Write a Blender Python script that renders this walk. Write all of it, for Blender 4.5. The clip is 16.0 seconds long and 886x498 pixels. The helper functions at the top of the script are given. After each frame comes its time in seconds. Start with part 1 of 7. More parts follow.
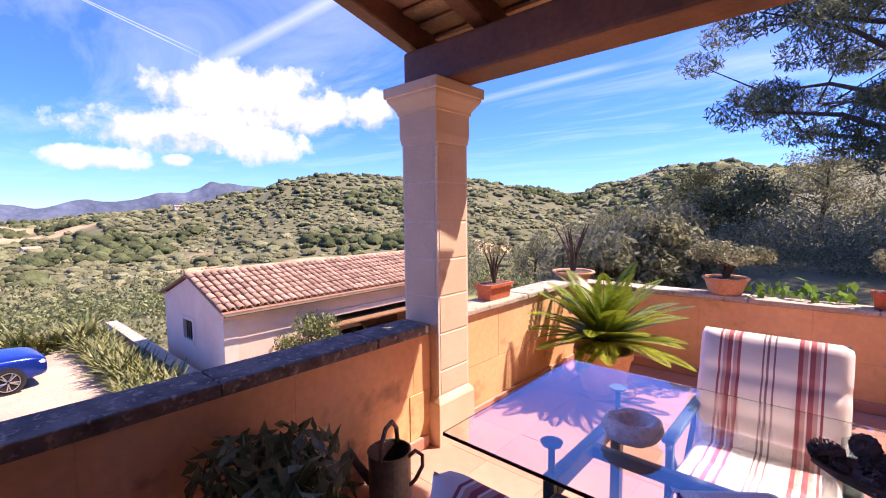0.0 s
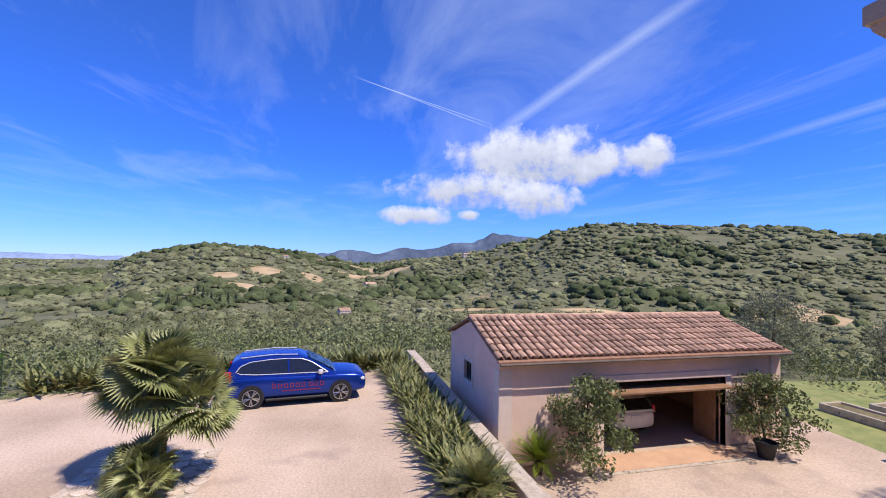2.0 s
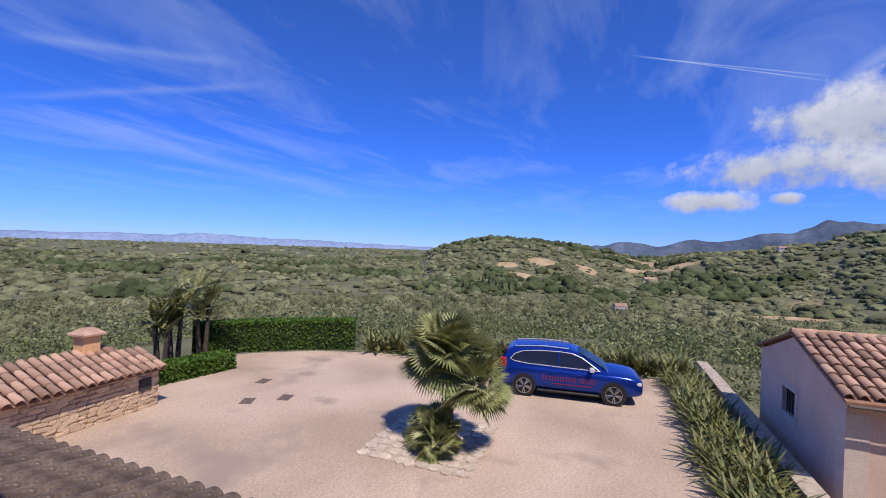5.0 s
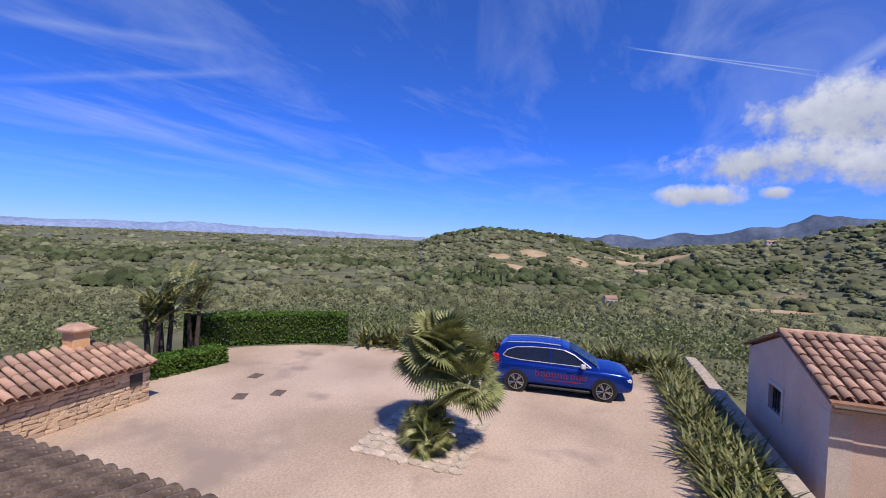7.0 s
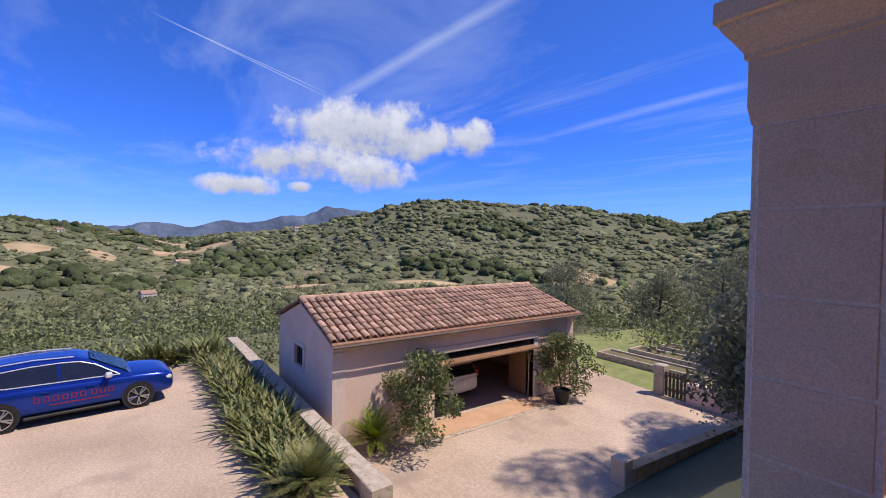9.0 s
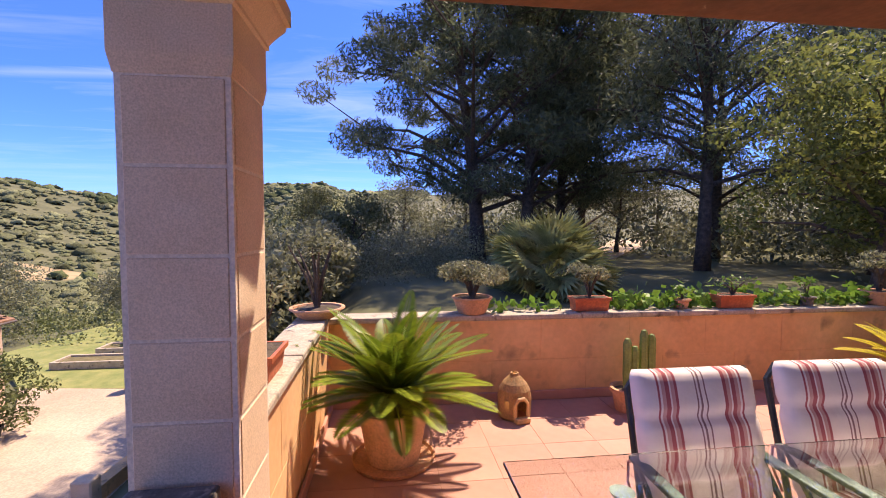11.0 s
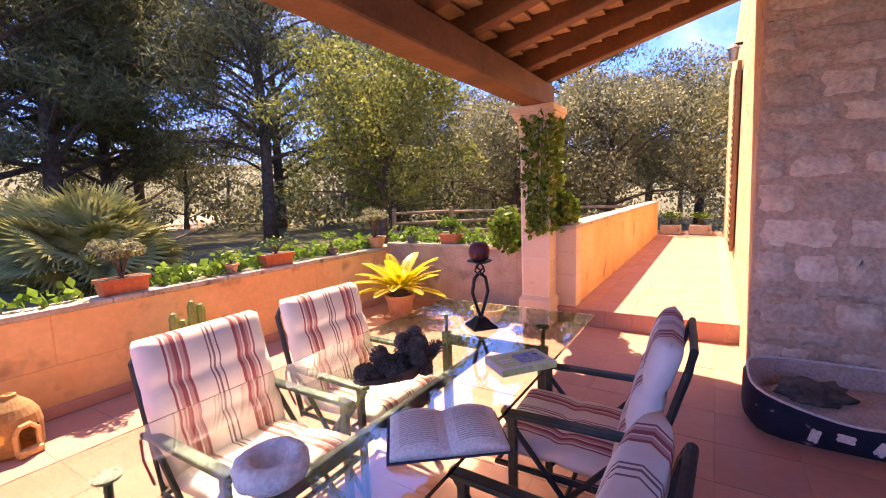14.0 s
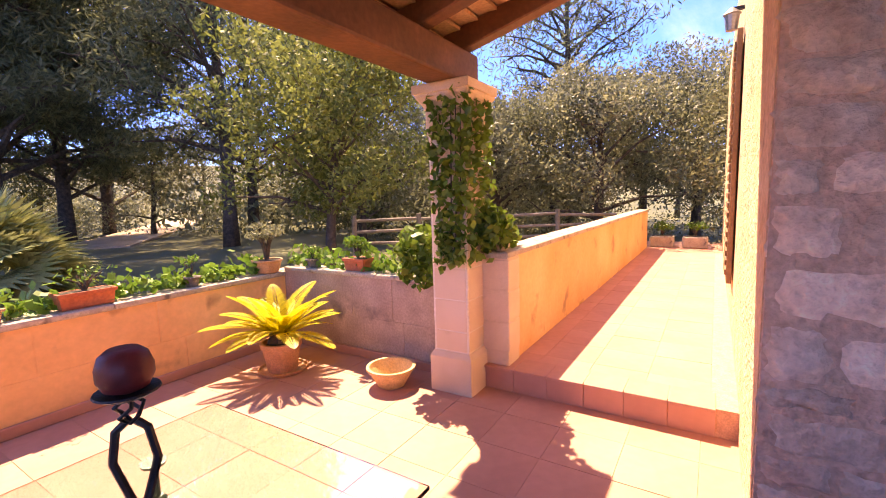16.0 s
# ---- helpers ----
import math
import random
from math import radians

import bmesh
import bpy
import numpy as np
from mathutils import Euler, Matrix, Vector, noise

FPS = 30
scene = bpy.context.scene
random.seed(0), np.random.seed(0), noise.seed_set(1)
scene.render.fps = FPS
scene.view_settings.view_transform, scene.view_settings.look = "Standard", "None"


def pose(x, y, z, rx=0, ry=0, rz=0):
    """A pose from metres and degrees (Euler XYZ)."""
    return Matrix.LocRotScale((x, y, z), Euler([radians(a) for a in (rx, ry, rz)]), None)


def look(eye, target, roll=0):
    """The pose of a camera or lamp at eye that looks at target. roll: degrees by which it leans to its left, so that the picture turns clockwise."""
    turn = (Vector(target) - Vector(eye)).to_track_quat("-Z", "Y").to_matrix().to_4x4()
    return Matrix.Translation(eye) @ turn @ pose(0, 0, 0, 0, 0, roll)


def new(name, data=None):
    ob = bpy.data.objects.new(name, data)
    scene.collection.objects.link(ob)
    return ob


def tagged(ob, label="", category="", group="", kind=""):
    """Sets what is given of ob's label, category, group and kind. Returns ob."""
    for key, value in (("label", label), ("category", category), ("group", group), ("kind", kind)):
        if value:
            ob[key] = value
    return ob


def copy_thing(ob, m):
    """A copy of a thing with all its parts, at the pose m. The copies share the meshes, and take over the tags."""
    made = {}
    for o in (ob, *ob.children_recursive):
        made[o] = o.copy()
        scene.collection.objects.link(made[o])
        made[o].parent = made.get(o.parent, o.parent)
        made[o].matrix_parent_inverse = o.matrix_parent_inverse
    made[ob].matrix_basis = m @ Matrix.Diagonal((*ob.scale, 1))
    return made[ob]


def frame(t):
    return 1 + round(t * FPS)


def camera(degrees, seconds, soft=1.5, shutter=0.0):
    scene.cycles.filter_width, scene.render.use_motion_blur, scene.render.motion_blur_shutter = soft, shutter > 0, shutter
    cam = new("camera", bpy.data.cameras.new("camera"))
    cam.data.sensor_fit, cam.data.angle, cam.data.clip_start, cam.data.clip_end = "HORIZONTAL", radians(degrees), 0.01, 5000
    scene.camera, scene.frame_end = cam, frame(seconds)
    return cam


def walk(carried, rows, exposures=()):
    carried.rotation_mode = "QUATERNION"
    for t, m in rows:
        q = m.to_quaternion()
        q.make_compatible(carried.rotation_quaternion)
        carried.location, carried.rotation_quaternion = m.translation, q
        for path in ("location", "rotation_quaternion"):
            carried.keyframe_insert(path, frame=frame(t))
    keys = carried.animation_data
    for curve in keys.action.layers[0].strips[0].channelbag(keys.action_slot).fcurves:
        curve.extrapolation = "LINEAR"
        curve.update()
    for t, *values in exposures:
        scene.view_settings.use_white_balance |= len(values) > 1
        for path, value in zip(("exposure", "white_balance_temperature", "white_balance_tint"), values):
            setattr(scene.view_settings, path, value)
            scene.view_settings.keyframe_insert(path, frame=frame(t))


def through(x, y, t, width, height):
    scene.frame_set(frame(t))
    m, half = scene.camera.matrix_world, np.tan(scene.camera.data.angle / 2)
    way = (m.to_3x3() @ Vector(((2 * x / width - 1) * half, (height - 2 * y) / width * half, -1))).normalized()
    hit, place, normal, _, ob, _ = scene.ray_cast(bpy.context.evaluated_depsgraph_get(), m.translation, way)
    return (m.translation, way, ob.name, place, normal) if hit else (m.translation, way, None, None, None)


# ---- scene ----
cam = camera(90.7, 16.0, 1.0)
PATH = [
    (0, (2.053, -2.219, 1.54), (0.723, -0.735, 1.378), -0.7),
    (0.5, (1.8, -2.081, 1.508), (0.263, -0.811, 1.346), -0.2),
    (1, (1.434, -1.936, 1.561), (-0.269, -0.892, 1.447), 0.0),
    (1.5, (1.1, -1.883, 1.555), (-0.738, -1.094, 1.576), 0.5),
    (2, (0.785, -1.883, 1.516), (-1.153, -1.397, 1.578), 1.1),
    (2.5, (0.552, -1.801, 1.52), (-1.44, -1.645, 1.584), 1.4),
    (3, (0.322, -1.742, 1.531), (-1.669, -1.922, 1.591), 1.5),
    (3.5, (0.224, -1.842, 1.584), (-1.737, -2.233, 1.626), 1.6),
    (4, (0.247, -1.812, 1.602), (-1.7, -2.269, 1.637), 1.3),
    (4.5, (0.232, -1.794, 1.54), (-1.683, -2.372, 1.565), 1.7),
    (4.7, (0.227, -1.798, 1.537), (-1.662, -2.455, 1.557), 1.6),
    (6.8, (0.223, -1.983, 1.713), (-1.614, -2.772, 1.663), 2.3),
    (7, (0.238, -1.884, 1.734), (-1.645, -2.555, 1.687), 2.4),
    (7.5, (0.265, -1.721, 1.747), (-1.72, -1.957, 1.71), 3.05),
    (7.8, (0.261, -1.608, 1.729), (-1.737, -1.529, 1.702), 3.1),
    (8, (0.248, -1.541, 1.718), (-1.732, -1.256, 1.694), 2.8),
    (8.5, (0.398, -1.511, 1.673), (-1.464, -0.78, 1.643), 1.6),
    (9, (0.391, -1.695, 1.635), (-1.236, -0.533, 1.591), 0.9),
    (9.5, (0.521, -1.68, 1.607), (-0.746, -0.134, 1.549), 0.8),
    (10, (0.608, -1.654, 1.588), (-0.218, 0.166, 1.516), 0.1),
    (10.2, (0.628, -1.611, 1.592), (-0.005, 0.285, 1.522), 0.4),
    (12.3, (0.532, -1.448, 1.492), (1.831, 0.058, 1.28), -0.5),
    (12.5, (0.529, -1.46, 1.485), (1.907, -0.026, 1.274), -0.3),
    (13, (0.568, -1.486, 1.485), (2.14, -0.269, 1.261), -0.6),
    (13.5, (0.679, -1.54, 1.482), (2.355, -0.475, 1.239), -1.7),
    (14, (0.868, -1.652, 1.486), (2.553, -0.604, 1.238), -2.0),
    (14.5, (1.17, -1.721, 1.47), (2.855, -0.675, 1.213), -3.0),
    (15, (1.613, -1.722, 1.494), (3.304, -0.686, 1.235), -3.3),
    (15.5, (2.116, -1.741, 1.495), (3.82, -0.722, 1.255), -2.7),
    (16, (2.577, -1.722, 1.547), (4.262, -0.671, 1.309), -1.7),
]
walk(cam, [(t, look(eye, target, roll)) for t, eye, target, roll in PATH],
     [(0, 1.7, 7700, 31), (1, 1.25, 7300, 23), (1.5, 1.02, 7000, 16), (2.5, 0.66, 6700, 15), (4, 0.46, 6800, 15), (7, 0.46, 6800, 15), (8.5, 0.5, 6900, 16), (9.5, 0.8, 7100, 17), (10.2, 1.05, 7500, 19), (12.3, 1.95, 10000, 26), (13.5, 2.25, 10800, 28), (14.5, 2.45, 11200, 27), (16, 2.42, 11400, 28)])

# ---- world and sun ----
SUN_EL, SUN_AZ = 59.5, 50.0          # elevation, and degrees from +X towards +Y
world = bpy.data.worlds.new("sky")
scene.world = world
world.use_nodes = True
wn, wl = world.node_tree.nodes, world.node_tree.links
wn.clear()


def wnode(kind, **kw):
    n = wn.new(kind)
    for k, v in kw.items():
        n.inputs[k].default_value = v
    return n


sky = wn.new("ShaderNodeTexSky")
sky.sky_type, sky.sun_disc = "NISHITA", False
sky.sun_elevation, sky.sun_rotation = radians(SUN_EL), radians(90 - SUN_AZ)
sky.altitude, sky.air_density, sky.dust_density, sky.ozone_density = 300, 0.78, 0.0, 1.6
hs = wnode("ShaderNodeHueSaturation", Saturation=1.08, Value=0.96)
tint = wn.new("ShaderNodeMix")
tint.data_type, tint.blend_type = "RGBA", "MULTIPLY"
tint.inputs[0].default_value = 1.0
tint.inputs[7].default_value = (0.90, 0.94, 1.56, 1)
wl.new(sky.outputs[0], tint.inputs[6])


def wmath(op, a, b=None, clamp=False):
    n = wn.new("ShaderNodeMath")
    n.operation, n.use_clamp = op, clamp
    for i, v in enumerate((a, b)):
        if v is None:
            continue
        if isinstance(v, (int, float)):
            n.inputs[i].default_value = v
        else:
            wl.new(v, n.inputs[i])
    return n.outputs[0]


wtc = wn.new("ShaderNodeTexCoord")
sep = wn.new("ShaderNodeSeparateXYZ")
wl.new(wtc.outputs["Generated"], sep.inputs[0])
# deep clear blue down to the horizon; unseen zenith made paler to fill shade
lift = wn.new("ShaderNodeValToRGB")
lift.color_ramp.interpolation = "EASE"
lift.color_ramp.elements[0].position, lift.color_ramp.elements[0].color = 0.0, (0.27, 0.39, 0.57, 1)
lift.color_ramp.elements[1].position, lift.color_ramp.elements[1].color = 0.95, (0.62, 0.66, 0.62, 1)
for pos_, c_ in ((0.12, (0.34, 0.475, 0.64)), (0.5, (0.43, 0.545, 0.62))):
    lift.color_ramp.elements.new(pos_).color = (*c_, 1)
wl.new(sep.outputs[2], lift.inputs[0])
grad = wn.new("ShaderNodeMix")
grad.data_type, grad.blend_type = "RGBA", "MULTIPLY"
grad.inputs[0].default_value = 1.0
wl.new(tint.outputs[2], grad.inputs[6])
wl.new(lift.outputs[0], grad.inputs[7])
wl.new(grad.outputs[2], hs.inputs["Color"])
# flat layer of thin streaky cloud: direction projected to a plane above
zc = wmath("MAXIMUM", sep.outputs[2], 0.06)
plane = wn.new("ShaderNodeCombineXYZ")
wl.new(wmath("DIVIDE", sep.outputs[0], zc), plane.inputs[0])
wl.new(wmath("DIVIDE", sep.outputs[1], zc), plane.inputs[1])
pm_ = wn.new("ShaderNodeMapping")
pm_.inputs["Rotation"].default_value = (0, 0, radians(25))
pm_.inputs["Scale"].default_value = (0.42, 1.1, 1)
wl.new(plane.outputs[0], pm_.inputs[0])
cn = wnode("ShaderNodeTexNoise", Scale=0.9, Detail=9.0, Roughness=0.62, Distortion=0.6)
wl.new(pm_.outputs[0], cn.inputs[0])
cir = wmath("MULTIPLY", wmath("SUBTRACT", cn.outputs[0], 0.47, True), 2.0, True)
cir = wmath("MULTIPLY", cir, wmath("MULTIPLY", wmath("SUBTRACT", sep.outputs[2], 0.02, True), 5.0, True), True)
mixc = wn.new("ShaderNodeMix")
mixc.data_type = "RGBA"
wl.new(wmath("MULTIPLY", cir, 0.6), mixc.inputs[0])
wl.new(hs.outputs[0], mixc.inputs[6])
mixc.inputs[7].default_value = (2.6, 3.2, 4.4, 1)
last = mixc.outputs[2]
# thin straight trails: plane's normal, middle, half length in degrees, width, strength
for nv, mv_, half, wid, stg in (((0.009, -0.218, -0.976), (-0.626, -0.762, 0.164), 14.5, 0.018, 0.22),
                                  ((-0.025, 0.599, -0.8), (-0.777, 0.492, 0.393), 12.1, 0.016, 0.38),
                                  ((-0.382, -0.24, -0.892), (-0.921, 0.183, 0.345), 7.4, 0.0016, 0.5),
                                  ((0.02, 0.312, -0.95), (-0.482, 0.835, 0.264), 9.0, 0.01, 0.26),
                                  ((-0.361, -0.063, -0.93), (-0.546, -0.795, 0.265), 9.8, 0.01, 0.19),
                                  ((-0.382, -0.209, -0.9), (-0.919, 0.19, 0.346), 7.3, 0.0014, 0.5),
                                  ((-0.279, -0.204, -0.938), (-0.519, -0.79, 0.326), 8.3, 0.012, 0.19)):
    def dotp(v):
        n = wn.new("ShaderNodeVectorMath")
        n.operation = "DOT_PRODUCT"
        wl.new(wtc.outputs["Generated"], n.inputs[0])
        n.inputs[1].default_value = v
        return n.outputs["Value"]
    across = wmath("ADD", dotp(nv), wmath("MULTIPLY", wmath("SUBTRACT", cn.outputs[0], 0.5), wid * 1.5))
    core = wmath("SUBTRACT", 1.0, wmath("DIVIDE", wmath("ABSOLUTE", across), wid), True)
    span = wmath("MULTIPLY", wmath("SUBTRACT", dotp(mv_), math.cos(radians(half * 1.25))), 1 / (math.cos(radians(half * 0.7)) - math.cos(radians(half * 1.25))), True)
    ft = wmath("MULTIPLY", wmath("MULTIPLY", core, span), wmath("MULTIPLY", wmath("ADD", cn.outputs[0], 0.35), stg), True)
    mt_ = wn.new("ShaderNodeMix")
    mt_.data_type = "RGBA"
    wl.new(ft, mt_.inputs[0])
    wl.new(last, mt_.inputs[6])
    mt_.inputs[7].default_value = (2.6, 3.2, 4.4, 1)
    last = mt_.outputs[2]
# heaped clouds in the north-west: azimuth, height, half width, half height
for az, el, hw, hh in ((65.0, 13.4, 10.8, 4.0), (57.5, 12.4, 6.0, 2.8), (50.7, 12.9, 3.0, 2.3), (73.0, 9.4, 9.4, 2.5), (63.8, 8.2, 5.6, 2.2), (79.8, 6.1, 5.0, 1.3), (72.7, 6.2, 1.7, 0.7)):
    ca, sa = math.cos(radians(az)), math.sin(radians(az))
    along = wmath("ADD", wmath("MULTIPLY", sep.outputs[0], -ca), wmath("MULTIPLY", sep.outputs[1], -sa))
    ahead = wmath("ADD", wmath("MULTIPLY", sep.outputs[0], -sa), wmath("MULTIPLY", sep.outputs[1], ca))
    du = wmath("DIVIDE", along, math.sin(radians(hw)))
    dv = wmath("DIVIDE", wmath("SUBTRACT", sep.outputs[2], math.sin(radians(el))), math.sin(radians(hh)))
    d2 = wmath("ADD", wmath("MULTIPLY", du, du), wmath("MULTIPLY", dv, dv))
    nz = wnode("ShaderNodeTexNoise", Scale=17.0, Detail=9.0, Roughness=0.62)
    wl.new(wtc.outputs["Generated"], nz.inputs[0])
    shape = wmath("SUBTRACT", wmath("ADD", 0.62, wmath("MULTIPLY", wmath("SUBTRACT", nz.outputs[0], 0.5), 2.0)), wmath("MULTIPLY", d2, 0.62))
    f = wmath("MULTIPLY", wmath("MULTIPLY", shape, 1.9, True), wmath("GREATER_THAN", ahead, 0.0))
    shade = wmath("ADD", 0.55, wmath("ADD", wmath("MULTIPLY", dv, 0.42), wmath("MULTIPLY", wmath("SUBTRACT", nz.outputs[0], 0.5), 1.5)), True)
    tone = wn.new("ShaderNodeMix")
    tone.data_type = "RGBA"
    wl.new(shade, tone.inputs[0])
    tone.inputs[6].default_value, tone.inputs[7].default_value = (1.35, 1.65, 2.4, 1), (3.0, 3.35, 4.05, 1)
    mc = wn.new("ShaderNodeMix")
    mc.data_type = "RGBA"
    wl.new(f, mc.inputs[0])
    wl.new(last, mc.inputs[6])
    wl.new(tone.outputs[2], mc.inputs[7])
    last = mc.outputs[2]
bg = wn.new("ShaderNodeBackground")
bg.inputs[1].default_value = 0.15
wout = wn.new("ShaderNodeOutputWorld")
wl.new(last, bg.inputs[0])
wl.new(bg.outputs[0], wout.inputs[0])
sun = new("sun", bpy.data.lights.new("sun", "SUN"))
sun.data.energy, sun.data.angle, sun.data.color = 3.1, radians(0.6), (1.0, 0.94, 0.87)
ce, se = math.cos(radians(SUN_EL)), math.sin(radians(SUN_EL))
sun.matrix_world = look((0, 0, 0), (-ce * math.cos(radians(SUN_AZ)), -ce * math.sin(radians(SUN_AZ)), -se))

# ---- materials ----
def mat(name, a, b, scale=6.0, rough=0.8, bump=0.3, bscale=40.0, metal=0.0, spots=None, per=0.0, spec=0.4, detail=6.0, dist=0.01, grain_lo=0.82, grain_hi=1.15):
    """Two tones mixed by noise, finer grain, optional darker stains, a little change from piece to piece, fine relief."""
    m = bpy.data.materials.new(name)
    m.use_nodes = True
    n, l = m.node_tree.nodes, m.node_tree.links
    p = n["Principled BSDF"]
    tc = n.new("ShaderNodeTexCoord")
    mp = n.new("ShaderNodeMapping")
    l.new(tc.outputs["Object"], mp.inputs[0])
    n1 = n.new("ShaderNodeTexNoise")
    n1.inputs["Scale"].default_value, n1.inputs["Detail"].default_value = scale, detail
    l.new(mp.outputs[0], n1.inputs[0])
    r1 = n.new("ShaderNodeValToRGB")
    r1.color_ramp.elements[0].position, r1.color_ramp.elements[1].position = 0.32, 0.68
    r1.color_ramp.elements[0].color, r1.color_ramp.elements[1].color = (*a, 1), (*b, 1)
    l.new(n1.outputs[0], r1.inputs[0])
    col = r1.outputs[0]
    n2 = n.new("ShaderNodeTexNoise")
    n2.inputs["Scale"].default_value, n2.inputs["Detail"].default_value = bscale, 4
    l.new(mp.outputs[0], n2.inputs[0])
    grain = n.new("ShaderNodeMapRange")
    grain.inputs[1].default_value, grain.inputs[2].default_value = 0.3, 0.7
    grain.inputs[3].default_value, grain.inputs[4].default_value = grain_lo, grain_hi
    l.new(n2.outputs[0], grain.inputs[0])
    mul = n.new("ShaderNodeMix")
    mul.data_type, mul.blend_type = "RGBA", "MULTIPLY"
    mul.inputs[0].default_value = 1.0
    l.new(col, mul.inputs[6])
    l.new(grain.outputs[0], mul.inputs[7])
    col = mul.outputs[2]
    if spots:
        n3 = n.new("ShaderNodeTexNoise")
        n3.inputs["Scale"].default_value, n3.inputs["Detail"].default_value = spots[1], 8
        l.new(mp.outputs[0], n3.inputs[0])
        r3 = n.new("ShaderNodeValToRGB")
        r3.color_ramp.elements[0].position, r3.color_ramp.elements[1].position = spots[2], spots[2] + 0.12
        r3.color_ramp.elements[0].color, r3.color_ramp.elements[1].color = (0, 0, 0, 1), (1, 1, 1, 1)
        l.new(n3.outputs[0], r3.inputs[0])
        mx = n.new("ShaderNodeMix")
        mx.data_type = "RGBA"
        l.new(r3.outputs[0], mx.inputs[0])
        l.new(col, mx.inputs[6])
        mx.inputs[7].default_value = (*spots[0], 1)
        col = mx.outputs[2]
    if per:
        oi = n.new("ShaderNodeObjectInfo")
        ge = n.new("ShaderNodeNewGeometry")
        ad = n.new("ShaderNodeMath")
        ad.operation = "ADD"
        l.new(oi.outputs["Random"], ad.inputs[0])
        l.new(ge.outputs["Random Per Island"], ad.inputs[1])
        fr = n.new("ShaderNodeMath")
        fr.operation = "FRACT"
        l.new(ad.outputs[0], fr.inputs[0])
        hv = n.new("ShaderNodeHueSaturation")
        mr = n.new("ShaderNodeMapRange")
        mr.inputs[3].default_value, mr.inputs[4].default_value = 1 - per, 1 + per
        l.new(fr.outputs[0], mr.inputs[0])
        l.new(mr.outputs[0], hv.inputs["Value"])
        l.new(col, hv.inputs["Color"])
        col = hv.outputs[0]
    l.new(col, p.inputs["Base Color"])
    p.inputs["Roughness"].default_value, p.inputs["Metallic"].default_value = rough, metal
    p.inputs["Specular IOR Level"].default_value = spec
    if bump:
        bp = n.new("ShaderNodeBump")
        bp.inputs["Strength"].default_value, bp.inputs["Distance"].default_value = bump, dist
        l.new(n2.outputs[0], bp.inputs["Height"])
        l.new(bp.outputs[0], p.inputs["Normal"])
    return m


def leafmat(name, a, b, scale=2.0, per=0.35, rough=0.5, through=0.25):
    """Leaf colours that vary leaf by leaf, with some light coming through."""
    m = mat(name, a, b, scale, rough, 0, 30.0, per=per, spec=0.3)
    n, l = m.node_tree.nodes, m.node_tree.links
    p = n["Principled BSDF"]
    tr = n.new("ShaderNodeBsdfTranslucent")
    mx = n.new("ShaderNodeMixShader")
    mx.inputs[0].default_value = through
    col = p.inputs["Base Color"].links[0].from_socket
    l.new(col, tr.inputs[0])
    out = n["Material Output"]
    l.new(p.outputs[0], mx.inputs[1])
    l.new(tr.outputs[0], mx.inputs[2])
    l.new(mx.outputs[0], out.inputs[0])
    return m


M_PLASTER = mat("ochre_plaster", (0.70, 0.385, 0.17), (0.84, 0.53, 0.27), 1.3, 0.9, 0.1, 22, spots=((0.40, 0.24, 0.13), 3.4, 0.60), detail=9.0, grain_lo=0.93, grain_hi=1.06)
M_STONE = mat("mares_stone", (0.66, 0.50, 0.34), (0.74, 0.58, 0.42), 4, 0.9, 0.15, 180, spots=((0.45, 0.33, 0.22), 5, 0.66))
M_COPING = mat("dark_coping", (0.10, 0.09, 0.08), (0.24, 0.21, 0.18), 9, 0.95, 0.5, 60, spots=((0.42, 0.36, 0.28), 30, 0.57))
M_COPING2 = mat("worn_coping", (0.40, 0.33, 0.25), (0.52, 0.44, 0.34), 6, 0.95, 0.5, 60, spots=((0.15, 0.13, 0.11), 9, 0.58))
M_FLOOR = mat("terracotta_tile", (0.49, 0.24, 0.172), (0.55, 0.285, 0.21), 1.2, 0.6, 0.05, 14, per=0.04, spots=((0.42, 0.21, 0.15), 1.2, 0.64), spec=0.25, grain_lo=0.95, grain_hi=1.05)
M_MORTAR = mat("pale_mortar", (0.7, 0.6, 0.48), (0.78, 0.68, 0.56), 20, 0.95, 0.2, 90)
M_GROUT = mat("grout", (0.52, 0.28, 0.19), (0.6, 0.34, 0.24), 20, 0.95, 0.2, 90)
M_WOOD = mat("dark_beam_wood", (0.115, 0.05, 0.027), (0.2, 0.085, 0.044), 3, 0.6, 0.3, 30)
M_DRIVE = mat("drive_gravel_concrete", (0.40, 0.30, 0.215), (0.56, 0.43, 0.32), 0.35, 0.95, 0.6, 18, spots=((0.34, 0.26, 0.2), 0.5, 0.58))
M_HILL = mat("hill_scrub", (0.097, 0.102, 0.047), (0.16, 0.158, 0.078), 0.06, 0.95, 0, 0.5, spots=((0.34, 0.24, 0.13), 0.016, 0.69))
M_WALLP = mat("pink_plaster", (0.72, 0.52, 0.405), (0.80, 0.595, 0.47), 1.5, 0.92, 0.25, 50)
M_TILE = mat("roof_tile", (0.30, 0.175, 0.115), (0.50, 0.325, 0.225), 3, 0.92, 0.4, 40, per=0.36, spots=((0.17, 0.13, 0.10), 4, 0.6))
M_BLUE = mat("blue_car_paint", (0.006, 0.04, 0.30), (0.008, 0.048, 0.34), 2, 0.2, 0, 40, metal=0.55, spec=0.7)
M_RUBBLE = mat("rubble_stone", (0.68, 0.46, 0.32), (0.88, 0.69, 0.515), 6, 0.95, 0.8, 30, per=0.22, spots=((0.42, 0.27, 0.19), 9, 0.62), dist=0.03)

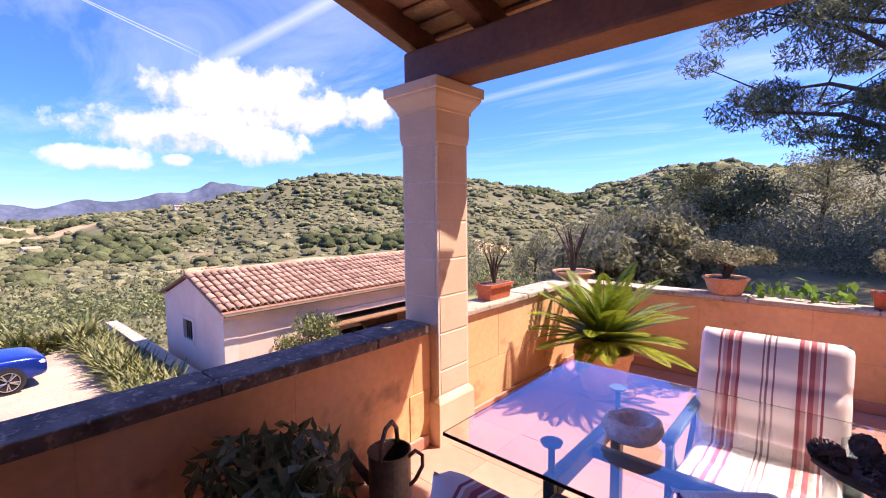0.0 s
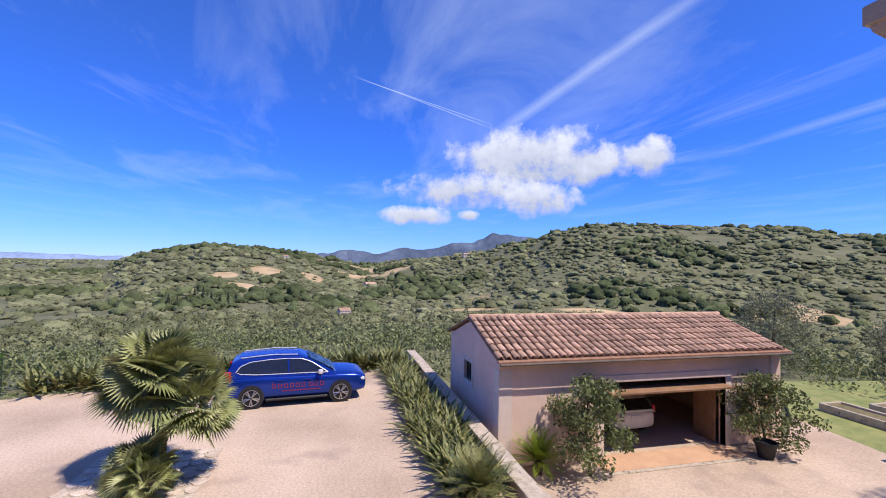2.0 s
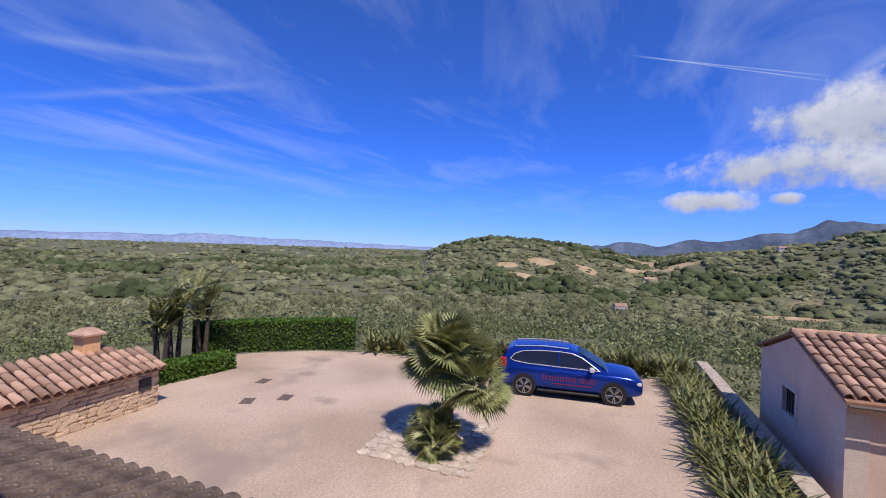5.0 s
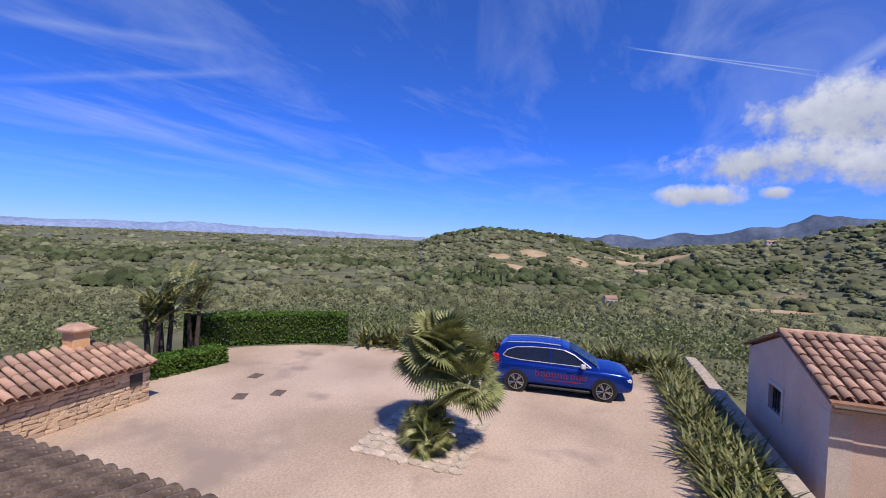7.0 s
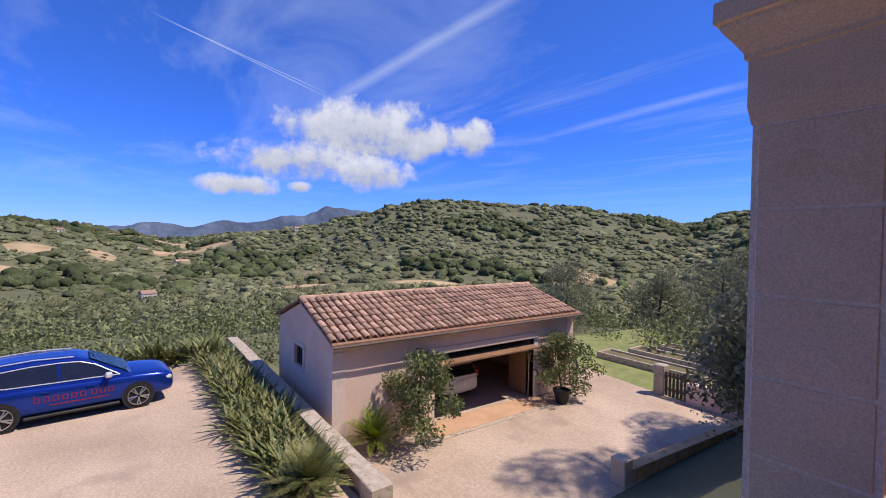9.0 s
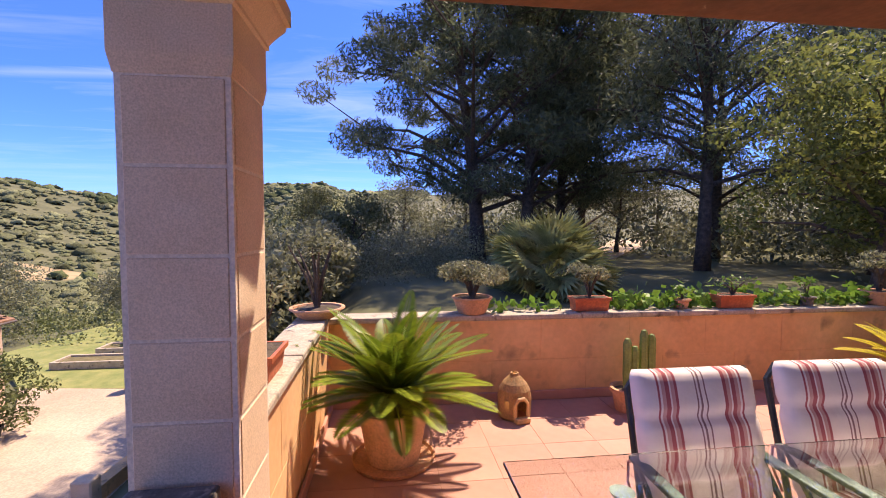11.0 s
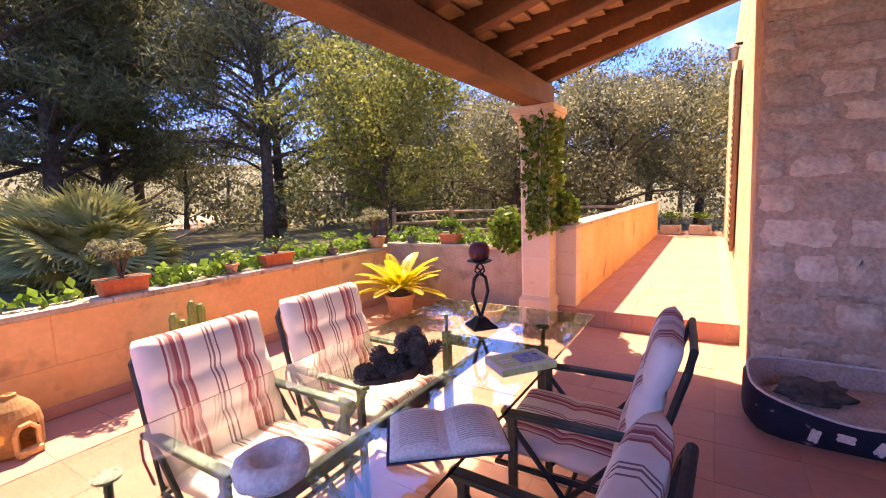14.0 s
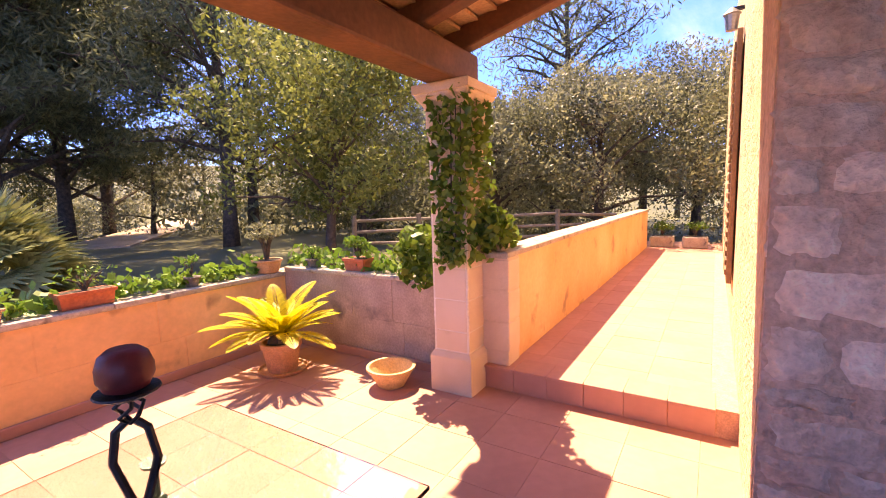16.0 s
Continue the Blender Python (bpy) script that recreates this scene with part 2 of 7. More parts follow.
# ---- helpers for building ----
def link_mesh(name, bm, material, smooth=False):
    me = bpy.data.meshes.new(name)
    bm.normal_update()
    bm.to_mesh(me)
    bm.free()
    for mt in (material if isinstance(material, (list, tuple)) else [material]):
        me.materials.append(mt)
    if smooth:
        me.shade_smooth()
    return new(name, me)


def part(name, bm, material, parent, label="", smooth=False):
    ob = link_mesh(name, bm, material, smooth)
    ob.parent = parent
    if parent is not None:
        ob.matrix_parent_inverse = Matrix.Identity(4)
    return tagged(ob, label)


def thing(name, label, category, group="", at=None):
    ob = tagged(new(name), label, category, group)
    ob.empty_display_size = 0.1
    if at is not None:
        ob.matrix_world = at
    return ob


def setting(name, bm, material, label="", category="", smooth=False):
    return tagged(link_mesh(name, bm, material, smooth), label, category, "", "structure")


def box(bm, x0, x1, y0, y1, z0, z1, bevel=0.0, seg=1):
    r = bmesh.ops.create_cube(bm, size=1, matrix=Matrix.LocRotScale(((x0 + x1) / 2, (y0 + y1) / 2, (z0 + z1) / 2), None, (abs(x1 - x0), abs(y1 - y0), abs(z1 - z0))))
    if bevel:
        es = list({e for v in r["verts"] for e in v.link_edges})
        bmesh.ops.bevel(bm, geom=es, offset=bevel, segments=seg, affect="EDGES", profile=0.5)
    return bm


def cbox(*a, bevel=0.0, seg=1):
    return box(bmesh.new(), *a, bevel=bevel, seg=seg)


def tube(bm, pts, radii, n=8, cap=True):
    """A round bar along points with a radius at each."""
    rings = []
    pts = [Vector(p) for p in pts]
    if not isinstance(radii, (list, tuple)):
        radii = [radii] * len(pts)
    up = None
    for i, p in enumerate(pts):
        d = (pts[min(i + 1, len(pts) - 1)] - pts[max(i - 1, 0)]).normalized()
        if up is None:
            up = d.orthogonal().normalized()
        up = (up - d * up.dot(d)).normalized()
        side = d.cross(up)
        rings.append([bm.verts.new(p + radii[i] * (math.cos(2 * math.pi * k / n) * up + math.sin(2 * math.pi * k / n) * side)) for k in range(n)])
    for a, b in zip(rings, rings[1:]):
        for k in range(n):
            bm.faces.new((a[k], a[(k + 1) % n], b[(k + 1) % n], b[k]))
    if cap:
        bm.faces.new(rings[0][::-1])
        bm.faces.new(rings[-1])
    return bm


def lathe(bm, prof, n=24, cx=0.0, cy=0.0):
    """A turned shape: profile of (radius, height)."""
    rings = [[bm.verts.new((cx + r * math.cos(2 * math.pi * k / n), cy + r * math.sin(2 * math.pi * k / n), z)) for k in range(n)] for r, z in prof]
    for a, b in zip(rings, rings[1:]):
        for k in range(n):
            bm.faces.new((a[k], a[(k + 1) % n], b[(k + 1) % n], b[k]))
    bm.faces.new(rings[0][::-1])
    bm.faces.new(rings[-1])
    return bm


def square_stack(bm, prof, cx, cy):
    """A square-plan shape: profile of (half width, height)."""
    rings = [[bm.verts.new((cx + sx * r, cy + sy * r, z)) for sx, sy in ((-1, -1), (1, -1), (1, 1), (-1, 1))] for r, z in prof]
    for a, b in zip(rings, rings[1:]):
        for k in range(4):
            bm.faces.new((a[k], a[(k + 1) % 4], b[(k + 1) % 4], b[k]))
    bm.faces.new(rings[0][::-1])
    bm.faces.new(rings[-1])
    return bm


# ---- plan of the terrace ----
XV, YF, XS = 5.58, 2.30, 5.64      # vine column, far parapet's face, step
ZG, ZD = -3.38, -4.2                          # drive by the car, drive by the garage

# ---- terrace: floor, parapets, columns, roof ----
def pieces(name, mesh, material, parent, poses):
    """Alike pieces that share one mesh, each an object of its own."""
    if not mesh.materials:
        mesh.materials.append(material)
    for m in poses:
        o = new(name, mesh)
        o.parent = parent
        o.matrix_basis = m


def mesh_of(name, bm):
    me = bpy.data.meshes.new(name)
    bm.normal_update()
    bm.to_mesh(me)
    bm.free()
    return me


rng = random.Random(4)
floor = setting("floor", cbox(-0.1, XS, -6.0, 2.36, -0.3, -0.003), M_GROUT, "terracotta tiled terrace floor with pale grout", "floor")
floor_walk = setting("floor_walkway", cbox(XS + 0.012, 15.6, -1.894, -0.1, -0.3, 0.183), M_GROUT, "raised terracotta tiled walkway one step up", "floor")
setting("ceiling_slab", cbox(-0.1, XS, -6.0, 2.36, -0.5, -0.3), M_PLASTER)


def block_wall(name, axis, c, a0, a1, z0, z1, thick, inner, material, cores, label, blen=0.82, proud=0.003):
    """A parapet of large blocks. axis: along 'x' or 'y'; c: face's place; inner: which way the face looks (+1, -1)."""
    b = bmesh.new()
    lo, hi = (c - inner * thick, c) if inner > 0 else (c, c - inner * thick)
    core_c = (lo, hi - proud) if inner > 0 else (lo + proud, hi)
    if axis == "y":
        box(b, core_c[0], core_c[1], a0, a1, z0 - 3.9 if cores else z0, z1)
    else:
        box(b, a0, a1, core_c[0], core_c[1], z0 - 3.9 if cores else z0, z1)
    w = setting(name, b, material, label, "wall")
    rows = max(1, round((z1 - z0) / 0.4)) if blen < 5 else 1
    h = (z1 - z0) / rows
    for r in range(rows):
        x = a0 - (0.35 if r % 2 else 0.0)
        while x < a1 - 0.02:
            ln = blen * rng.uniform(0.85, 1.15)
            s, e = max(x, a0), min(x + ln, a1)
            x += ln
            if e - s < 0.05:
                continue
            pr = rng.uniform(-0.002, 0.003)
            bb = bmesh.new()
            d0, d1 = (c - 0.05, c + pr) if inner > 0 else (c - pr, c + 0.05)
            if axis == "y":
                box(bb, d0, d1, s + 0.003, e - 0.003, z0 + r * h + 0.0012, z0 + (r + 1) * h - 0.0012, 0.003)
            else:
                box(bb, s + 0.003, e - 0.003, d0, d1, z0 + r * h + 0.0012, z0 + (r + 1) * h - 0.0012, 0.003)
            part("block", bb, material, w)
    return w


def coping(name, axis, c0, c1, a0, a1, z0, z1, material, label):
    th = setting(name, cbox(*((c0 + 0.02, c1 - 0.02, a0, a1) if axis == "y" else (a0, a1, c0 + 0.02, c1 - 0.02)), z0 - 0.004, z1 - 0.012), material, label, "coping")
    x = a0
    while x < a1 - 0.05:
        e = min(a1, x + rng.uniform(0.75, 0.95))
        bb = bmesh.new()
        if axis == "y":
            box(bb, c0, c1, x + 0.003, e - 0.003, z0, z1 + rng.uniform(-0.004, 0.004), 0.012, 2)
        else:
            box(bb, x + 0.003, e - 0.003, c0, c1, z0, z1 + rng.uniform(-0.004, 0.004), 0.012, 2)
        part("slab", bb, material, th)
        x = e
    return th


block_wall("wall_parapet_west", "y", 0.085, -6.0, -0.165, 0, 0.755, 0.2, 1, M_PLASTER, True, "ochre plastered block parapet wall, stained and weathered")
coping("trim_coping_west", "y", -0.145, 0.11, -6.0, -0.17, 0.755, 0.82, M_COPING, "dark weathered stone coping with grey lichen")
block_wall("wall_parapet_northwest", "y", 0.085, 0.165, 2.3, 0, 0.79, 0.2, 1, M_PLASTER, True, "ochre block parapet wall beyond the column")
coping("trim_coping_northwest", "y", -0.145, 0.11, 0.17, 2.28, 0.79, 0.84, M_COPING2, "pale worn stone coping")
block_wall("wall_parapet_north", "x", YF, -0.13, 5.86, 0, 0.735, 0.2, -1, M_PLASTER, True, "ochre block parapet with stains")
coping("trim_coping_north", "x", 2.275, 2.52, -0.14, 5.92, 0.735, 0.785, M_COPING2, "pale worn stone coping with flower pots")
block_wall("wall_parapet_east", "y", 5.70, 0.165, 2.3, 0, 0.80, 0.2, -1, mat("grey_block", (0.36, 0.26, 0.2), (0.5, 0.37, 0.28), 4, 0.95, 0.4, 50, spots=((0.2, 0.16, 0.14), 3, 0.6)), True, "weathered grey-brown block parapet with dark stains", 0.55)
coping("trim_coping_east", "y", 5.67, 5.92, 0.17, 2.27, 0.80, 0.84, M_COPING2, "worn stone coping")
block_wall("wall_parapet_walkway", "x", -0.36, 5.9, 14.0, 0.185, 1.06, 0.2, -1, M_PLASTER, False, "smooth ochre plastered walkway parapet", 20)
coping("trim_coping_walkway", "x", -0.385, -0.135, 5.66, 14.02, 1.06, 1.105, M_COPING2, "thin worn stone coping")
pier = setting("wall_pier", cbox(5.68, 5.9, -0.375, -0.145, 0.186, 1.06, bevel=0.006), M_STONE, "sandstone pier ending the walkway parapet", "pier")
for z in (0.30, 0.55, 0.8):
    part("block", cbox(5.674, 5.9, -0.382, -0.14, z + 0.003, z + 0.245, bevel=0.008), M_STONE, pier)
# skirting along the foot of the walls
sk = setting("baseboard", cbox(0.1, 5.69, 2.27, 2.3, 0.0, 0.085, bevel=0.006), M_FLOOR, "terracotta tile skirting", "skirting")
setting("baseboard", cbox(5.66, 5.69, 0.21, 2.26, 0.0, 0.085, bevel=0.006), M_FLOOR, "terracotta tile skirting", "skirting")
setting("baseboard", cbox(0.09, 0.115, 0.21, 2.26, 0.0, 0.085, bevel=0.006), M_FLOOR, "terracotta tile skirting", "skirting")
setting("baseboard", cbox(0.09, 0.115, -6, -0.21, 0.0, 0.085, bevel=0.006), M_FLOOR, "terracotta tile skirting", "skirting")


def column(cx, label):
    th = tagged(link_mesh("column", square_stack(bmesh.new(), [(0.1545, 0.3), (0.1545, 2.0)], cx, 0), M_MORTAR), label, "column", "porch columns", "structure")
    part("plinth", square_stack(bmesh.new(), [(0.184, 0), (0.184, 0.285), (0.18, 0.295), (0.162, 0.325), (0.15, 0.335)], cx, 0), M_STONE, th, "sandstone plinth block")
    zs = [0.338, 0.50, 0.75, 0.997, 1.239, 1.484, 1.741, 1.993]
    for a, b in zip(zs, zs[1:]):
        bm = bmesh.new()
        h, c = 0.1575, 0.022
        ring = [(h - c, -h), (h, -h + c), (h, h - c), (h - c, h), (-h + c, h), (-h, h - c), (-h, -h + c), (-h + c, -h)]
        lv = []
        for z, s in ((a + 0.005, 0.985), (a + 0.009, 1), (b - 0.009, 1), (b - 0.005, 0.985)):
            lv.append([bm.verts.new((cx + x * s, y * s, z)) for x, y in ring])
        for p, q in zip(lv, lv[1:]):
            for k in range(8):
                bm.faces.new((p[k], p[(k + 1) % 8], q[(k + 1) % 8], q[k]))
        bm.faces.new(lv[0][::-1])
        bm.faces.new(lv[-1])
        part("block", bm, M_STONE, th)
    part("capital", square_stack(bmesh.new(), [(0.152, 1.993), (0.1575, 1.996), (0.167, 2.05), (0.167, 2.19), (0.176, 2.196), (0.176, 2.21), (0.184, 2.225), (0.2, 2.25), (0.222, 2.28), (0.226, 2.292), (0.226, 2.302), (0.24, 2.306), (0.24, 2.366), (0.234, 2.372)], cx, 0), M_STONE, th, "moulded sandstone capital")
    return th


column(0.0, "square sandstone column with moulded capital on a plinth")
column(XV, "square sandstone column overgrown with ivy")

# roof of the porch
SL = 0.25
beam = setting("beam", cbox(-0.165, 5.74, -0.125, 0.125, 2.374, 2.615, bevel=0.02, seg=2), M_WOOD, "dark stained timber beam across the porch", "beam")
for i in range(11):
    x = 5.66 - i * 0.58
    b = bmesh.new()
    box(b, x - 0.06, x + 0.06, -6.2, 0.34, -0.085, 0.085, 0.01)
    for v in b.verts:
        v.co.z += 2.71 - SL * v.co.y
    setting("rafter", b, M_WOOD, "dark stained timber rafter", "rafter")
b = bmesh.new()
for i in range(44):
    y1 = 0.40 - i * 0.15
    box(b, -0.22, 5.76, y1 - 0.147, y1, 2.80 - SL * (y1 - 0.07) - 0.012, 2.80 - SL * (y1 - 0.07) + 0.012)
setting("ceiling", b, mat("ceiling_clay", (0.5, 0.3, 0.17), (0.62, 0.4, 0.24), 4, 0.9, 0.2, 40, per=0.1), "pale clay boards between dark rafters", "ceiling")


def barrel(length, r0, r1, thick=0.014, n=7):
    """A barrel roof tile along +Y (down the slope is -Y), hollow side down."""
    b = bmesh.new()
    out = []
    for y, r in ((0, r1), (-length, r0)):
        out.append([[b.verts.new((q * math.cos(math.pi * k / n), y, q * math.sin(math.pi * k / n) * 0.75)) for k in range(n + 1)] for q in (r, r - thick)])
    (o0, i0), (o1, i1) = out
    for k in range(n):
        b.faces.new((o0[k], o1[k], o1[k + 1], o0[k + 1]))
        b.faces.new((i0[k], i0[k + 1], i1[k + 1], i1[k]))
        b.faces.new((o1[k], i1[k], i1[k + 1], o1[k + 1]))
    return mesh_of("roof_tile", b)


roof = setting("roof", cbox(-0.24, 5.78, -6.2, 0.42, -0.02, 0.02), M_TILE, "clay tiled porch roof", "roof")
for v in roof.data.vertices:
    v.co.z += 2.84 - SL * v.co.y
tile_me = barrel(0.42, 0.105, 0.085)
tilt = math.degrees(math.atan(SL))
# tiles run down towards +Y at the eave
pieces("tile", tile_me, M_TILE, roof, [pose(-0.14 + i * 0.235, 0.24 - j * 0.36, 2.87 - SL * (0.24 - j * 0.36), tilt, 0, 180) for i in range(26) for j in range(3)])
pieces("channel_tile", barrel(0.42, 0.08, 0.1), M_TILE, roof, [pose(-0.02 + i * 0.47, 0.24, 2.86 - SL * 0.24, -tilt, 180, 180) for i in range(13)])

# ---- the house's stone wall and the walkway's wall ----
wall_stone = setting("wall_stone", cbox(4.67, 5.2, -7.0, -1.90, -0.3, 4.3), mat("lime_mortar", (0.64, 0.40, 0.265), (0.76, 0.52, 0.365), 9, 0.95, 0.9, 30, spots=((0.44, 0.28, 0.19), 12, 0.62), dist=0.03), "rubble stone house wall with pinkish mortar", "wall")
wall_walk = setting("wall_walkway", cbox(4.70, 16.0, -2.4, -1.895, -0.3, 4.3), mat("rough_ochre_render", (0.66, 0.44, 0.26), (0.78, 0.57, 0.37), 5, 0.95, 0.9, 28, spots=((0.45, 0.3, 0.2), 6, 0.6), dist=0.03), "rough ochre rendered wall along the walkway", "wall")
setting("wall_house_back", cbox(-0.13, 4.66, -6.3, -6.0, -0.3, 4.6), M_PLASTER)
z = 0.0
srng = random.Random(11)
while z < 3.9:
    h = srng.uniform(0.09, 0.25)
    y = -1.9
    while y > -3.6:
        ln = srng.uniform(0.13, 0.55)
        bb = bmesh.new()
        y1 = max(y - ln, -3.7)
        bmesh.ops.create_grid(bb, x_segments=7, y_segments=5, size=0.5)
        cy, cz = (y + y1) / 2, z + h / 2
        ph = srng.uniform(0, 50)
        pr = srng.uniform(0.006, 0.03)
        for v in bb.verts:
            u, w = v.co.x * 2, v.co.y * 2
            edge = max(abs(u) ** 4, abs(w) ** 4)
            n1 = noise.fractal((u * 1.6 + ph, w * 1.4, ph), 1.0, 2.0, 3) * 0.012
            jy = noise.noise((u * 2 + ph, w * 2, 3.1)) * 0.04
            jz = noise.noise((u * 2, w * 2 + ph, 7.7)) * 0.03
            v.co = (4.668 - pr * (1 - edge) - n1 * (1 - edge) + 0.012 * edge, cy + u * (y - y1) / 2 * 0.97 + jy, cz + w * h / 2 * 0.95 + jz)
        part("stone", bb, M_RUBBLE, wall_stone, smooth=True)
        y = y1
    z += h

# ---- tiles of the floor and the step ----
T = 0.40
tile_mesh = mesh_of("floor_tile", cbox(-T / 2 + 0.0015, T / 2 - 0.0015, -T / 2 + 0.0015, T / 2 - 0.0015, -0.012, 0, bevel=0.001))
spots_ = [(0.1 + T * (i + 0.5), 2.3 - T * (j + 0.5)) for i in range(14) for j in range(20)]
pieces("tile", tile_mesh, M_FLOOR, floor, [pose(x, y, rng.uniform(-0.001, 0.001), 0, 0, rng.choice((0, 90, 180, 270))) for x, y in spots_ if x < 5.6])
pieces("tile", tile_mesh, M_FLOOR, floor_walk, [pose(XS + 0.012 + T * (i + 0.5), -0.345 - T * (j + 0.5) + 0.2, 0.186 + rng.uniform(-0.001, 0.001), 0, 0, rng.choice((0, 90, 180, 270))) for i in range(24) for j in range(4)])
riser = mesh_of("riser_tile", cbox(0, 0.012, -0.1335, 0.1335, 0.0, 0.165, bevel=0.003))
nose = mesh_of("nosing_tile", cbox(-0.018, 0.25, -0.1335, 0.1335, 0.166, 0.189, bevel=0.006, seg=2))
pieces("riser_tile", riser, M_FLOOR, floor_walk, [pose(XS, -0.31 - 0.27 * i + 0.02, 0) for i in range(6)])
pieces("nosing_tile", nose, M_FLOOR, floor_walk, [pose(XS, -0.31 - 0.27 * i + 0.02, 0) for i in range(6)])

# ---- the land: one sheet to the horizon ----
def smooth(a, b, x):
    t = min(1.0, max(0.0, (x - a) / (b - a)))
    return t * t * (3 - 2 * t)


SKYLINE = [(-180, 2.0, 500), (-60, 4.0, 300), (-20, 3.2, 500), (2, 2.4, 900), (5, 2.7, 900), (8.5, 3.7, 900), (14, 4.0, 900), (21, 3.0, 860), (25, 1.9, 800), (29, 2.7, 740), (33, 2.9, 700), (38.5, 3.8, 680), (43.5, 3.95, 660), (50, 4.15, 630), (57, 4.6, 620), (61, 4.0, 620), (66, 2.4, 640), (71, 0.9, 700), (78, 0.3, 800), (86, 0.0, 800), (91.3, 0.25, 760), (95, 0.75, 720), (99, 1.3, 710), (103.5, 1.6, 700), (108.8, 0.95, 720), (111.7, 0.15, 740), (114, -0.4, 800), (120, -0.5, 1500), (180, -0.5, 2000)]
FAR = [(-180, -0.5), (52, -0.5), (58, 2.0), (63, 3.3), (66, 3.6), (68, 3.75), (69.4, 3.95), (71, 3.2), (72.3, 2.6), (74.3, 2.65), (77.5, 1.75), (79.3, 1.6), (81, 1.85), (84.3, 1.0), (88, 1.45), (91, 0.9), (95, 0.3), (113, 0.05), (118, 0.15), (121, 0.25), (127, 0.4), (133, 0.5), (139, 0.75), (144, 0.45), (148, 0.5), (152, 0.35), (165, 0.5), (180, 0.3)]


def table(rows, x, k):
    for a, b in zip(rows, rows[1:]):
        if a[0] <= x <= b[0]:
            f = (x - a[0]) / (b[0] - a[0])
            f = f * f * (3 - 2 * f)
            return a[k] + (b[k] - a[k]) * f
    return rows[-1][k]


def land(x, y):
    r = math.hypot(x, y)
    yaw = math.degrees(math.atan2(-x, y))
    # near: garden level behind the terrace, lower drive towards the garage
    garden = -0.45 + 0.35 * smooth(3, 12, r) + 0.004 * max(0, r - 12)
    low = -4.32
    side = smooth(-6.0, 0.5, x) if y > 2 else smooth(-2.5, 0.0, x)
    near = low + (garden - low) * side
    if y < 2 and x > -0.5:
        near = min(near, -0.6)
    if yaw < 25 and yaw > -170:
        far = garden + 0.05 * max(0, r - 20) * smooth(20, 90, r)
        el, R = table(SKYLINE, yaw, 1), table(SKYLINE, yaw, 2)
        west = far + (1.6 + R * math.tan(radians(el)) - far) * smooth(60, R, r)
    else:
        west = 0
    el, R = table(SKYLINE, yaw, 1), table(SKYLINE, yaw, 2)
    v = -4.6 - 0.17 * max(0, r - 22) * smooth(22, 60, r)
    v = max(v, -26 - 0.004 * min(r, 600)) if r > 60 else v
    top = 1.6 + R * math.tan(radians(el))
    w = smooth(-0.5, 0.3, el)
    v = v + w * ((top - v) * smooth(190, R, r) - (top + 30) * smooth(R, R * 1.9, r))
    mixv = smooth(8, 26, yaw) if yaw < 90 else 1 - smooth(178, 180, yaw)
    h = west + (v - west) * mixv if r > 26 else near
    if 18 < r <= 26:
        h = near + ((west + (v - west) * mixv) - near) * smooth(18, 26, r)
    if r > 150:
        h += noise.fractal((x * 0.006, y * 0.006, 3.3), 1.0, 2.0, 4) * min(9.0, (r - 150) * 0.02)
    return h


rings = [4 * (1.043 ** i) for i in range(168)]
rings = [r for r in rings if r < 4600]
NS = 300
verts, faces = [(0, 0, -4.4)], []
for r in rings:
    for k in range(NS):
        a = 2 * math.pi * k / NS
        x, y = r * math.cos(a), r * math.sin(a)
        verts.append((x, y, land(x, y)))
for k in range(NS):
    faces.append((0, 1 + k, 1 + (k + 1) % NS))
for i in range(len(rings) - 1):
    o = 1 + i * NS
    for k in range(NS):
        faces.append((o + k, o + NS + k, o + NS + (k + 1) % NS, o + (k + 1) % NS))
me = bpy.data.meshes.new("ground")
me.from_pydata(verts, [], faces)
me.materials.append(M_HILL)
me.shade_smooth()
tagged(new("ground", me), "dry scrubby hillside and valley ground", "ground", "", "structure")

# dry clearings, fields and tracks: middle, half lengths, turn of the long side
CLEARINGS = [(-425, -62, 24, 17, 0), (-440, -20, 32, 10, 10), (-345, -66, 14, 12, 0), (-385, -86, 16, 10, 0), (-545, 42, 40, 50, 0), (-690, 52, 55, 48, 0), (-180, 218, 33, 4, 116), (-168, 241, 27, 4, -11.5), (-168, 225, 20, 11, 20), (-206, 136, 22, 7, 46), (-250, 78, 15, 7, 70), (-463, -476, 16, 16, 0), (-560, -700, 40, 30, 0)]
GROVES = [(-350, 58, 42, 42), (-430, 78, 60, 26), (-655, -115, 75, 60), (-680, -40, 60, 48), (-530, 330, 80, 70)]
hn, hl = M_HILL.node_tree.nodes, M_HILL.node_tree.links
hp = hn["Principled BSDF"]
h_last = hp.inputs["Base Color"].links[0].from_socket
h_tc = hn.new("ShaderNodeTexCoord")
h_nz = hn.new("ShaderNodeTexNoise")
h_nz.inputs["Scale"].default_value, h_nz.inputs["Detail"].default_value = 0.06, 6
hl.new(h_tc.outputs["Object"], h_nz.inputs[0])
h_dry = hn.new("ShaderNodeValToRGB")
h_dry.color_ramp.elements[0].position, h_dry.color_ramp.elements[0].color = 0.35, (0.33, 0.24, 0.12, 1)
h_dry.color_ramp.elements[1].position, h_dry.color_ramp.elements[1].color = 0.65, (0.52, 0.38, 0.21, 1)
hl.new(h_nz.outputs[0], h_dry.inputs[0])
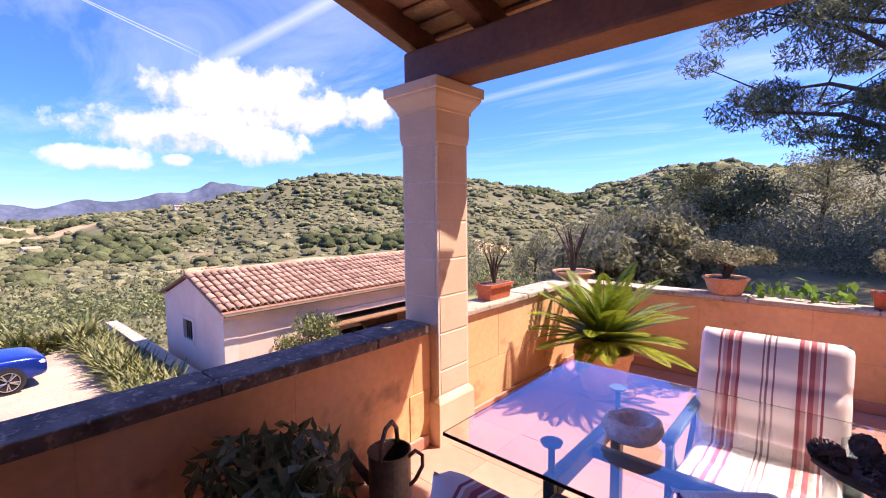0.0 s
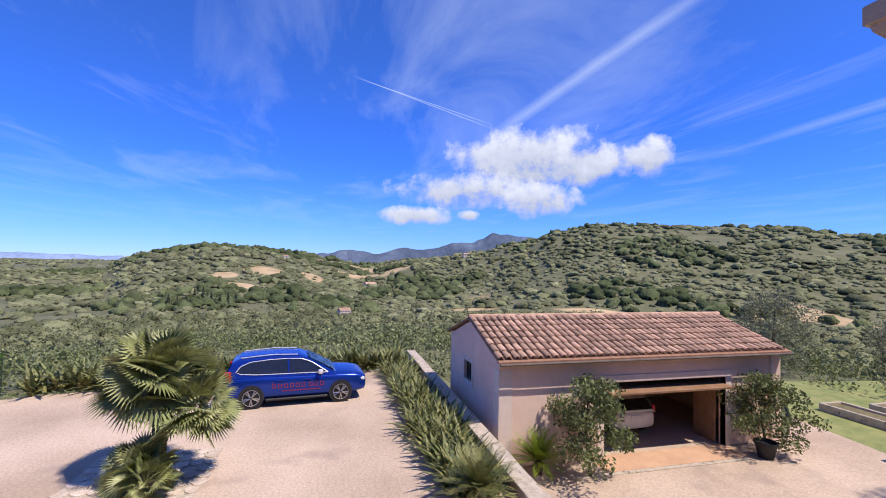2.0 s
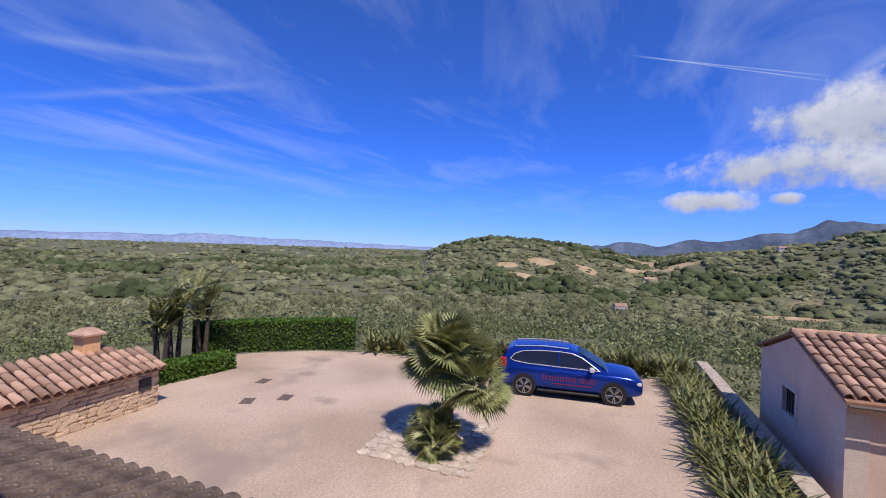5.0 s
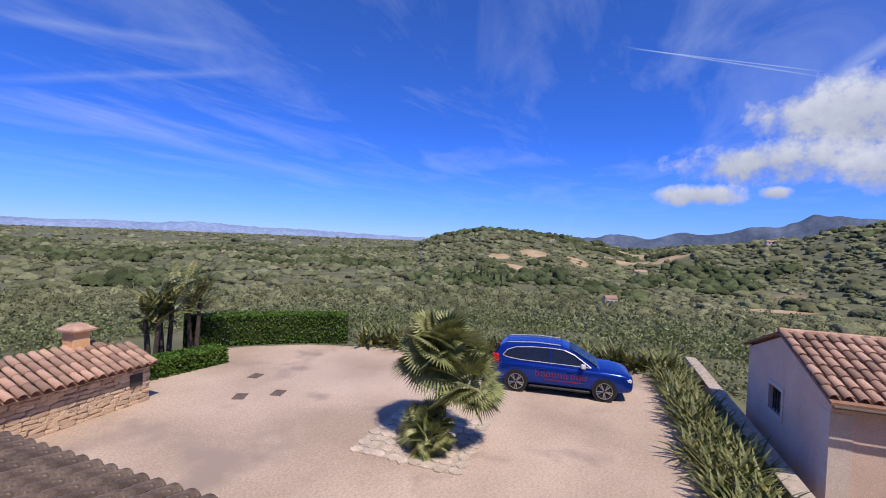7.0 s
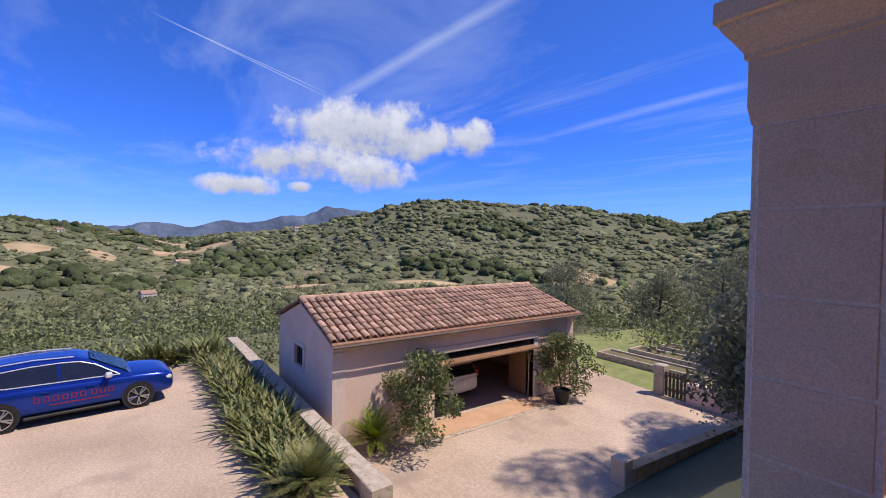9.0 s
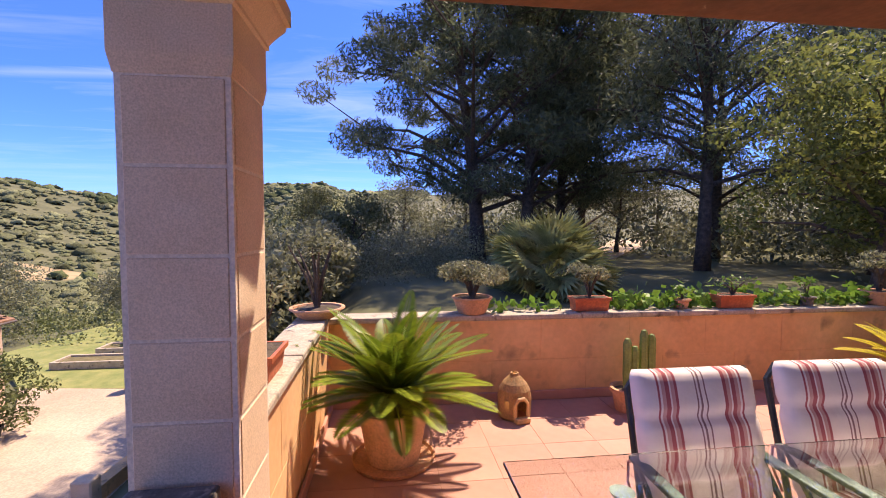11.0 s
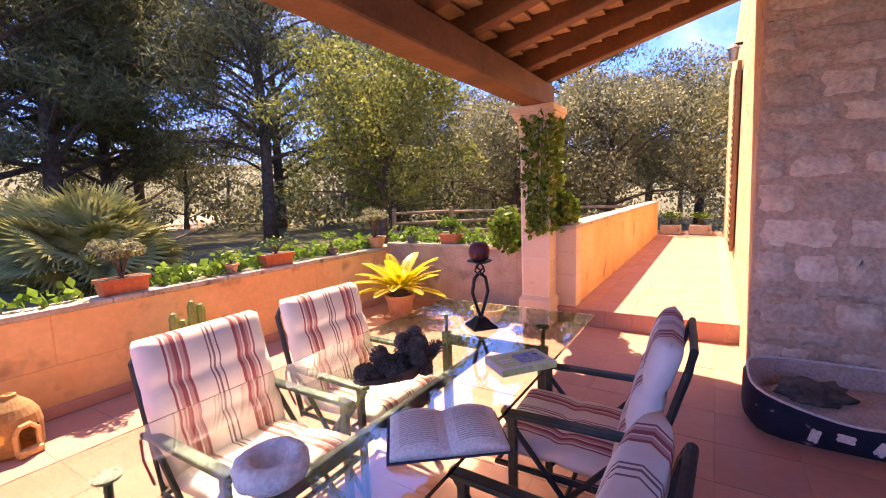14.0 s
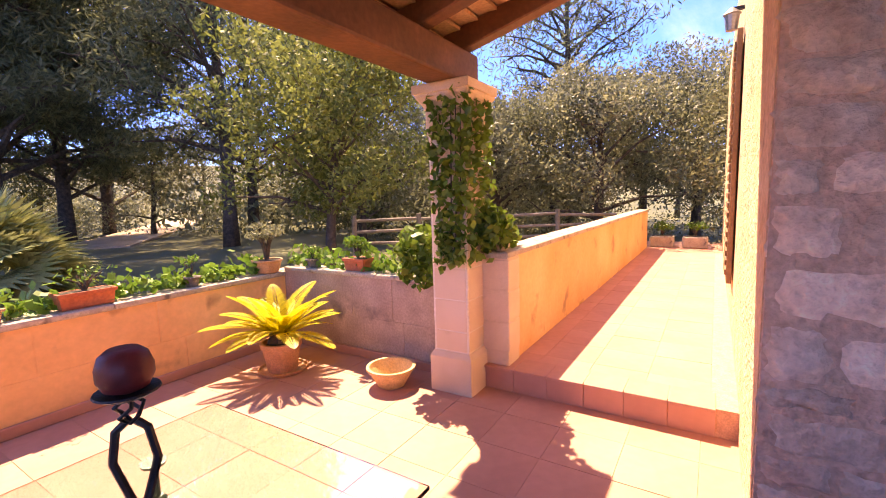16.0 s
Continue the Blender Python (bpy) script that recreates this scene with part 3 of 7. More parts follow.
for cx, cy, rx, ry, turn in CLEARINGS:
    mp_ = hn.new("ShaderNodeMapping")
    mp_.vector_type = "TEXTURE"
    mp_.inputs["Location"].default_value, mp_.inputs["Rotation"].default_value, mp_.inputs["Scale"].default_value = (cx, cy, 0), (0, 0, radians(turn)), (rx, ry, 1e6)
    hl.new(h_tc.outputs["Object"], mp_.inputs[0])
    ln_ = hn.new("ShaderNodeVectorMath")
    ln_.operation = "LENGTH"
    hl.new(mp_.outputs[0], ln_.inputs[0])
    ad_ = hn.new("ShaderNodeMath")
    ad_.operation = "ADD"
    hl.new(ln_.outputs["Value"], ad_.inputs[0])
    hl.new(h_nz.outputs[0], ad_.inputs[1])
    mr_ = hn.new("ShaderNodeMapRange")
    mr_.inputs[1].default_value, mr_.inputs[2].default_value, mr_.inputs[3].default_value, mr_.inputs[4].default_value = 1.35, 1.6, 1.0, 0.0
    hl.new(ad_.outputs[0], mr_.inputs[0])
    mx_ = hn.new("ShaderNodeMix")
    mx_.data_type = "RGBA"
    hl.new(mr_.outputs[0], mx_.inputs[0])
    hl.new(h_last, mx_.inputs[6])
    hl.new(h_dry.outputs[0], mx_.inputs[7])
    h_last = mx_.outputs[2]
hl.new(h_last, hp.inputs["Base Color"])

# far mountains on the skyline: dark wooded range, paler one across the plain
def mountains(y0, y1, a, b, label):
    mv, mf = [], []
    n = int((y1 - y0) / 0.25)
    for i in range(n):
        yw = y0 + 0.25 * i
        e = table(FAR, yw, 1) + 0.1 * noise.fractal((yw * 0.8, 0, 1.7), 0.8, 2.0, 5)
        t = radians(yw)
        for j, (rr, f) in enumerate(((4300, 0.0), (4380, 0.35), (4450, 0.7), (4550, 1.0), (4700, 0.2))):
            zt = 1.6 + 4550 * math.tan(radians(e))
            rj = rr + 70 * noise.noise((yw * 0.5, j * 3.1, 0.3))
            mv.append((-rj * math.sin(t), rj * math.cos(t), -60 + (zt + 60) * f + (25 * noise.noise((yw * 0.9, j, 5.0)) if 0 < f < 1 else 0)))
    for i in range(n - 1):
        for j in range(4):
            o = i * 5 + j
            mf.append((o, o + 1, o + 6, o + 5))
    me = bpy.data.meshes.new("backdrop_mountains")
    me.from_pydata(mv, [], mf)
    # distance haze is painted into the blue base tones a and b
    me.materials.append(mat("hazed_mountain", a, b, 0.004, 1.0, 0, 0.03, spec=0))
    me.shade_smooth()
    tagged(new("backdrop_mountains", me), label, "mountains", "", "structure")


mountains(52, 112, (0.075, 0.10, 0.14), (0.13, 0.165, 0.22), "distant wooded mountains on the skyline, haze painted in as blue")
mountains(112, 180, (0.2, 0.27, 0.40), (0.26, 0.34, 0.48), "mountain range beyond the plain, painted pale blue as haze")

# ---- vegetation in bulk ----
nr = np.random.RandomState(7)


def unit(n):
    v = nr.normal(size=(n, 3))
    return v / np.linalg.norm(v, axis=1, keepdims=True)


def cards(P, L, W, up=0.3, axis=None):
    """Leaf diamonds: centres P, lengths L, widths W; returns (n, 4, 3)."""
    n = len(P)
    a = unit(n) if axis is None else axis
    a = a + np.array([0, 0, up])
    a /= np.linalg.norm(a, axis=1, keepdims=True)
    s = np.cross(a, unit(n))
    s /= np.linalg.norm(s, axis=1, keepdims=True) + 1e-9
    L, W = np.broadcast_to(L, n)[:, None], np.broadcast_to(W, n)[:, None]
    return np.stack([P - a * L / 2, P + s * W / 2 - a * L * 0.05, P + a * L / 2, P - s * W / 2 - a * L * 0.05], 1)


def quad_mesh(name, Q, material):
    Q = np.asarray(Q, dtype=np.float32)
    n = len(Q)
    me = bpy.data.meshes.new(name)
    me.vertices.add(4 * n)
    me.vertices.foreach_set("co", Q.reshape(-1))
    me.loops.add(4 * n)
    me.loops.foreach_set("vertex_index", np.arange(4 * n, dtype=np.int32))
    me.polygons.add(n)
    me.polygons.foreach_set("loop_start", np.arange(0, 4 * n, 4, dtype=np.int32))
    me.update(calc_edges=True)
    me.materials.append(material)
    return me


def shell(n, c, rad, inner=0.55):
    d = unit(n)
    k = inner + (1 - inner) * nr.rand(n, 1) ** 0.5
    return np.asarray(c) + d * k * np.asarray(rad)


G_SCRUB = leafmat("scrub_leaves", (0.095, 0.11, 0.042), (0.205, 0.208, 0.095), 0.05, 0.4, 0.7, 0.15)
G_OLIVE = leafmat("olive_leaves", (0.165, 0.175, 0.095), (0.31, 0.31, 0.185), 0.3, 0.4, 0.5, 0.42)
G_PINE = leafmat("pine_needles", (0.09, 0.115, 0.062), (0.175, 0.2, 0.112), 0.4, 0.4, 0.6, 0.5)
G_CITRUS = leafmat("glossy_leaves", (0.10, 0.135, 0.035), (0.25, 0.275, 0.08), 0.9, 0.4, 0.65, 0.4)
G_FRESH = leafmat("fresh_green_leaves", (0.10, 0.22, 0.03), (0.2, 0.34, 0.06), 3, 0.3, 0.45, 0.35)
G_CYCAS = leafmat("cycad_leaves", (0.10, 0.17, 0.015), (0.28, 0.34, 0.035), 2, 0.25, 0.35, 0.3)
G_YELLOW = leafmat("yellow_cycad_leaves", (0.55, 0.45, 0.03), (0.68, 0.58, 0.06), 3, 0.15, 0.4, 0.4)
G_FAN = leafmat("fan_palm_leaves", (0.19, 0.23, 0.075), (0.42, 0.43, 0.2), 2, 0.3, 0.5, 0.2)
G_AGAVE = leafmat("agave_leaves", (0.08, 0.115, 0.035), (0.30, 0.28, 0.10), 2, 0.45, 0.5, 0.15)
G_SHRUB = leafmat("garage_shrub_leaves", (0.095, 0.125, 0.042), (0.23, 0.26, 0.10), 2, 0.45, 0.5, 0.3)
G_HEDGE = leafmat("hedge_leaves", (0.06, 0.13, 0.015), (0.12, 0.22, 0.03), 1, 0.3, 0.5, 0.25)
M_BARK = mat("bark", (0.06, 0.045, 0.035), (0.13, 0.10, 0.075), 8, 0.95, 1.0, 25, dist=0.03)


def blobs(rows, n_leaf, leaf, flat=0.75, ratio=0.5, up=0.3):
    """Round shrubs as tufts of leaf cards; rows of x, y, z, radius."""
    out = []
    for x, y, z, r in rows:
        k = 4
        for _ in range(k):
            o = nr.normal(size=3) * r * 0.35
            rr = r * nr.uniform(0.5, 0.85)
            P = shell(n_leaf // k, (x + o[0], y + o[1], z + abs(o[2]) * 0.6 + rr * 0.55), (rr, rr, rr * flat), 0.6)
            out.append(cards(P, leaf * r * nr.uniform(0.7, 1.3, len(P)), leaf * r * ratio, up))
    return np.concatenate(out)


def polar(n, y0, y1, r0, r1, power=0.5):
    a = np.radians(nr.uniform(y0, y1, n))
    r = r0 + (r1 - r0) * nr.rand(n) ** (1 / (1 + power))
    return [(-q * math.sin(t), q * math.cos(t), q) for q, t in zip(r, a)]


def free(x, y):
    """Clear of the drives, the garage and the house."""
    if -22.5 < x < 8 and -24 < y < 2.6:
        return -1.2 * x - y > 46 or x < -20.5
    if -16.8 < x < 0.5 and 2 <= y < 22:
        return False
    return True


def in_clearing(x, y, grow=1.0):
    for cx, cy, rx, ry, turn in CLEARINGS:
        c, q = math.cos(radians(turn)), math.sin(radians(turn))
        u, v = ((x - cx) * c + (y - cy) * q) / rx, (-(x - cx) * q + (y - cy) * c) / ry
        if math.hypot(u, v) + 0.5 * noise.noise((x * 0.04, y * 0.04, 2.2)) < grow:
            return True
    return False


def crowns(rows, tall=0.8):
    """Uneven rounded crowns, one low mesh each; rows of x, y, z, radius. Returns points and triangles."""
    kinds = []
    for i in range(6):
        b = bmesh.new()
        bmesh.ops.create_icosphere(b, subdivisions=2, radius=1)
        bmesh.ops.delete(b, geom=[f for f in b.faces if f.calc_center_median().z < -0.2], context="FACES")
        b.verts.ensure_lookup_table()
        v = np.array([v.co * (0.95 + 0.9 * noise.noise(v.co * 2.3 + Vector((i * 5.1, 0, 0)))) for v in b.verts])
        kinds.append((v, np.array([[q.index for q in f.verts] for f in b.faces])))
        b.free()
    V, F, at = [], [], 0
    for x, y, z, r in rows:
        v, f = kinds[nr.randint(6)]
        a = nr.uniform(0, 6.28)
        c, q = math.cos(a), math.sin(a)
        k = nr.uniform(0.75, 1.2, 3)
        w = v * k * (r, r, r * tall)
        V.append(np.stack([x + w[:, 0] * c - w[:, 1] * q, y + w[:, 0] * q + w[:, 1] * c, z + r * tall * 0.45 + w[:, 2]], 1))
        F.append(f + at)
        at += len(v)
    return np.concatenate(V), np.concatenate(F)


def crown_mesh(name, rows, material, tall=0.8):
    V, F = crowns(rows, tall)
    me = bpy.data.meshes.new(name)
    me.vertices.add(len(V))
    me.vertices.foreach_set("co", V.astype(np.float32).reshape(-1))
    me.loops.add(3 * len(F))
    me.loops.foreach_set("vertex_index", F.astype(np.int32).reshape(-1))
    me.polygons.add(len(F))
    me.polygons.foreach_set("loop_start", np.arange(0, 3 * len(F), 3, dtype=np.int32))
    me.update(calc_edges=True)
    me.materials.append(material)
    me.shade_smooth()
    return me


M_OLIVEFAR = mat("far_olive_crowns", (0.11, 0.122, 0.058), (0.21, 0.215, 0.115), 0.03, 0.9, 1.0, 0.9, per=0.4, spec=0.1, dist=0.8)
M_OAKFAR = mat("far_oak_crowns", (0.055, 0.074, 0.031), (0.115, 0.135, 0.06), 0.03, 0.9, 1.0, 0.9, per=0.35, spec=0.1, dist=0.8)
near_rows = [(x, y, land(x, y) - 0.3, nr.uniform(1.0, 2.1)) for x, y, r in polar(1050, 20, 160, 19, 80) if free(x, y)]
tagged(new("olive_scrub", quad_mesh("olive_scrub", blobs(near_rows, 230, 0.13, 0.8, 0.6, 0.15), leafmat("scrub_olive_leaves", (0.13, 0.16, 0.055), (0.265, 0.285, 0.125), 0.15, 0.4, 0.6, 0.25))), "grey-green olive scrub below the drive", "shrubs", "", "stuff")


def grove(x, y):
    """Which places carry dark oak wood rather than olive scrub."""
    return any(math.hypot((x - cx) / rx, (y - cy) / ry) < 1 for cx, cy, rx, ry in GROVES) or noise.noise((x * 0.009, y * 0.009, 4.0)) > 0.26


mid, oak, olive = [], [], []
for x, y, r in polar(4300, 0, 168, 66, 240, 0.9):
    if not in_clearing(x, y):
        mid.append((x, y, land(x, y) - 0.5, nr.uniform(1.6, 3.4)))
for x, y, r in polar(11500, -5, 165, 205, 940, 0.5):
    if in_clearing(x, y) and nr.rand() > 0.12:
        continue
    z = land(x, y) - 0.4
    if grove(x, y):
        oak.append((x, y, z, nr.uniform(2.6, 4.6) * (1 + r / 1800)))
    elif noise.noise((x * 0.02, y * 0.02, 9.0)) > -0.5:
        olive.append((x, y, z, (1.6 + 2.8 * nr.rand() ** 1.6) * (1 + r / 1500)))
for x, y, r in polar(5200, -5, 112, 195, 470, 0.9):
    if not in_clearing(x, y) and noise.noise((x * 0.025, y * 0.025, 1.0)) > -0.45:
        olive.append((x, y, land(x, y) - 0.3, nr.uniform(1.1, 2.5)))
for x, y, r in polar(1300, 108, 170, 900, 3600, 0.6):
    olive.append((x, y, land(x, y) - 1.0, nr.uniform(5, 12)))
tagged(new("valley_trees", quad_mesh("valley_trees", blobs(mid, 48, 0.25, 0.8, 0.8, 0.0), G_SCRUB)), "olive and oak trees filling the valley", "trees", "", "stuff")
tagged(new("valley_crowns", crown_mesh("valley_crowns", [(x, y, z, r * 0.85) for x, y, z, r in mid], M_OLIVEFAR)), "dense inner foliage of the valley trees", "trees", "", "stuff")
tagged(new("hill_trees", crown_mesh("hill_trees", olive, M_OLIVEFAR, 0.55)), "grey-green olives scattered on the hills", "trees", "", "stuff")
tagged(new("hill_oaks", crown_mesh("hill_oaks", oak, M_OAKFAR, 0.75)), "dark oak and pine woods on the hills", "trees", "", "stuff")

# ---- drives, retaining wall, garage ----
def prism(bm, pts, z0, z1):
    lo, hi = [bm.verts.new((x, y, z0)) for x, y in pts], [bm.verts.new((x, y, z1)) for x, y in pts]
    n = len(pts)
    for k in range(n):
        bm.faces.new((lo[k], lo[(k + 1) % n], hi[(k + 1) % n], hi[k]))
    bm.faces.new(hi)
    bm.faces.new(lo[::-1])
    return bm


setting("pavement_drive", prism(bmesh.new(), [(-0.2, 1.9), (-18.6, 1.9), (-19.2, -0.5), (-18.4, -6), (-17.6, -11.5), (-16.6, -14.2), (-15.0, -16.3), (-13.0, -17.9), (-12.2, -16.2), (-9.6, -16.6), (-9.3, -22), (-0.2, -22)], -5.2, ZG), M_DRIVE, "pale gravelly concrete drive", "drive")
setting("pavement_yard", prism(bmesh.new(), [(-0.2, 2.2), (-10.9, 2.2), (-10.9, 13.2), (-12.5, 15.5), (-8.6, 15.0), (-5.0, 14.6), (-4.6, 8.0), (-0.2, 7.0)], -5.2, ZD), M_DRIVE, "worn concrete yard before the garage", "yard")
setting("kerb_line", cbox(-9.95, -9.8, 4.6, 10.4, ZD - 0.05, ZD + 0.03, bevel=0.01), M_COPING2, "pale stone kerb strip before the garage", "kerb")
setting("pavement_apron", cbox(-10.95, -9.97, 5.6, 10.6, ZD - 0.1, ZD + 0.02), mat("apron_clay", (0.5, 0.3, 0.18), (0.58, 0.36, 0.22), 2, 0.9, 0.2, 40), "ochre tiled garage apron", "apron")
rw = setting("wall_retaining", cbox(-21.5, -7.0, 1.95, 2.28, -5.2, -3.06), mat("old_wall", (0.42, 0.33, 0.27), (0.52, 0.42, 0.34), 2, 0.95, 0.5, 30, spots=((0.25, 0.2, 0.16), 3, 0.6)), "weathered retaining wall between drive and garage", "wall")
x = -21.5
while x < -7.05:
    e = min(-7.0, x + rng.uniform(0.5, 0.8))
    part("slab", cbox(x + 0.005, e - 0.005, 1.9, 2.33, -3.06, -3.0 + rng.uniform(-0.008, 0.008), bevel=0.01), M_COPING2, rw)
    x = e
part("end_block", cbox(-7.25, -6.75, 1.88, 2.35, -5.0, -2.98, bevel=0.02), M_COPING2, rw)

M_DARK = mat("painted_vent_shade", (0.05, 0.045, 0.04), (0.08, 0.07, 0.06), 2, 0.9, 0.1, 30)
M_TRIM = mat("pale_stone_trim", (0.66, 0.55, 0.46), (0.74, 0.62, 0.52), 3, 0.9, 0.2, 50)
M_DOORW = mat("brown_door_wood", (0.22, 0.12, 0.06), (0.32, 0.18, 0.10), 3, 0.7, 0.3, 30)
M_GLASS_D = mat("dark_window_glass", (0.012, 0.014, 0.018), (0.02, 0.022, 0.028), 2, 0.06, 0, 30, spec=0.6)

gx0, gx1, gy0, gy1, gz, gr = -15.95, -10.8, 2.72, 12.78, -1.16, -0.36
gxm = (gx0 + gx1) / 2
garage = thing("garage_building", "pinkish plastered garage with a clay tiled gable roof", "garage", at=pose(gxm, 7.75, ZD))
GI = Matrix.Translation((-gxm, -7.75, -ZD))


def gpart(name, bm, m, parent=garage, label=""):
    if parent is garage:
        bm.transform(GI)
    return part(name, bm, m, parent, label)


DY0, DY1, DZ = 6.05, 10.5, -1.98
for y0, y1, z0 in ((gy0, DY0, ZD - 0.6), (DY1, gy1, ZD - 0.6), (DY0, DY1, DZ)):
    gpart("front_wall", cbox(gx1 - 0.25, gx1, y0, y1, z0, gz), M_WALLP)
b = bmesh.new()
box(b, gx0, gx0 + 0.25, gy0, gy1, ZD - 0.6, gz)
gpart("back_wall", b, M_WALLP)
for yy, nm in ((gy0, "south"), (gy1 - 0.25, "north")):
    b = bmesh.new()
    pts = [(gx0 + 0.25, ZD - 0.6), (gx1 - 0.25, ZD - 0.6), (gx1 - 0.25, gz), (gxm, gr - 0.05), (gx0 + 0.25, gz)]
    if nm == "south":
        wx0, wx1, wz0, wz1 = -14.1, -13.25, -2.5, -1.85
        a = [b.verts.new((px, yy, pz)) for px, pz in pts]
        w = [b.verts.new((px, yy, pz)) for px, pz in ((wx0, wz0), (wx1, wz0), (wx1, wz1), (wx0, wz1))]
        w2 = [b.verts.new((px, yy + 0.25, pz)) for px, pz in ((wx0, wz0), (wx1, wz0), (wx1, wz1), (wx0, wz1))]
        for f in ((a[0], a[1], w[1], w[0]), (a[1], a[2], w[2], w[1]), (a[2], a[3], a[4], w[3], w[2]), (a[4], a[0], w[0], w[3])):
            b.faces.new(f)
        for k in range(4):
            b.faces.new((w[k], w[(k + 1) % 4], w2[(k + 1) % 4], w2[k]))
    else:
        lo, hi = [b.verts.new((px, yy, pz)) for px, pz in pts], [b.verts.new((px, yy + 0.25, pz)) for px, pz in pts]
        for k in range(5):
            b.faces.new((lo[k], lo[(k + 1) % 5], hi[(k + 1) % 5], hi[k]))
        b.faces.new(lo[::-1])
        b.faces.new(hi)
    gpart("gable_wall", b, M_WALLP)
gpart("quoin", cbox(gx1 - 0.4, gx1 + 0.012, gy0 - 0.012, gy0 + 0.38, ZD, gz - 0.32), M_TRIM)
b = bmesh.new()
for z0, z1, y0, y1 in ((ZD, DZ + 0.22, DY0 - 0.22, DY0), (ZD, DZ + 0.22, DY1, DY1 + 0.22), (DZ, DZ + 0.22, DY0, DY1)):
    box(b, gx1 - 0.2, gx1 + 0.03, y0, y1, z0, z1, 0.008)
gpart("door_frame", b, M_TRIM, label="pale stone door surround")
b = cbox(-2.0, 0.35, DY0 + 0.05, DY1 - 0.05, -0.03, 0.03, bevel=0.005)
b.transform(Matrix.Translation((gx1, 0, DZ - 0.25)) @ Matrix.Rotation(radians(3), 4, "Y"))
door = gpart("overhead_door", b, M_DOORW, label="brown wooden overhead door tilted open")
b = cbox(gx1 - 1.15, gx1 - 0.27, DY1 - 0.14, DY1 - 0.08, ZD + 0.02, DZ - 0.3, bevel=0.005)
gpart("side_door", b, M_DOORW, label="brown plank door leaf")
gpart("interior_floor", cbox(gx0 + 0.25, gx1, gy0 + 0.25, gy1 - 0.25, ZD - 0.1, ZD + 0.015), M_DRIVE)
win = gpart("window", cbox(-14.1, -13.25, gy0 + 0.1, gy0 + 0.13, -2.5, -1.85), M_GLASS_D)
b = bmesh.new()
for x0, x1, z0, z1 in ((-14.22, -14.1, -2.62, -1.73), (-13.25, -13.13, -2.62, -1.73), (-14.1, -13.25, -1.85, -1.73), (-14.1, -13.25, -2.62, -2.5)):
    box(b, x0, x1, gy0 - 0.03, gy0 + 0.02, z0, z1, 0.006)
b.transform(GI)
part("window_frame", b, M_TRIM, win)
for k in range(4):
    b = cbox(-13.95 + k * 0.18, -13.93 + k * 0.18, gy0 + 0.03, gy0 + 0.05, -2.5, -1.85)
    b.transform(GI)
    part("window_bar", b, M_GLASS_D, win)
# roof: two slopes under tiles
gs = (gr - gz) / (gx1 - gxm)
ang = math.degrees(math.atan(gs))
b = bmesh.new()
for sgn in (1, -1):
    v = [b.verts.new((gxm + sgn * dx, yy, gr - gs * dx + dz)) for dz in (0, 0.06) for dx, yy in ((0, gy0 - 0.12), (2.86, gy0 - 0.12), (2.86, gy1 + 0.12), (0, gy1 + 0.12))]
    for f in ((0, 1, 2, 3), (4, 7, 6, 5), (0, 4, 5, 1), (1, 5, 6, 2), (2, 6, 7, 3)):
        b.faces.new([v[k] for k in f])
groof = gpart("roof", b, mat("roof_bed", (0.25, 0.13, 0.08), (0.34, 0.19, 0.12), 5, 0.95, 0.3, 40), label="clay barrel tile roof")
gt = barrel(0.46, 0.105, 0.085)
poses = []
for j in range(7):
    for i in range(42):
        dx = 0.02 + j * 0.385
        poses.append(GI @ pose(gxm + dx, gy0 - 0.02 + i * 0.242 + rng.uniform(-0.01, 0.01), gr + 0.075 - gs * dx + rng.uniform(-0.006, 0.006), -ang * 0, ang, 0) @ pose(0, 0, 0, -3, 0, 90))
pieces("tile", gt, M_TILE, groof, poses)
b2 = bmesh.new()
tube(b2, [(gxm, gy0 - 0.12, gr + 0.06), (gxm, gy1 + 0.12, gr + 0.06)], 0.1, 10)
b2.transform(GI)
part("ridge", b2, M_TILE, groof)
b2 = bmesh.new()
tube(b2, [(gx1 + 0.33, gy0 - 0.1, gz - 0.1), (gx1 + 0.33, gy1 + 0.1, gz - 0.1)], 0.035, 8)
gpart("gutter", b2, mat("gutter_metal", (0.14, 0.11, 0.09), (0.2, 0.16, 0.13), 3, 0.5, 0, 30, metal=0.3))
for yy in (gy1 - 0.45,):
    b2 = bmesh.new()
    tube(b2, [(gx1 + 0.05, yy, gz - 0.1), (gx1 + 0.05, yy, ZD)], 0.04, 8)
    gpart("downpipe", b2, M_TRIM)

# ---- cars ----
M_TYRE = mat("tyre_rubber", (0.012, 0.012, 0.012), (0.022, 0.022, 0.022), 8, 0.8, 0.2, 60)
M_RIM = mat("rim_alloy", (0.42, 0.42, 0.43), (0.52, 0.52, 0.53), 4, 0.35, 0, 40, metal=0.9)
M_CHROME = mat("chrome_trim", (0.72, 0.72, 0.74), (0.8, 0.8, 0.82), 3, 0.3, 0, 40, metal=0.35)
M_TAIL = mat("tail_lamp_red", (0.45, 0.015, 0.015), (0.55, 0.02, 0.02), 5, 0.2, 0, 40)
M_LAMP = mat("head_lamp_glass", (0.6, 0.62, 0.65), (0.75, 0.77, 0.8), 5, 0.1, 0, 40)
M_WHITE = mat("white_car_paint", (0.75, 0.75, 0.74), (0.8, 0.8, 0.79), 2, 0.3, 0, 40)
M_REDTEXT = mat("red_lettering", (0.2, 0.015, 0.06), (0.24, 0.02, 0.07), 5, 0.4, 0, 40)
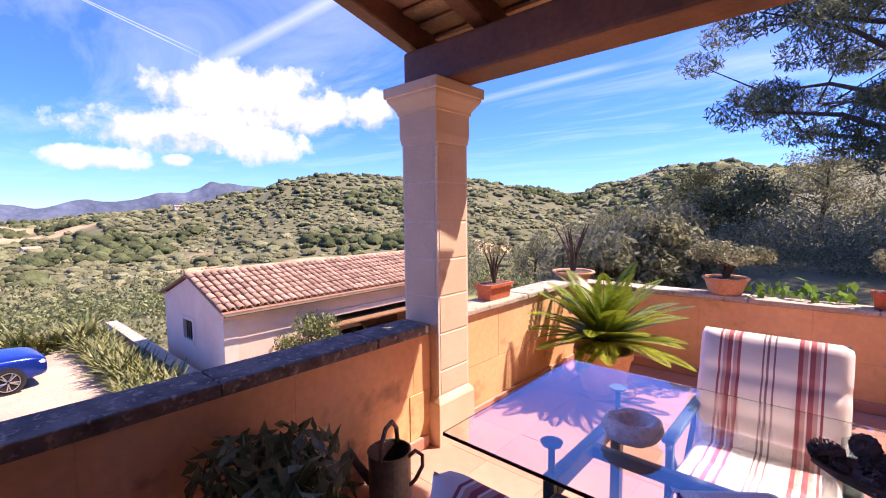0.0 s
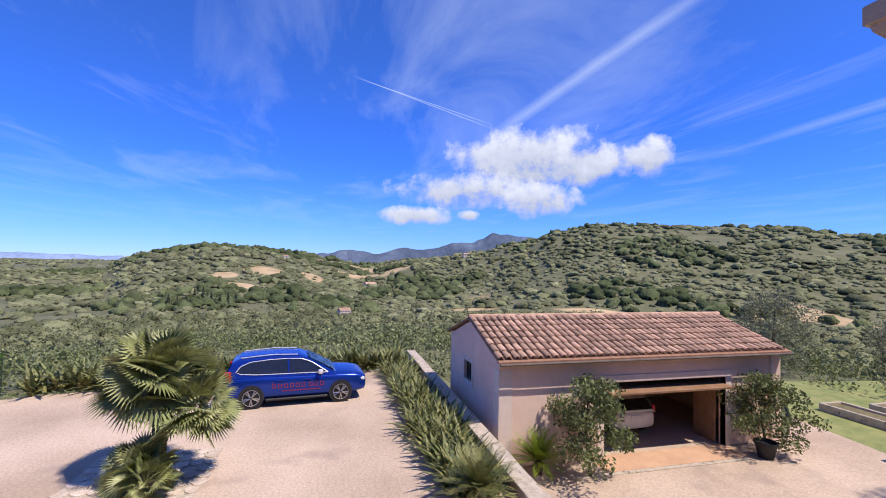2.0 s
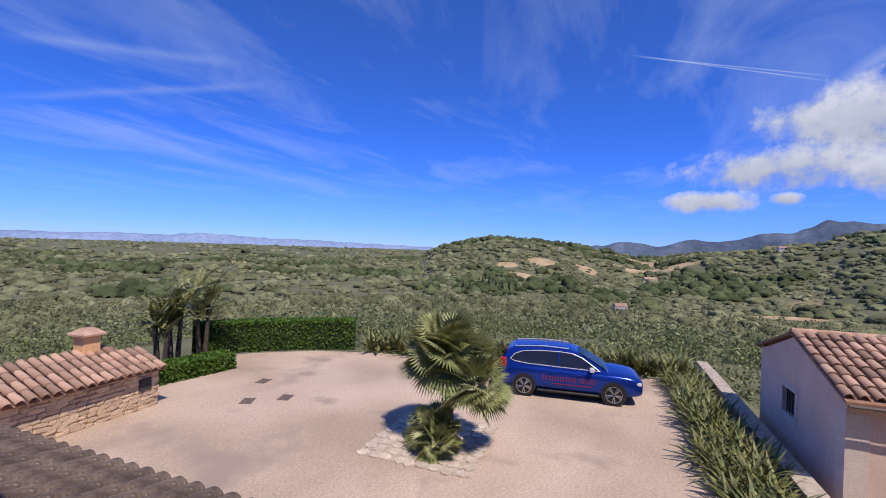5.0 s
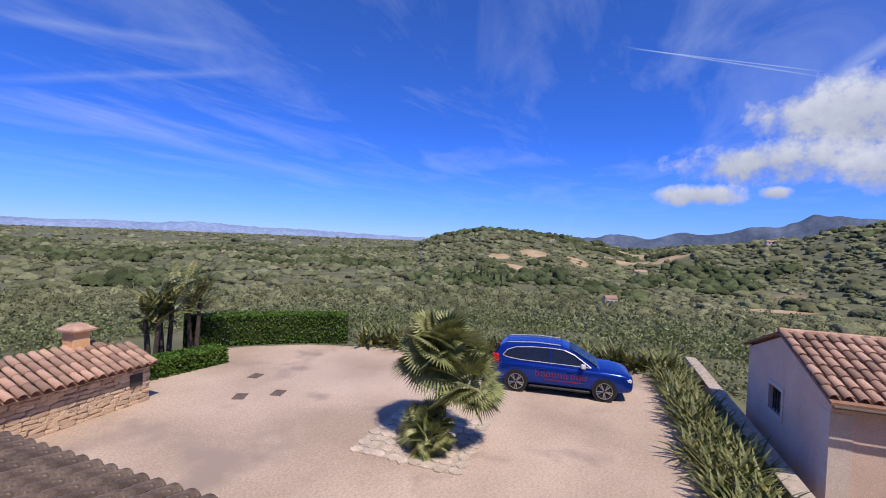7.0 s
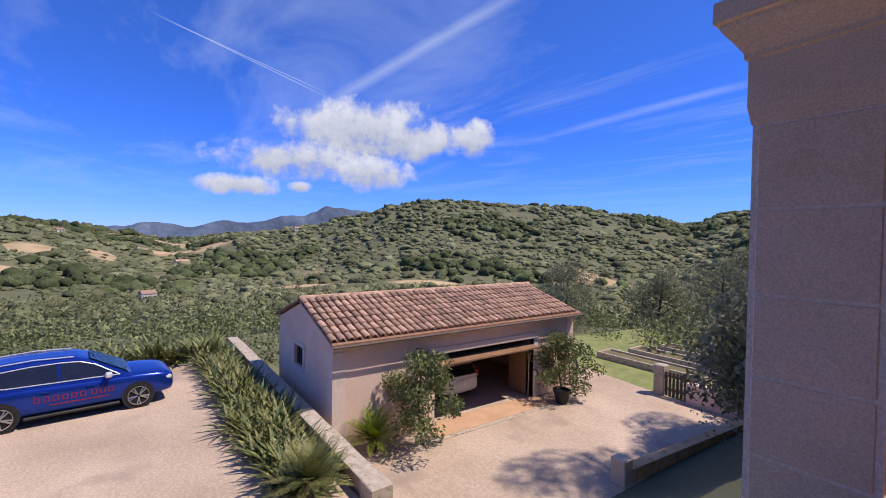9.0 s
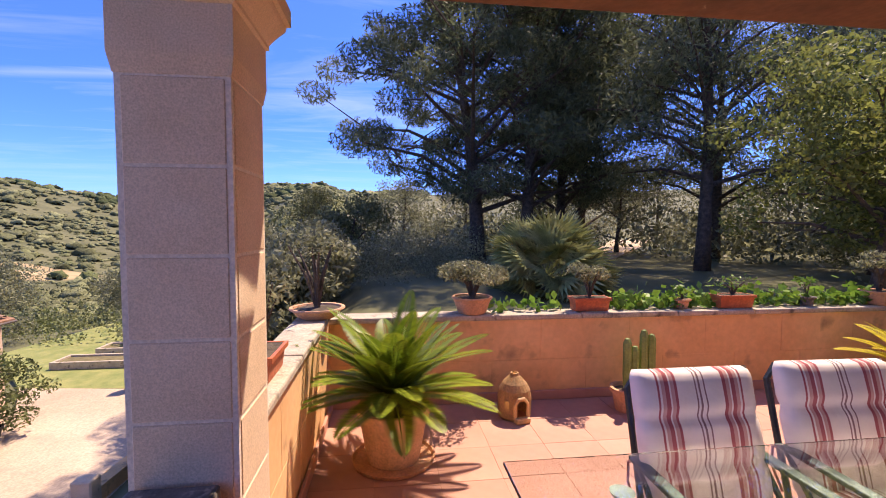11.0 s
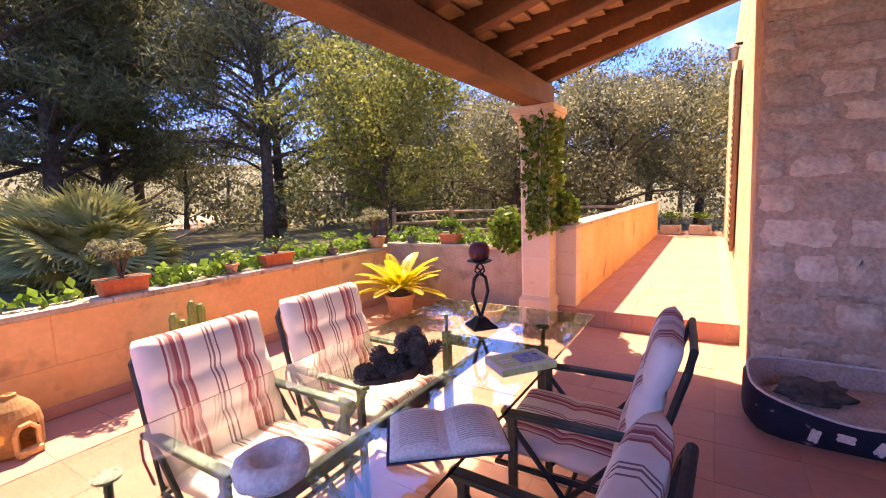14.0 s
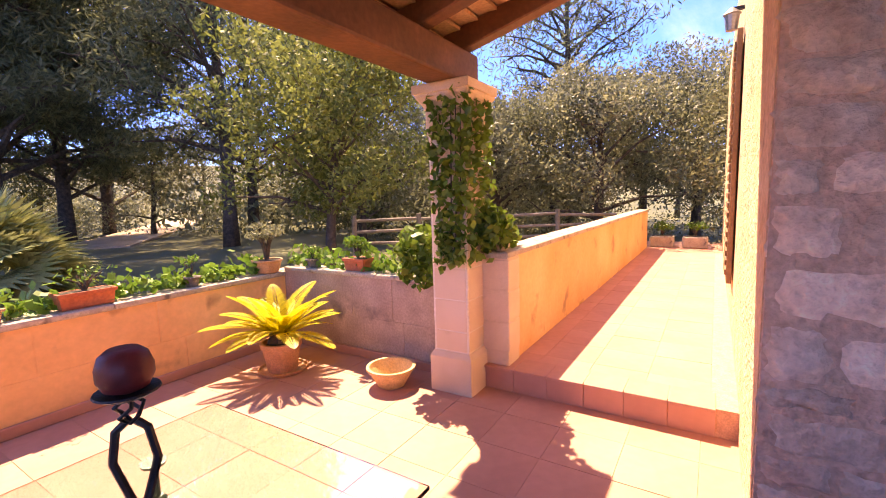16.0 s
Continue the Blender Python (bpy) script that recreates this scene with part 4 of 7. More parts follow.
M_BLACKPL = mat("black_plastic_and_gap", (0.015, 0.015, 0.016), (0.025, 0.025, 0.026), 5, 0.5, 0.1, 60)


def loft(rows, section):
    b = bmesh.new()
    rs = [[b.verts.new(p) for p in section(*row)] for row in rows]
    n = len(rs[0])
    for p, q in zip(rs, rs[1:]):
        for k in range(n):
            b.faces.new((p[k], p[(k + 1) % n], q[(k + 1) % n], q[k]))
    b.faces.new(rs[0][::-1])
    b.faces.new(rs[-1])
    return b


def make_car(paint, at, label, lettering):
    """An estate-like tall car, nose along +Y, origin on the ground under its middle."""
    car = thing("car", label, "car", at=at)
    # lower body: y, half width, bottom, shoulder height
    rows = [(-2.34, 0.70, 0.45, 0.86), (-2.30, 0.84, 0.36, 0.98), (-2.1, 0.915, 0.28, 1.02), (-1.4, 0.95, 0.24, 1.03), (-0.4, 0.95, 0.24, 1.01), (0.7, 0.95, 0.24, 0.99), (1.3, 0.945, 0.24, 0.985), (1.75, 0.935, 0.25, 0.965), (2.1, 0.90, 0.27, 0.92), (2.27, 0.84, 0.30, 0.86), (2.36, 0.74, 0.36, 0.74)]

    def low(y, w, z0, z1):
        m = (z0 + z1) / 2
        return [(-w * 0.9, y, z0), (w * 0.9, y, z0), (w, y, z0 + 0.12), (w, y, m + 0.08), (w * 0.985, y, z1 - 0.1), (w * 0.93, y, z1 - 0.02), (w * 0.8, y, z1 + 0.015), (w * 0.4, y, z1 + 0.03), (-w * 0.4, y, z1 + 0.03), (-w * 0.8, y, z1 + 0.015), (-w * 0.93, y, z1 - 0.02), (-w * 0.985, y, z1 - 0.1), (-w, y, m + 0.08), (-w, y, z0 + 0.12)]
    body = part("body", loft(rows, low), paint, car, smooth=True)
    sub = body.modifiers.new("round", "SUBSURF")
    sub.levels = sub.render_levels = 1
    # painted cabin with glass let into its sides, front and back
    def side(z):
        return 0.875 - (z - 1.0) * 0.34
    cab = [(-2.29, 0.99, 1.03), (-2.2, 0.98, 1.22), (-2.06, 0.98, 1.47), (-1.85, 0.98, 1.585), (-1.2, 0.98, 1.64), (-0.5, 0.98, 1.655), (0.1, 0.98, 1.62), (0.38, 0.97, 1.52), (0.8, 0.96, 1.29), (1.28, 0.94, 1.02)]
    part("cabin", loft(cab, lambda y, z0, z1: [(-side(z0), y, z0), (side(z0), y, z0), (side(z1 - 0.07), y, z1 - 0.07), (side(z1) * 0.86, y, z1 - 0.012), (side(z1) * 0.45, y, z1), (-side(z1) * 0.45, y, z1), (-side(z1) * 0.86, y, z1 - 0.012), (-side(z1 - 0.07), y, z1 - 0.07)]), paint, car)
    for y0, z0, y1, z1, nm in ((1.22, 1.075, 0.33, 1.56, "windscreen"), (-2.285, 1.08, -2.08, 1.46, "rear_window")):
        b = bmesh.new()
        off = 0.02 if nm == "windscreen" else -0.02
        v = [b.verts.new(p) for p in ((-side(z0) + 0.08, y0 + off, z0), (side(z0) - 0.08, y0 + off, z0), (side(z1) - 0.07, y1 + off, z1), (-side(z1) + 0.07, y1 + off, z1))]
        b.faces.new(v)
        bmesh.ops.solidify(b, geom=b.faces[:], thickness=0.012)
        part(nm, b, M_GLASS_D, car, "dark tinted glass")
    for s in (-1, 1):
        outline = [(1.0, 1.045), (0.2, 1.06), (-0.3, 1.065), (-1.3, 1.085), (-1.78, 1.13), (-1.92, 1.19), (-1.78, 1.36), (-1.5, 1.475), (-0.9, 1.53), (-0.28, 1.54), (0.12, 1.515), (0.45, 1.4)]
        front = [p for p in outline if p[0] > -0.29] + [(-0.27, 1.54), (-0.27, 1.065)]
        rear = [p for p in outline if p[0] < -0.29] + [(-0.34, 1.54), (-0.34, 1.066)]
        for pts_ in (front, rear):
            pts_ = sorted(pts_, key=lambda p: math.atan2(p[1] - 1.28, p[0] - sum(q[0] for q in pts_) / len(pts_)))
            b = bmesh.new()
            lo, hi = [b.verts.new((s * (side(z) + 0.008), y, z)) for y, z in pts_], [b.verts.new((s * (side(z) - 0.02), y, z)) for y, z in pts_]
            b.faces.new(lo)
            for k in range(len(lo)):
                b.faces.new((lo[k], lo[(k + 1) % len(lo)], hi[(k + 1) % len(lo)], hi[k]))
            bmesh.ops.recalc_face_normals(b, faces=b.faces[:])
            part("side_window", b, M_GLASS_D, car, "dark tinted side window")
        b = bmesh.new()
        ring_ = [(s * (side(z) + 0.012), y, z) for y, z in outline]
        tube(b, ring_ + ring_[:1], 0.014, 6)
        part("window_trim", b, M_CHROME, car, "bright window surround")
        b = bmesh.new()
        tube(b, [(s * 0.6, -1.8, 1.6), (s * 0.6, -0.8, 1.675), (s * 0.6, 0.0, 1.645)], 0.016, 6)
        part("roof_rail", b, M_CHROME, car)
        part("side_mirror", cbox(s * 0.9, s * 1.1, 0.66, 0.82, 1.03, 1.17, bevel=0.04, seg=2), M_CHROME, car, "door mirror with chrome cap")
        part("sill", cbox(s * 0.86, s * 0.952, -1.0, 1.0, 0.215, 0.29, bevel=0.02), M_BLACKPL, car)
        part("headlight", cbox(s * 0.6, s * 0.87, 1.98, 2.27, 0.68, 0.8, bevel=0.03), M_LAMP, car)
        part("tail_light", cbox(s * 0.78, s * 0.9, -2.28, -2.05, 0.9, 1.22, bevel=0.03), M_TAIL, car)
        part("door_handle", cbox(s * 0.95, s * 0.975, -0.65, -0.45, 0.86, 0.89, bevel=0.008), paint, car)
        part("door_handle", cbox(s * 0.95, s * 0.975, 0.25, 0.45, 0.86, 0.89, bevel=0.008), paint, car)
        for y in (-1.43, 1.43):
            b = bmesh.new()
            m = Matrix.Translation((s * 0.83, y, 0.36)) @ Matrix.Rotation(radians(90), 4, "Y")
            lathe(b, [(0.24, -0.13), (0.33, -0.13), (0.36, -0.09), (0.36, 0.09), (0.33, 0.13), (0.24, 0.13)], 28)
            b.transform(m)
            wheel = part("wheel", b, M_TYRE, car, smooth=False)
            # black disc paints the shaded gap between tyre and body
            gap_disc = bmesh.new()
            lathe(gap_disc, [(0.392, -0.02), (0.392, 0.131)], 28)
            gap_disc.transform(Matrix.Translation((s * 0.825, y, 0.37)) @ Matrix.Rotation(radians(90), 4, "Y"))
            part("wheel_gap_disc", gap_disc, M_BLACKPL, car)
            b = bmesh.new()
            for k in range(5):
                a = 2 * math.pi * k / 5
                for da in (-0.16, 0.16):
                    tube(b, [(0.03 * math.cos(a), 0.03 * math.sin(a), 0.145), (0.25 * math.cos(a + da), 0.25 * math.sin(a + da), 0.142)], 0.02, 5)
            tube(b, [(0.255 * math.cos(2 * math.pi * k / 28), 0.255 * math.sin(2 * math.pi * k / 28), 0.14) for k in range(29)], 0.013, 6)
            b.transform(Matrix.Translation((s * 0.83, y, 0.36)) @ Matrix.Rotation(radians(90 * s), 4, "Y"))
            part("rim", b, M_RIM, wheel, "five-spoke alloy rim")
    part("grille", cbox(-0.4, 0.4, 2.26, 2.36, 0.5, 0.72, bevel=0.02), M_BLACKPL, car)
    part("number_plate", cbox(-0.26, 0.26, -2.37, -2.34, 0.78, 0.89), M_LAMP, car)
    if lettering:
        # door lettering as plain bars
        for k in range(9):
            y0 = -0.8 + k * 0.185 + (0.05 if k > 5 else 0)
            for a in ((0.0, 0.028, 0.62, 0.83 if k == 0 else 0.76), (0.1, 0.128, 0.62, 0.76), (0.028, 0.1, 0.735, 0.76), (0.028, 0.1, 0.62, 0.645)):
                part("lettering_bar", cbox(0.951, 0.957, y0 + a[0], y0 + a[1], a[2], a[3]), M_REDTEXT, car)
        part("lettering_bar", cbox(0.951, 0.957, -0.5, 0.75, 0.51, 0.545), M_REDTEXT, car)
    return car


make_car(M_BLUE, pose(-15.75, -3.02, ZG, 0, 0, 5.5), "blue sport utility car with dark windows and red door lettering", True)
make_car(M_WHITE, pose(-13.85, 8.0, ZD + 0.02, 0, 0, 90) @ Matrix.Scale(0.86, 4), "white car parked inside the open garage", False)


# ---- palms, agaves, hedges ----
prng = random.Random(21)


def frond(base, yaw, el, length, droop, n=26, leaf=0.2, width=0.02, vee=0.5, taper=True):
    """A feather leaf: leaflets on both sides of a bowed rib. Returns quads."""
    cy, sy = math.cos(yaw), math.sin(yaw)
    pts = []
    for i in range(n + 1):
        s = i / n
        e = el - droop * s
        if i == 0:
            p = Vector(base)
        else:
            p = p + Vector((cy * math.cos(e), sy * math.cos(e), math.sin(e))) * (length / n)
        pts.append((p.copy(), e))
    side = Vector((-sy, cy, 0))
    q = []
    for i in range(n):
        (a, e), (c, _) = pts[i], pts[i + 1]
        up = Vector((-cy * math.sin(e), -sy * math.sin(e), math.cos(e)))
        fw = (c - a).normalized()
        w = side * 0.008 * (1.2 - i / n)
        q.append([a - w, a + w, c + w, c - w])
        s = i / n
        if s < 0.08:
            continue
        ll = leaf * (math.sin(math.pi * min(1, 0.15 + 0.87 * s)) ** 0.6 if taper else 1)
        for sg in (-1, 1):
            d = (side * sg * 0.85 + fw * 0.45 + up * vee * 0.6).normalized()
            m = a + d * ll * 0.5 - up * ll * 0.03
            tip = a + d * ll - up * ll * 0.12
            wv = fw * width
            q.append([a - wv * 0.5, m - wv * 0.5, tip, m + wv * 0.6])
    return [[tuple(v) for v in f] for f in q]


def fan(base, yaw, el, stalk, rad, n=15, width=0.035):
    """A fan leaf on a stalk."""
    d = Vector((math.cos(yaw) * math.cos(el), math.sin(yaw) * math.cos(el), math.sin(el)))
    s = Vector((-math.sin(yaw), math.cos(yaw), 0))
    roll = prng.uniform(-1.1, 1.1)
    s = s * math.cos(roll) + d.cross(s) * math.sin(roll)
    up = d.cross(s)
    b = Vector(base)
    hub = b + d * stalk
    q = [[tuple(b - s * 0.012), tuple(b + s * 0.012), tuple(hub + s * 0.01), tuple(hub - s * 0.01)]]
    for k in range(n):
        a = (k / (n - 1) - 0.5) * 2.6
        dd = (d * math.cos(a) + s * math.sin(a) - up * 0.12).normalized()
        ln = rad * (0.75 + 0.25 * math.cos(a))
        pv = dd.cross(up).normalized() * width
        mid = hub + dd * ln * 0.55
        tip = hub + dd * ln - Vector((0, 0, ln * 0.1))
        q.append([tuple(hub), tuple(mid - pv * 0.5), tuple(tip), tuple(mid + pv * 0.5)])
    return q


def quads_part(name, q, m, parent, label=""):
    ob = new(name, quad_mesh(name, np.array(q), m))
    ob.parent = parent
    return tagged(ob, label)


def fan_palm(at, trunk, heads, label, stalk=0.55, rad=0.5, nleaf=46):
    th = thing("fan_palm", label, "palm", at=at)
    b = bmesh.new()
    tube(b, [(0, 0, 0), (0.03, 0.02, trunk * 0.5), (0, 0, trunk)], [0.17, 0.15, 0.12], 10)
    part("trunk", b, M_BARK, th)
    for hx, hy, hz, k in heads:
        q = []
        for i in range(int(nleaf * k)):
            q += fan((hx, hy, hz), prng.uniform(0, 2 * math.pi), prng.uniform(-0.75, 1.35), stalk * k * prng.uniform(0.7, 1.1), rad * k * prng.uniform(0.8, 1.1), n=19, width=0.062 * k)
        quads_part("crown", q, G_FAN, th)
    return th


fan_palm(pose(-10.35, -5.55, ZG), 1.75, [(0, 0, 2.25, 1.15), (0.25, 0.7, 1.55, 0.95), (-0.2, -0.2, 2.0, 0.9), (0.55, -0.1, 0.35, 0.75), (0.9, 0.1, 0.3, 0.6)], "multi-headed fan palm with grey-green leaves in a stone bed", 0.56, 0.64, 60)
bed = setting("pavement_palm_bed", cbox(-11.7, -8.75, -7.25, -4.5, ZG - 0.1, ZG + 0.012), M_COPING2, "crazy-paved stone bed round the palm", "paving")
pm = []
for i in range(5):
    bb = bmesh.new()
    k = 6 + i % 3
    prism(bb, [(prng.uniform(0.12, 0.2) * math.cos(2 * math.pi * j / k), prng.uniform(0.12, 0.2) * math.sin(2 * math.pi * j / k)) for j in range(k)], 0, 0.025)
    pm.append(mesh_of("paving_stone", bb))
M_CRAZY = mat("crazy_stone", (0.5, 0.4, 0.3), (0.62, 0.52, 0.42), 3, 0.9, 0.4, 30, per=0.15)
ii = 0
for i in range(9):
    for j in range(9):
        sx, sy = -11.55 + i * 0.335 + prng.uniform(-0.05, 0.05), -7.1 + j * 0.31 + prng.uniform(-0.05, 0.05)
        pieces("paving_stone", pm[ii % 5], M_CRAZY, bed, [pose(sx, sy, ZG + 0.008, 0, 0, prng.uniform(0, 360))])
        ii += 1
for x, y, r in ((-12.05, -13.07, 10), (-10.31, -12.07, 25), (-11.06, -11.26, 15)):
    dc = tagged(link_mesh("drain_cover", cbox(-0.25, 0.25, -0.18, 0.18, 0.0, 0.015, bevel=0.005), mat("rusty_iron", (0.14, 0.1, 0.08), (0.22, 0.16, 0.12), 8, 0.8, 0.3, 60, metal=0.3)), "rusty iron drain cover set in the drive", "drain cover", "drain covers")
    dc.matrix_world = pose(x, y, ZG, 0, 0, r)


def sword_plant(n, length, spread, width=0.06):
    q = []
    for i in range(n):
        a, e = prng.uniform(0, 2 * math.pi), prng.uniform(0.4, 1.4)
        ln = length * prng.uniform(0.7, 1.15)
        p = Vector((prng.uniform(-spread, spread), prng.uniform(-spread, spread), 0.0))
        side = Vector((-math.sin(a), math.cos(a), 0)) * width
        pts = [p]
        for s in range(3):
            ee = e - 0.24 * s
            p = p + Vector((math.cos(a) * math.cos(ee), math.sin(a) * math.cos(ee), math.sin(ee))) * ln / 3
            pts.append(p)
        ws = (0.8, 1.0, 0.75, 0.02)
        for s in range(3):
            q.append([tuple(pts[s] - side * ws[s]), tuple(pts[s] + side * ws[s]), tuple(pts[s + 1] + side * ws[s + 1]), tuple(pts[s + 1] - side * ws[s + 1])])
    return q


sw = [quad_mesh("leaves", np.array(sword_plant(66, 0.92, 0.28, 0.042)), G_AGAVE) for _ in range(4)]


def place_sword(i, x, y, z, s):
    ob = tagged(new("agave_plant", sw[i % 4]), "sword-leaved green and yellow agave along the wall", "plant", "agaves along the drive")
    ob.matrix_world = pose(x, y, z, 0, 0, prng.uniform(0, 360)) @ Matrix.Scale(s, 4)


n_ = 0
for i in range(27):
    for k in range(2):
        place_sword(n_, -19.0 + i * 0.42 + prng.uniform(-0.1, 0.1), 1.3 - k * 0.5 + prng.uniform(-0.15, 0.15), ZG, prng.uniform(0.72, 1.05))
        n_ += 1
border = [(-19.2, 0.8), (-19.6, -1.0), (-19.2, -4.5), (-18.7, -7.5), (-18.2, -10.5), (-17.6, -12.6)]
for (xa, ya), (xb, yb) in zip(border, border[1:]):
    m_ = int(math.hypot(xb - xa, yb - ya) / 0.6)
    for i in range(m_):
        f = i / m_
        place_sword(n_, xa + (xb - xa) * f + prng.uniform(-0.3, 0.3), ya + (yb - ya) * f, ZG, prng.uniform(1.1, 1.6))
        n_ += 1


def cycad(at, n, length, m, label, zb=0.25, leaf=0.17, width=0.03, els=(0.05, 1.25), droop=0.9, category="cycad", name="cycad"):
    th = thing(name, label, category, at=at)
    b = bmesh.new()
    lathe(b, [(0.09, 0), (0.12, zb * 0.5), (0.1, zb), (0.04, zb + 0.05)], 12)
    part("trunk", b, M_BARK, th)
    q = []
    for i in range(n):
        q += frond((0, 0, zb), 2 * math.pi * (i * 0.381966 % 1), els[0] + (els[1] - els[0]) * (i / n) + prng.uniform(-0.1, 0.1), length * prng.uniform(0.85, 1.1), droop * prng.uniform(0.7, 1.2), 46, leaf, width, 0.3)
    quads_part("fronds", q, m, th)
    return th


cycad(pose(-7.75, 1.1, ZG), 54, 0.95, G_AGAVE, "large spiky green plant beside the wall end", 0.35, 0.15, 0.011, (0.15, 1.45), 0.45)
cycad(pose(-10.3, 3.7, ZD), 54, 1.0, G_CYCAS, "dark green cycad at the garage corner", 0.35, 0.14, 0.011, (0.15, 1.45), 0.45)


def hedge(name, pts, h, w, label, n):
    q = []
    for (xa, ya), (xb, yb) in zip(pts, pts[1:]):
        L = math.hypot(xb - xa, yb - ya)
        k = int(n * L)
        f = nr.rand(k)
        s, z = nr.uniform(-1, 1, k), nr.rand(k)
        face = nr.randint(0, 3, k)
        s = np.where(face == 0, np.sign(s) * nr.uniform(0.9, 1.05, k), s)
        z = np.where(face == 1, nr.uniform(0.93, 1.03, k), z)
        px = xa + (xb - xa) * f - (yb - ya) / L * s * w / 2
        py = ya + (yb - ya) * f + (xb - xa) / L * s * w / 2
        q.append(cards(np.stack([px, py, z * h + ZG], 1), nr.uniform(0.08, 0.15, k), 0.07))
    th = thing(name, label, "hedge")
    quads_part("leaves", np.concatenate(q), G_HEDGE, th)
    # solid, very dark green filling behind the leaf cards
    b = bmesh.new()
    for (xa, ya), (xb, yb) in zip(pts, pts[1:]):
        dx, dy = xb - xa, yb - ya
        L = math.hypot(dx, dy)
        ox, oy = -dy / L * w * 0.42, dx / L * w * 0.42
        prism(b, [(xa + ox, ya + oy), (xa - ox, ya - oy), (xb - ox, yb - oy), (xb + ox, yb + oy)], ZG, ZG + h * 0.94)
    part("dark_core", b, mat("hedge_core_green", (0.02, 0.035, 0.01), (0.04, 0.06, 0.015), 6, 1, 0.5, 20), th)


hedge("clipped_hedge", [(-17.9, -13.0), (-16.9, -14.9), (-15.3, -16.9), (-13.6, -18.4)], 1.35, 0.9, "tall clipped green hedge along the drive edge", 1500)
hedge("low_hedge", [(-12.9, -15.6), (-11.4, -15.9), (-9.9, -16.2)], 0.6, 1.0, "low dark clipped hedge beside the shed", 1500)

# banana-like bird-of-paradise clumps behind the low hedge
for x, y, k in ((-12.3, -17.8, 1.15), (-13.4, -17.6, 1.3), (-11.6, -17.6, 0.95)):
    th = thing("banana_plant", "tall banana-leaved plant with ragged leaves", "plant", "banana plants", pose(x, y, ZG))
    b = bmesh.new()
    for i in range(4):
        a = i * 1.6
        tube(b, [(0.15 * math.cos(a), 0.15 * math.sin(a), 0), (0.3 * math.cos(a), 0.3 * math.sin(a), 1.7 * k)], [0.1, 0.06], 7)
    part("stem", b, M_BARK, th)
    q = []
    for i in range(26):
        q += frond((prng.uniform(-0.3, 0.3), prng.uniform(-0.3, 0.3), prng.uniform(1.1, 2.2) * k), prng.uniform(0, 6.28), prng.uniform(0.6, 1.5), 1.5 * k, 0.9, 12, 0.22, 0.16, 0.1)
    quads_part("leaves", q, G_AGAVE, th)

# ---- stone shed and the lower roof ----
shed = thing("stone_shed", "low rubble stone shed with a clay tile roof and chimney", "shed", at=pose(-6.4, -15.4, ZG))
SI = Matrix.Translation((6.4, 15.4, -ZG))
b = cbox(-9.0, -2.0, -17.0, -14.22, ZG - 0.3, -2.3)
b.transform(SI)
sw_ = part("wall", b, mat("shed_mortar", (0.5, 0.34, 0.21), (0.6, 0.43, 0.28), 4, 0.95, 0.5, 30), shed)
M_SHEDST = mat("shed_stone", (0.58, 0.40, 0.25), (0.74, 0.56, 0.38), 4, 0.95, 0.6, 25, per=0.2, dist=0.03)
sm = []
for i in range(6):
    bb = bmesh.new()
    bmesh.ops.create_icosphere(bb, subdivisions=2, radius=0.5)
    for v in bb.verts:
        v.co = Vector([math.copysign(abs(q * 2) ** 0.45 / 2, q) for q in v.co])
        v.co *= 1 + 0.3 * noise.noise(v.co * 2 + Vector((i * 3.3, 0, 0)))
        v.co = Vector((v.co.x * prng.uniform(0.95, 1.05), v.co.y * 0.35, v.co.z))
    sm.append(mesh_of("stone", bb))
for r in range(9):
    x = -9.0 + (0.12 if r % 2 else 0)
    while x < -3.6:
        wd = prng.uniform(0.14, 0.42)
        pieces("stone", sm[prng.randrange(6)], M_SHEDST, sw_, [SI @ pose(x + wd / 2, -14.2, ZG + 0.06 + r * 0.12 + prng.uniform(-0.015, 0.015), 0, prng.uniform(-9, 9), 0) @ Matrix.Diagonal((wd * 0.98, 0.14, prng.uniform(0.09, 0.15), 1))])
        x += wd
b = bmesh.new()
v = [b.verts.new(p) for p in ((-9.08, -13.95, -2.3), (-1.8, -13.95, -2.3), (-1.8, -15.6, -1.72), (-8.5, -15.6, -1.72), (-9.08, -17.2, -2.3), (-1.8, -17.2, -2.3))]
for f in ((0, 1, 2, 3), (3, 2, 5, 4), (0, 3, 4)):
    b.faces.new([v[k] for k in f])
bmesh.ops.solidify(b, geom=b.faces[:], thickness=0.05)
b.transform(SI)
sroof = part("roof", b, M_TILE, shed)
ang2 = math.degrees(math.atan(0.58 / 1.65))
pieces("tile", gt, M_TILE, sroof, [SI @ pose(-8.96 + i * 0.24, -15.55 + j * 0.4, -1.66 - j * 0.4 * 0.3515, 0, 0, 0) @ pose(0, 0, 0, -ang2, 0, 0) @ pose(0, 0, 0, 0, 0, 180) for i in range(22) for j in range(4) if not (i < 3 and j < 1)])
b = cbox(-8.05, -7.6, -15.75, -15.3, -1.9, -1.25, bevel=0.015)
b.transform(SI)
ch = part("chimney", b, M_PLASTER, shed)
b = square_stack(bmesh.new(), [(0.33, -1.25), (0.33, -1.2), (0.12, -1.05)], -7.83, -15.53)
b.transform(SI)
part("chimney_cap", b, M_TILE, ch)
# no opening is cut: a dark block paints the vent's inner shade
b = cbox(-8.75, -8.4, -14.24, -14.15, -2.85, -2.5)
b.transform(SI)
part("vent_shade_block", b, M_DARK, shed)

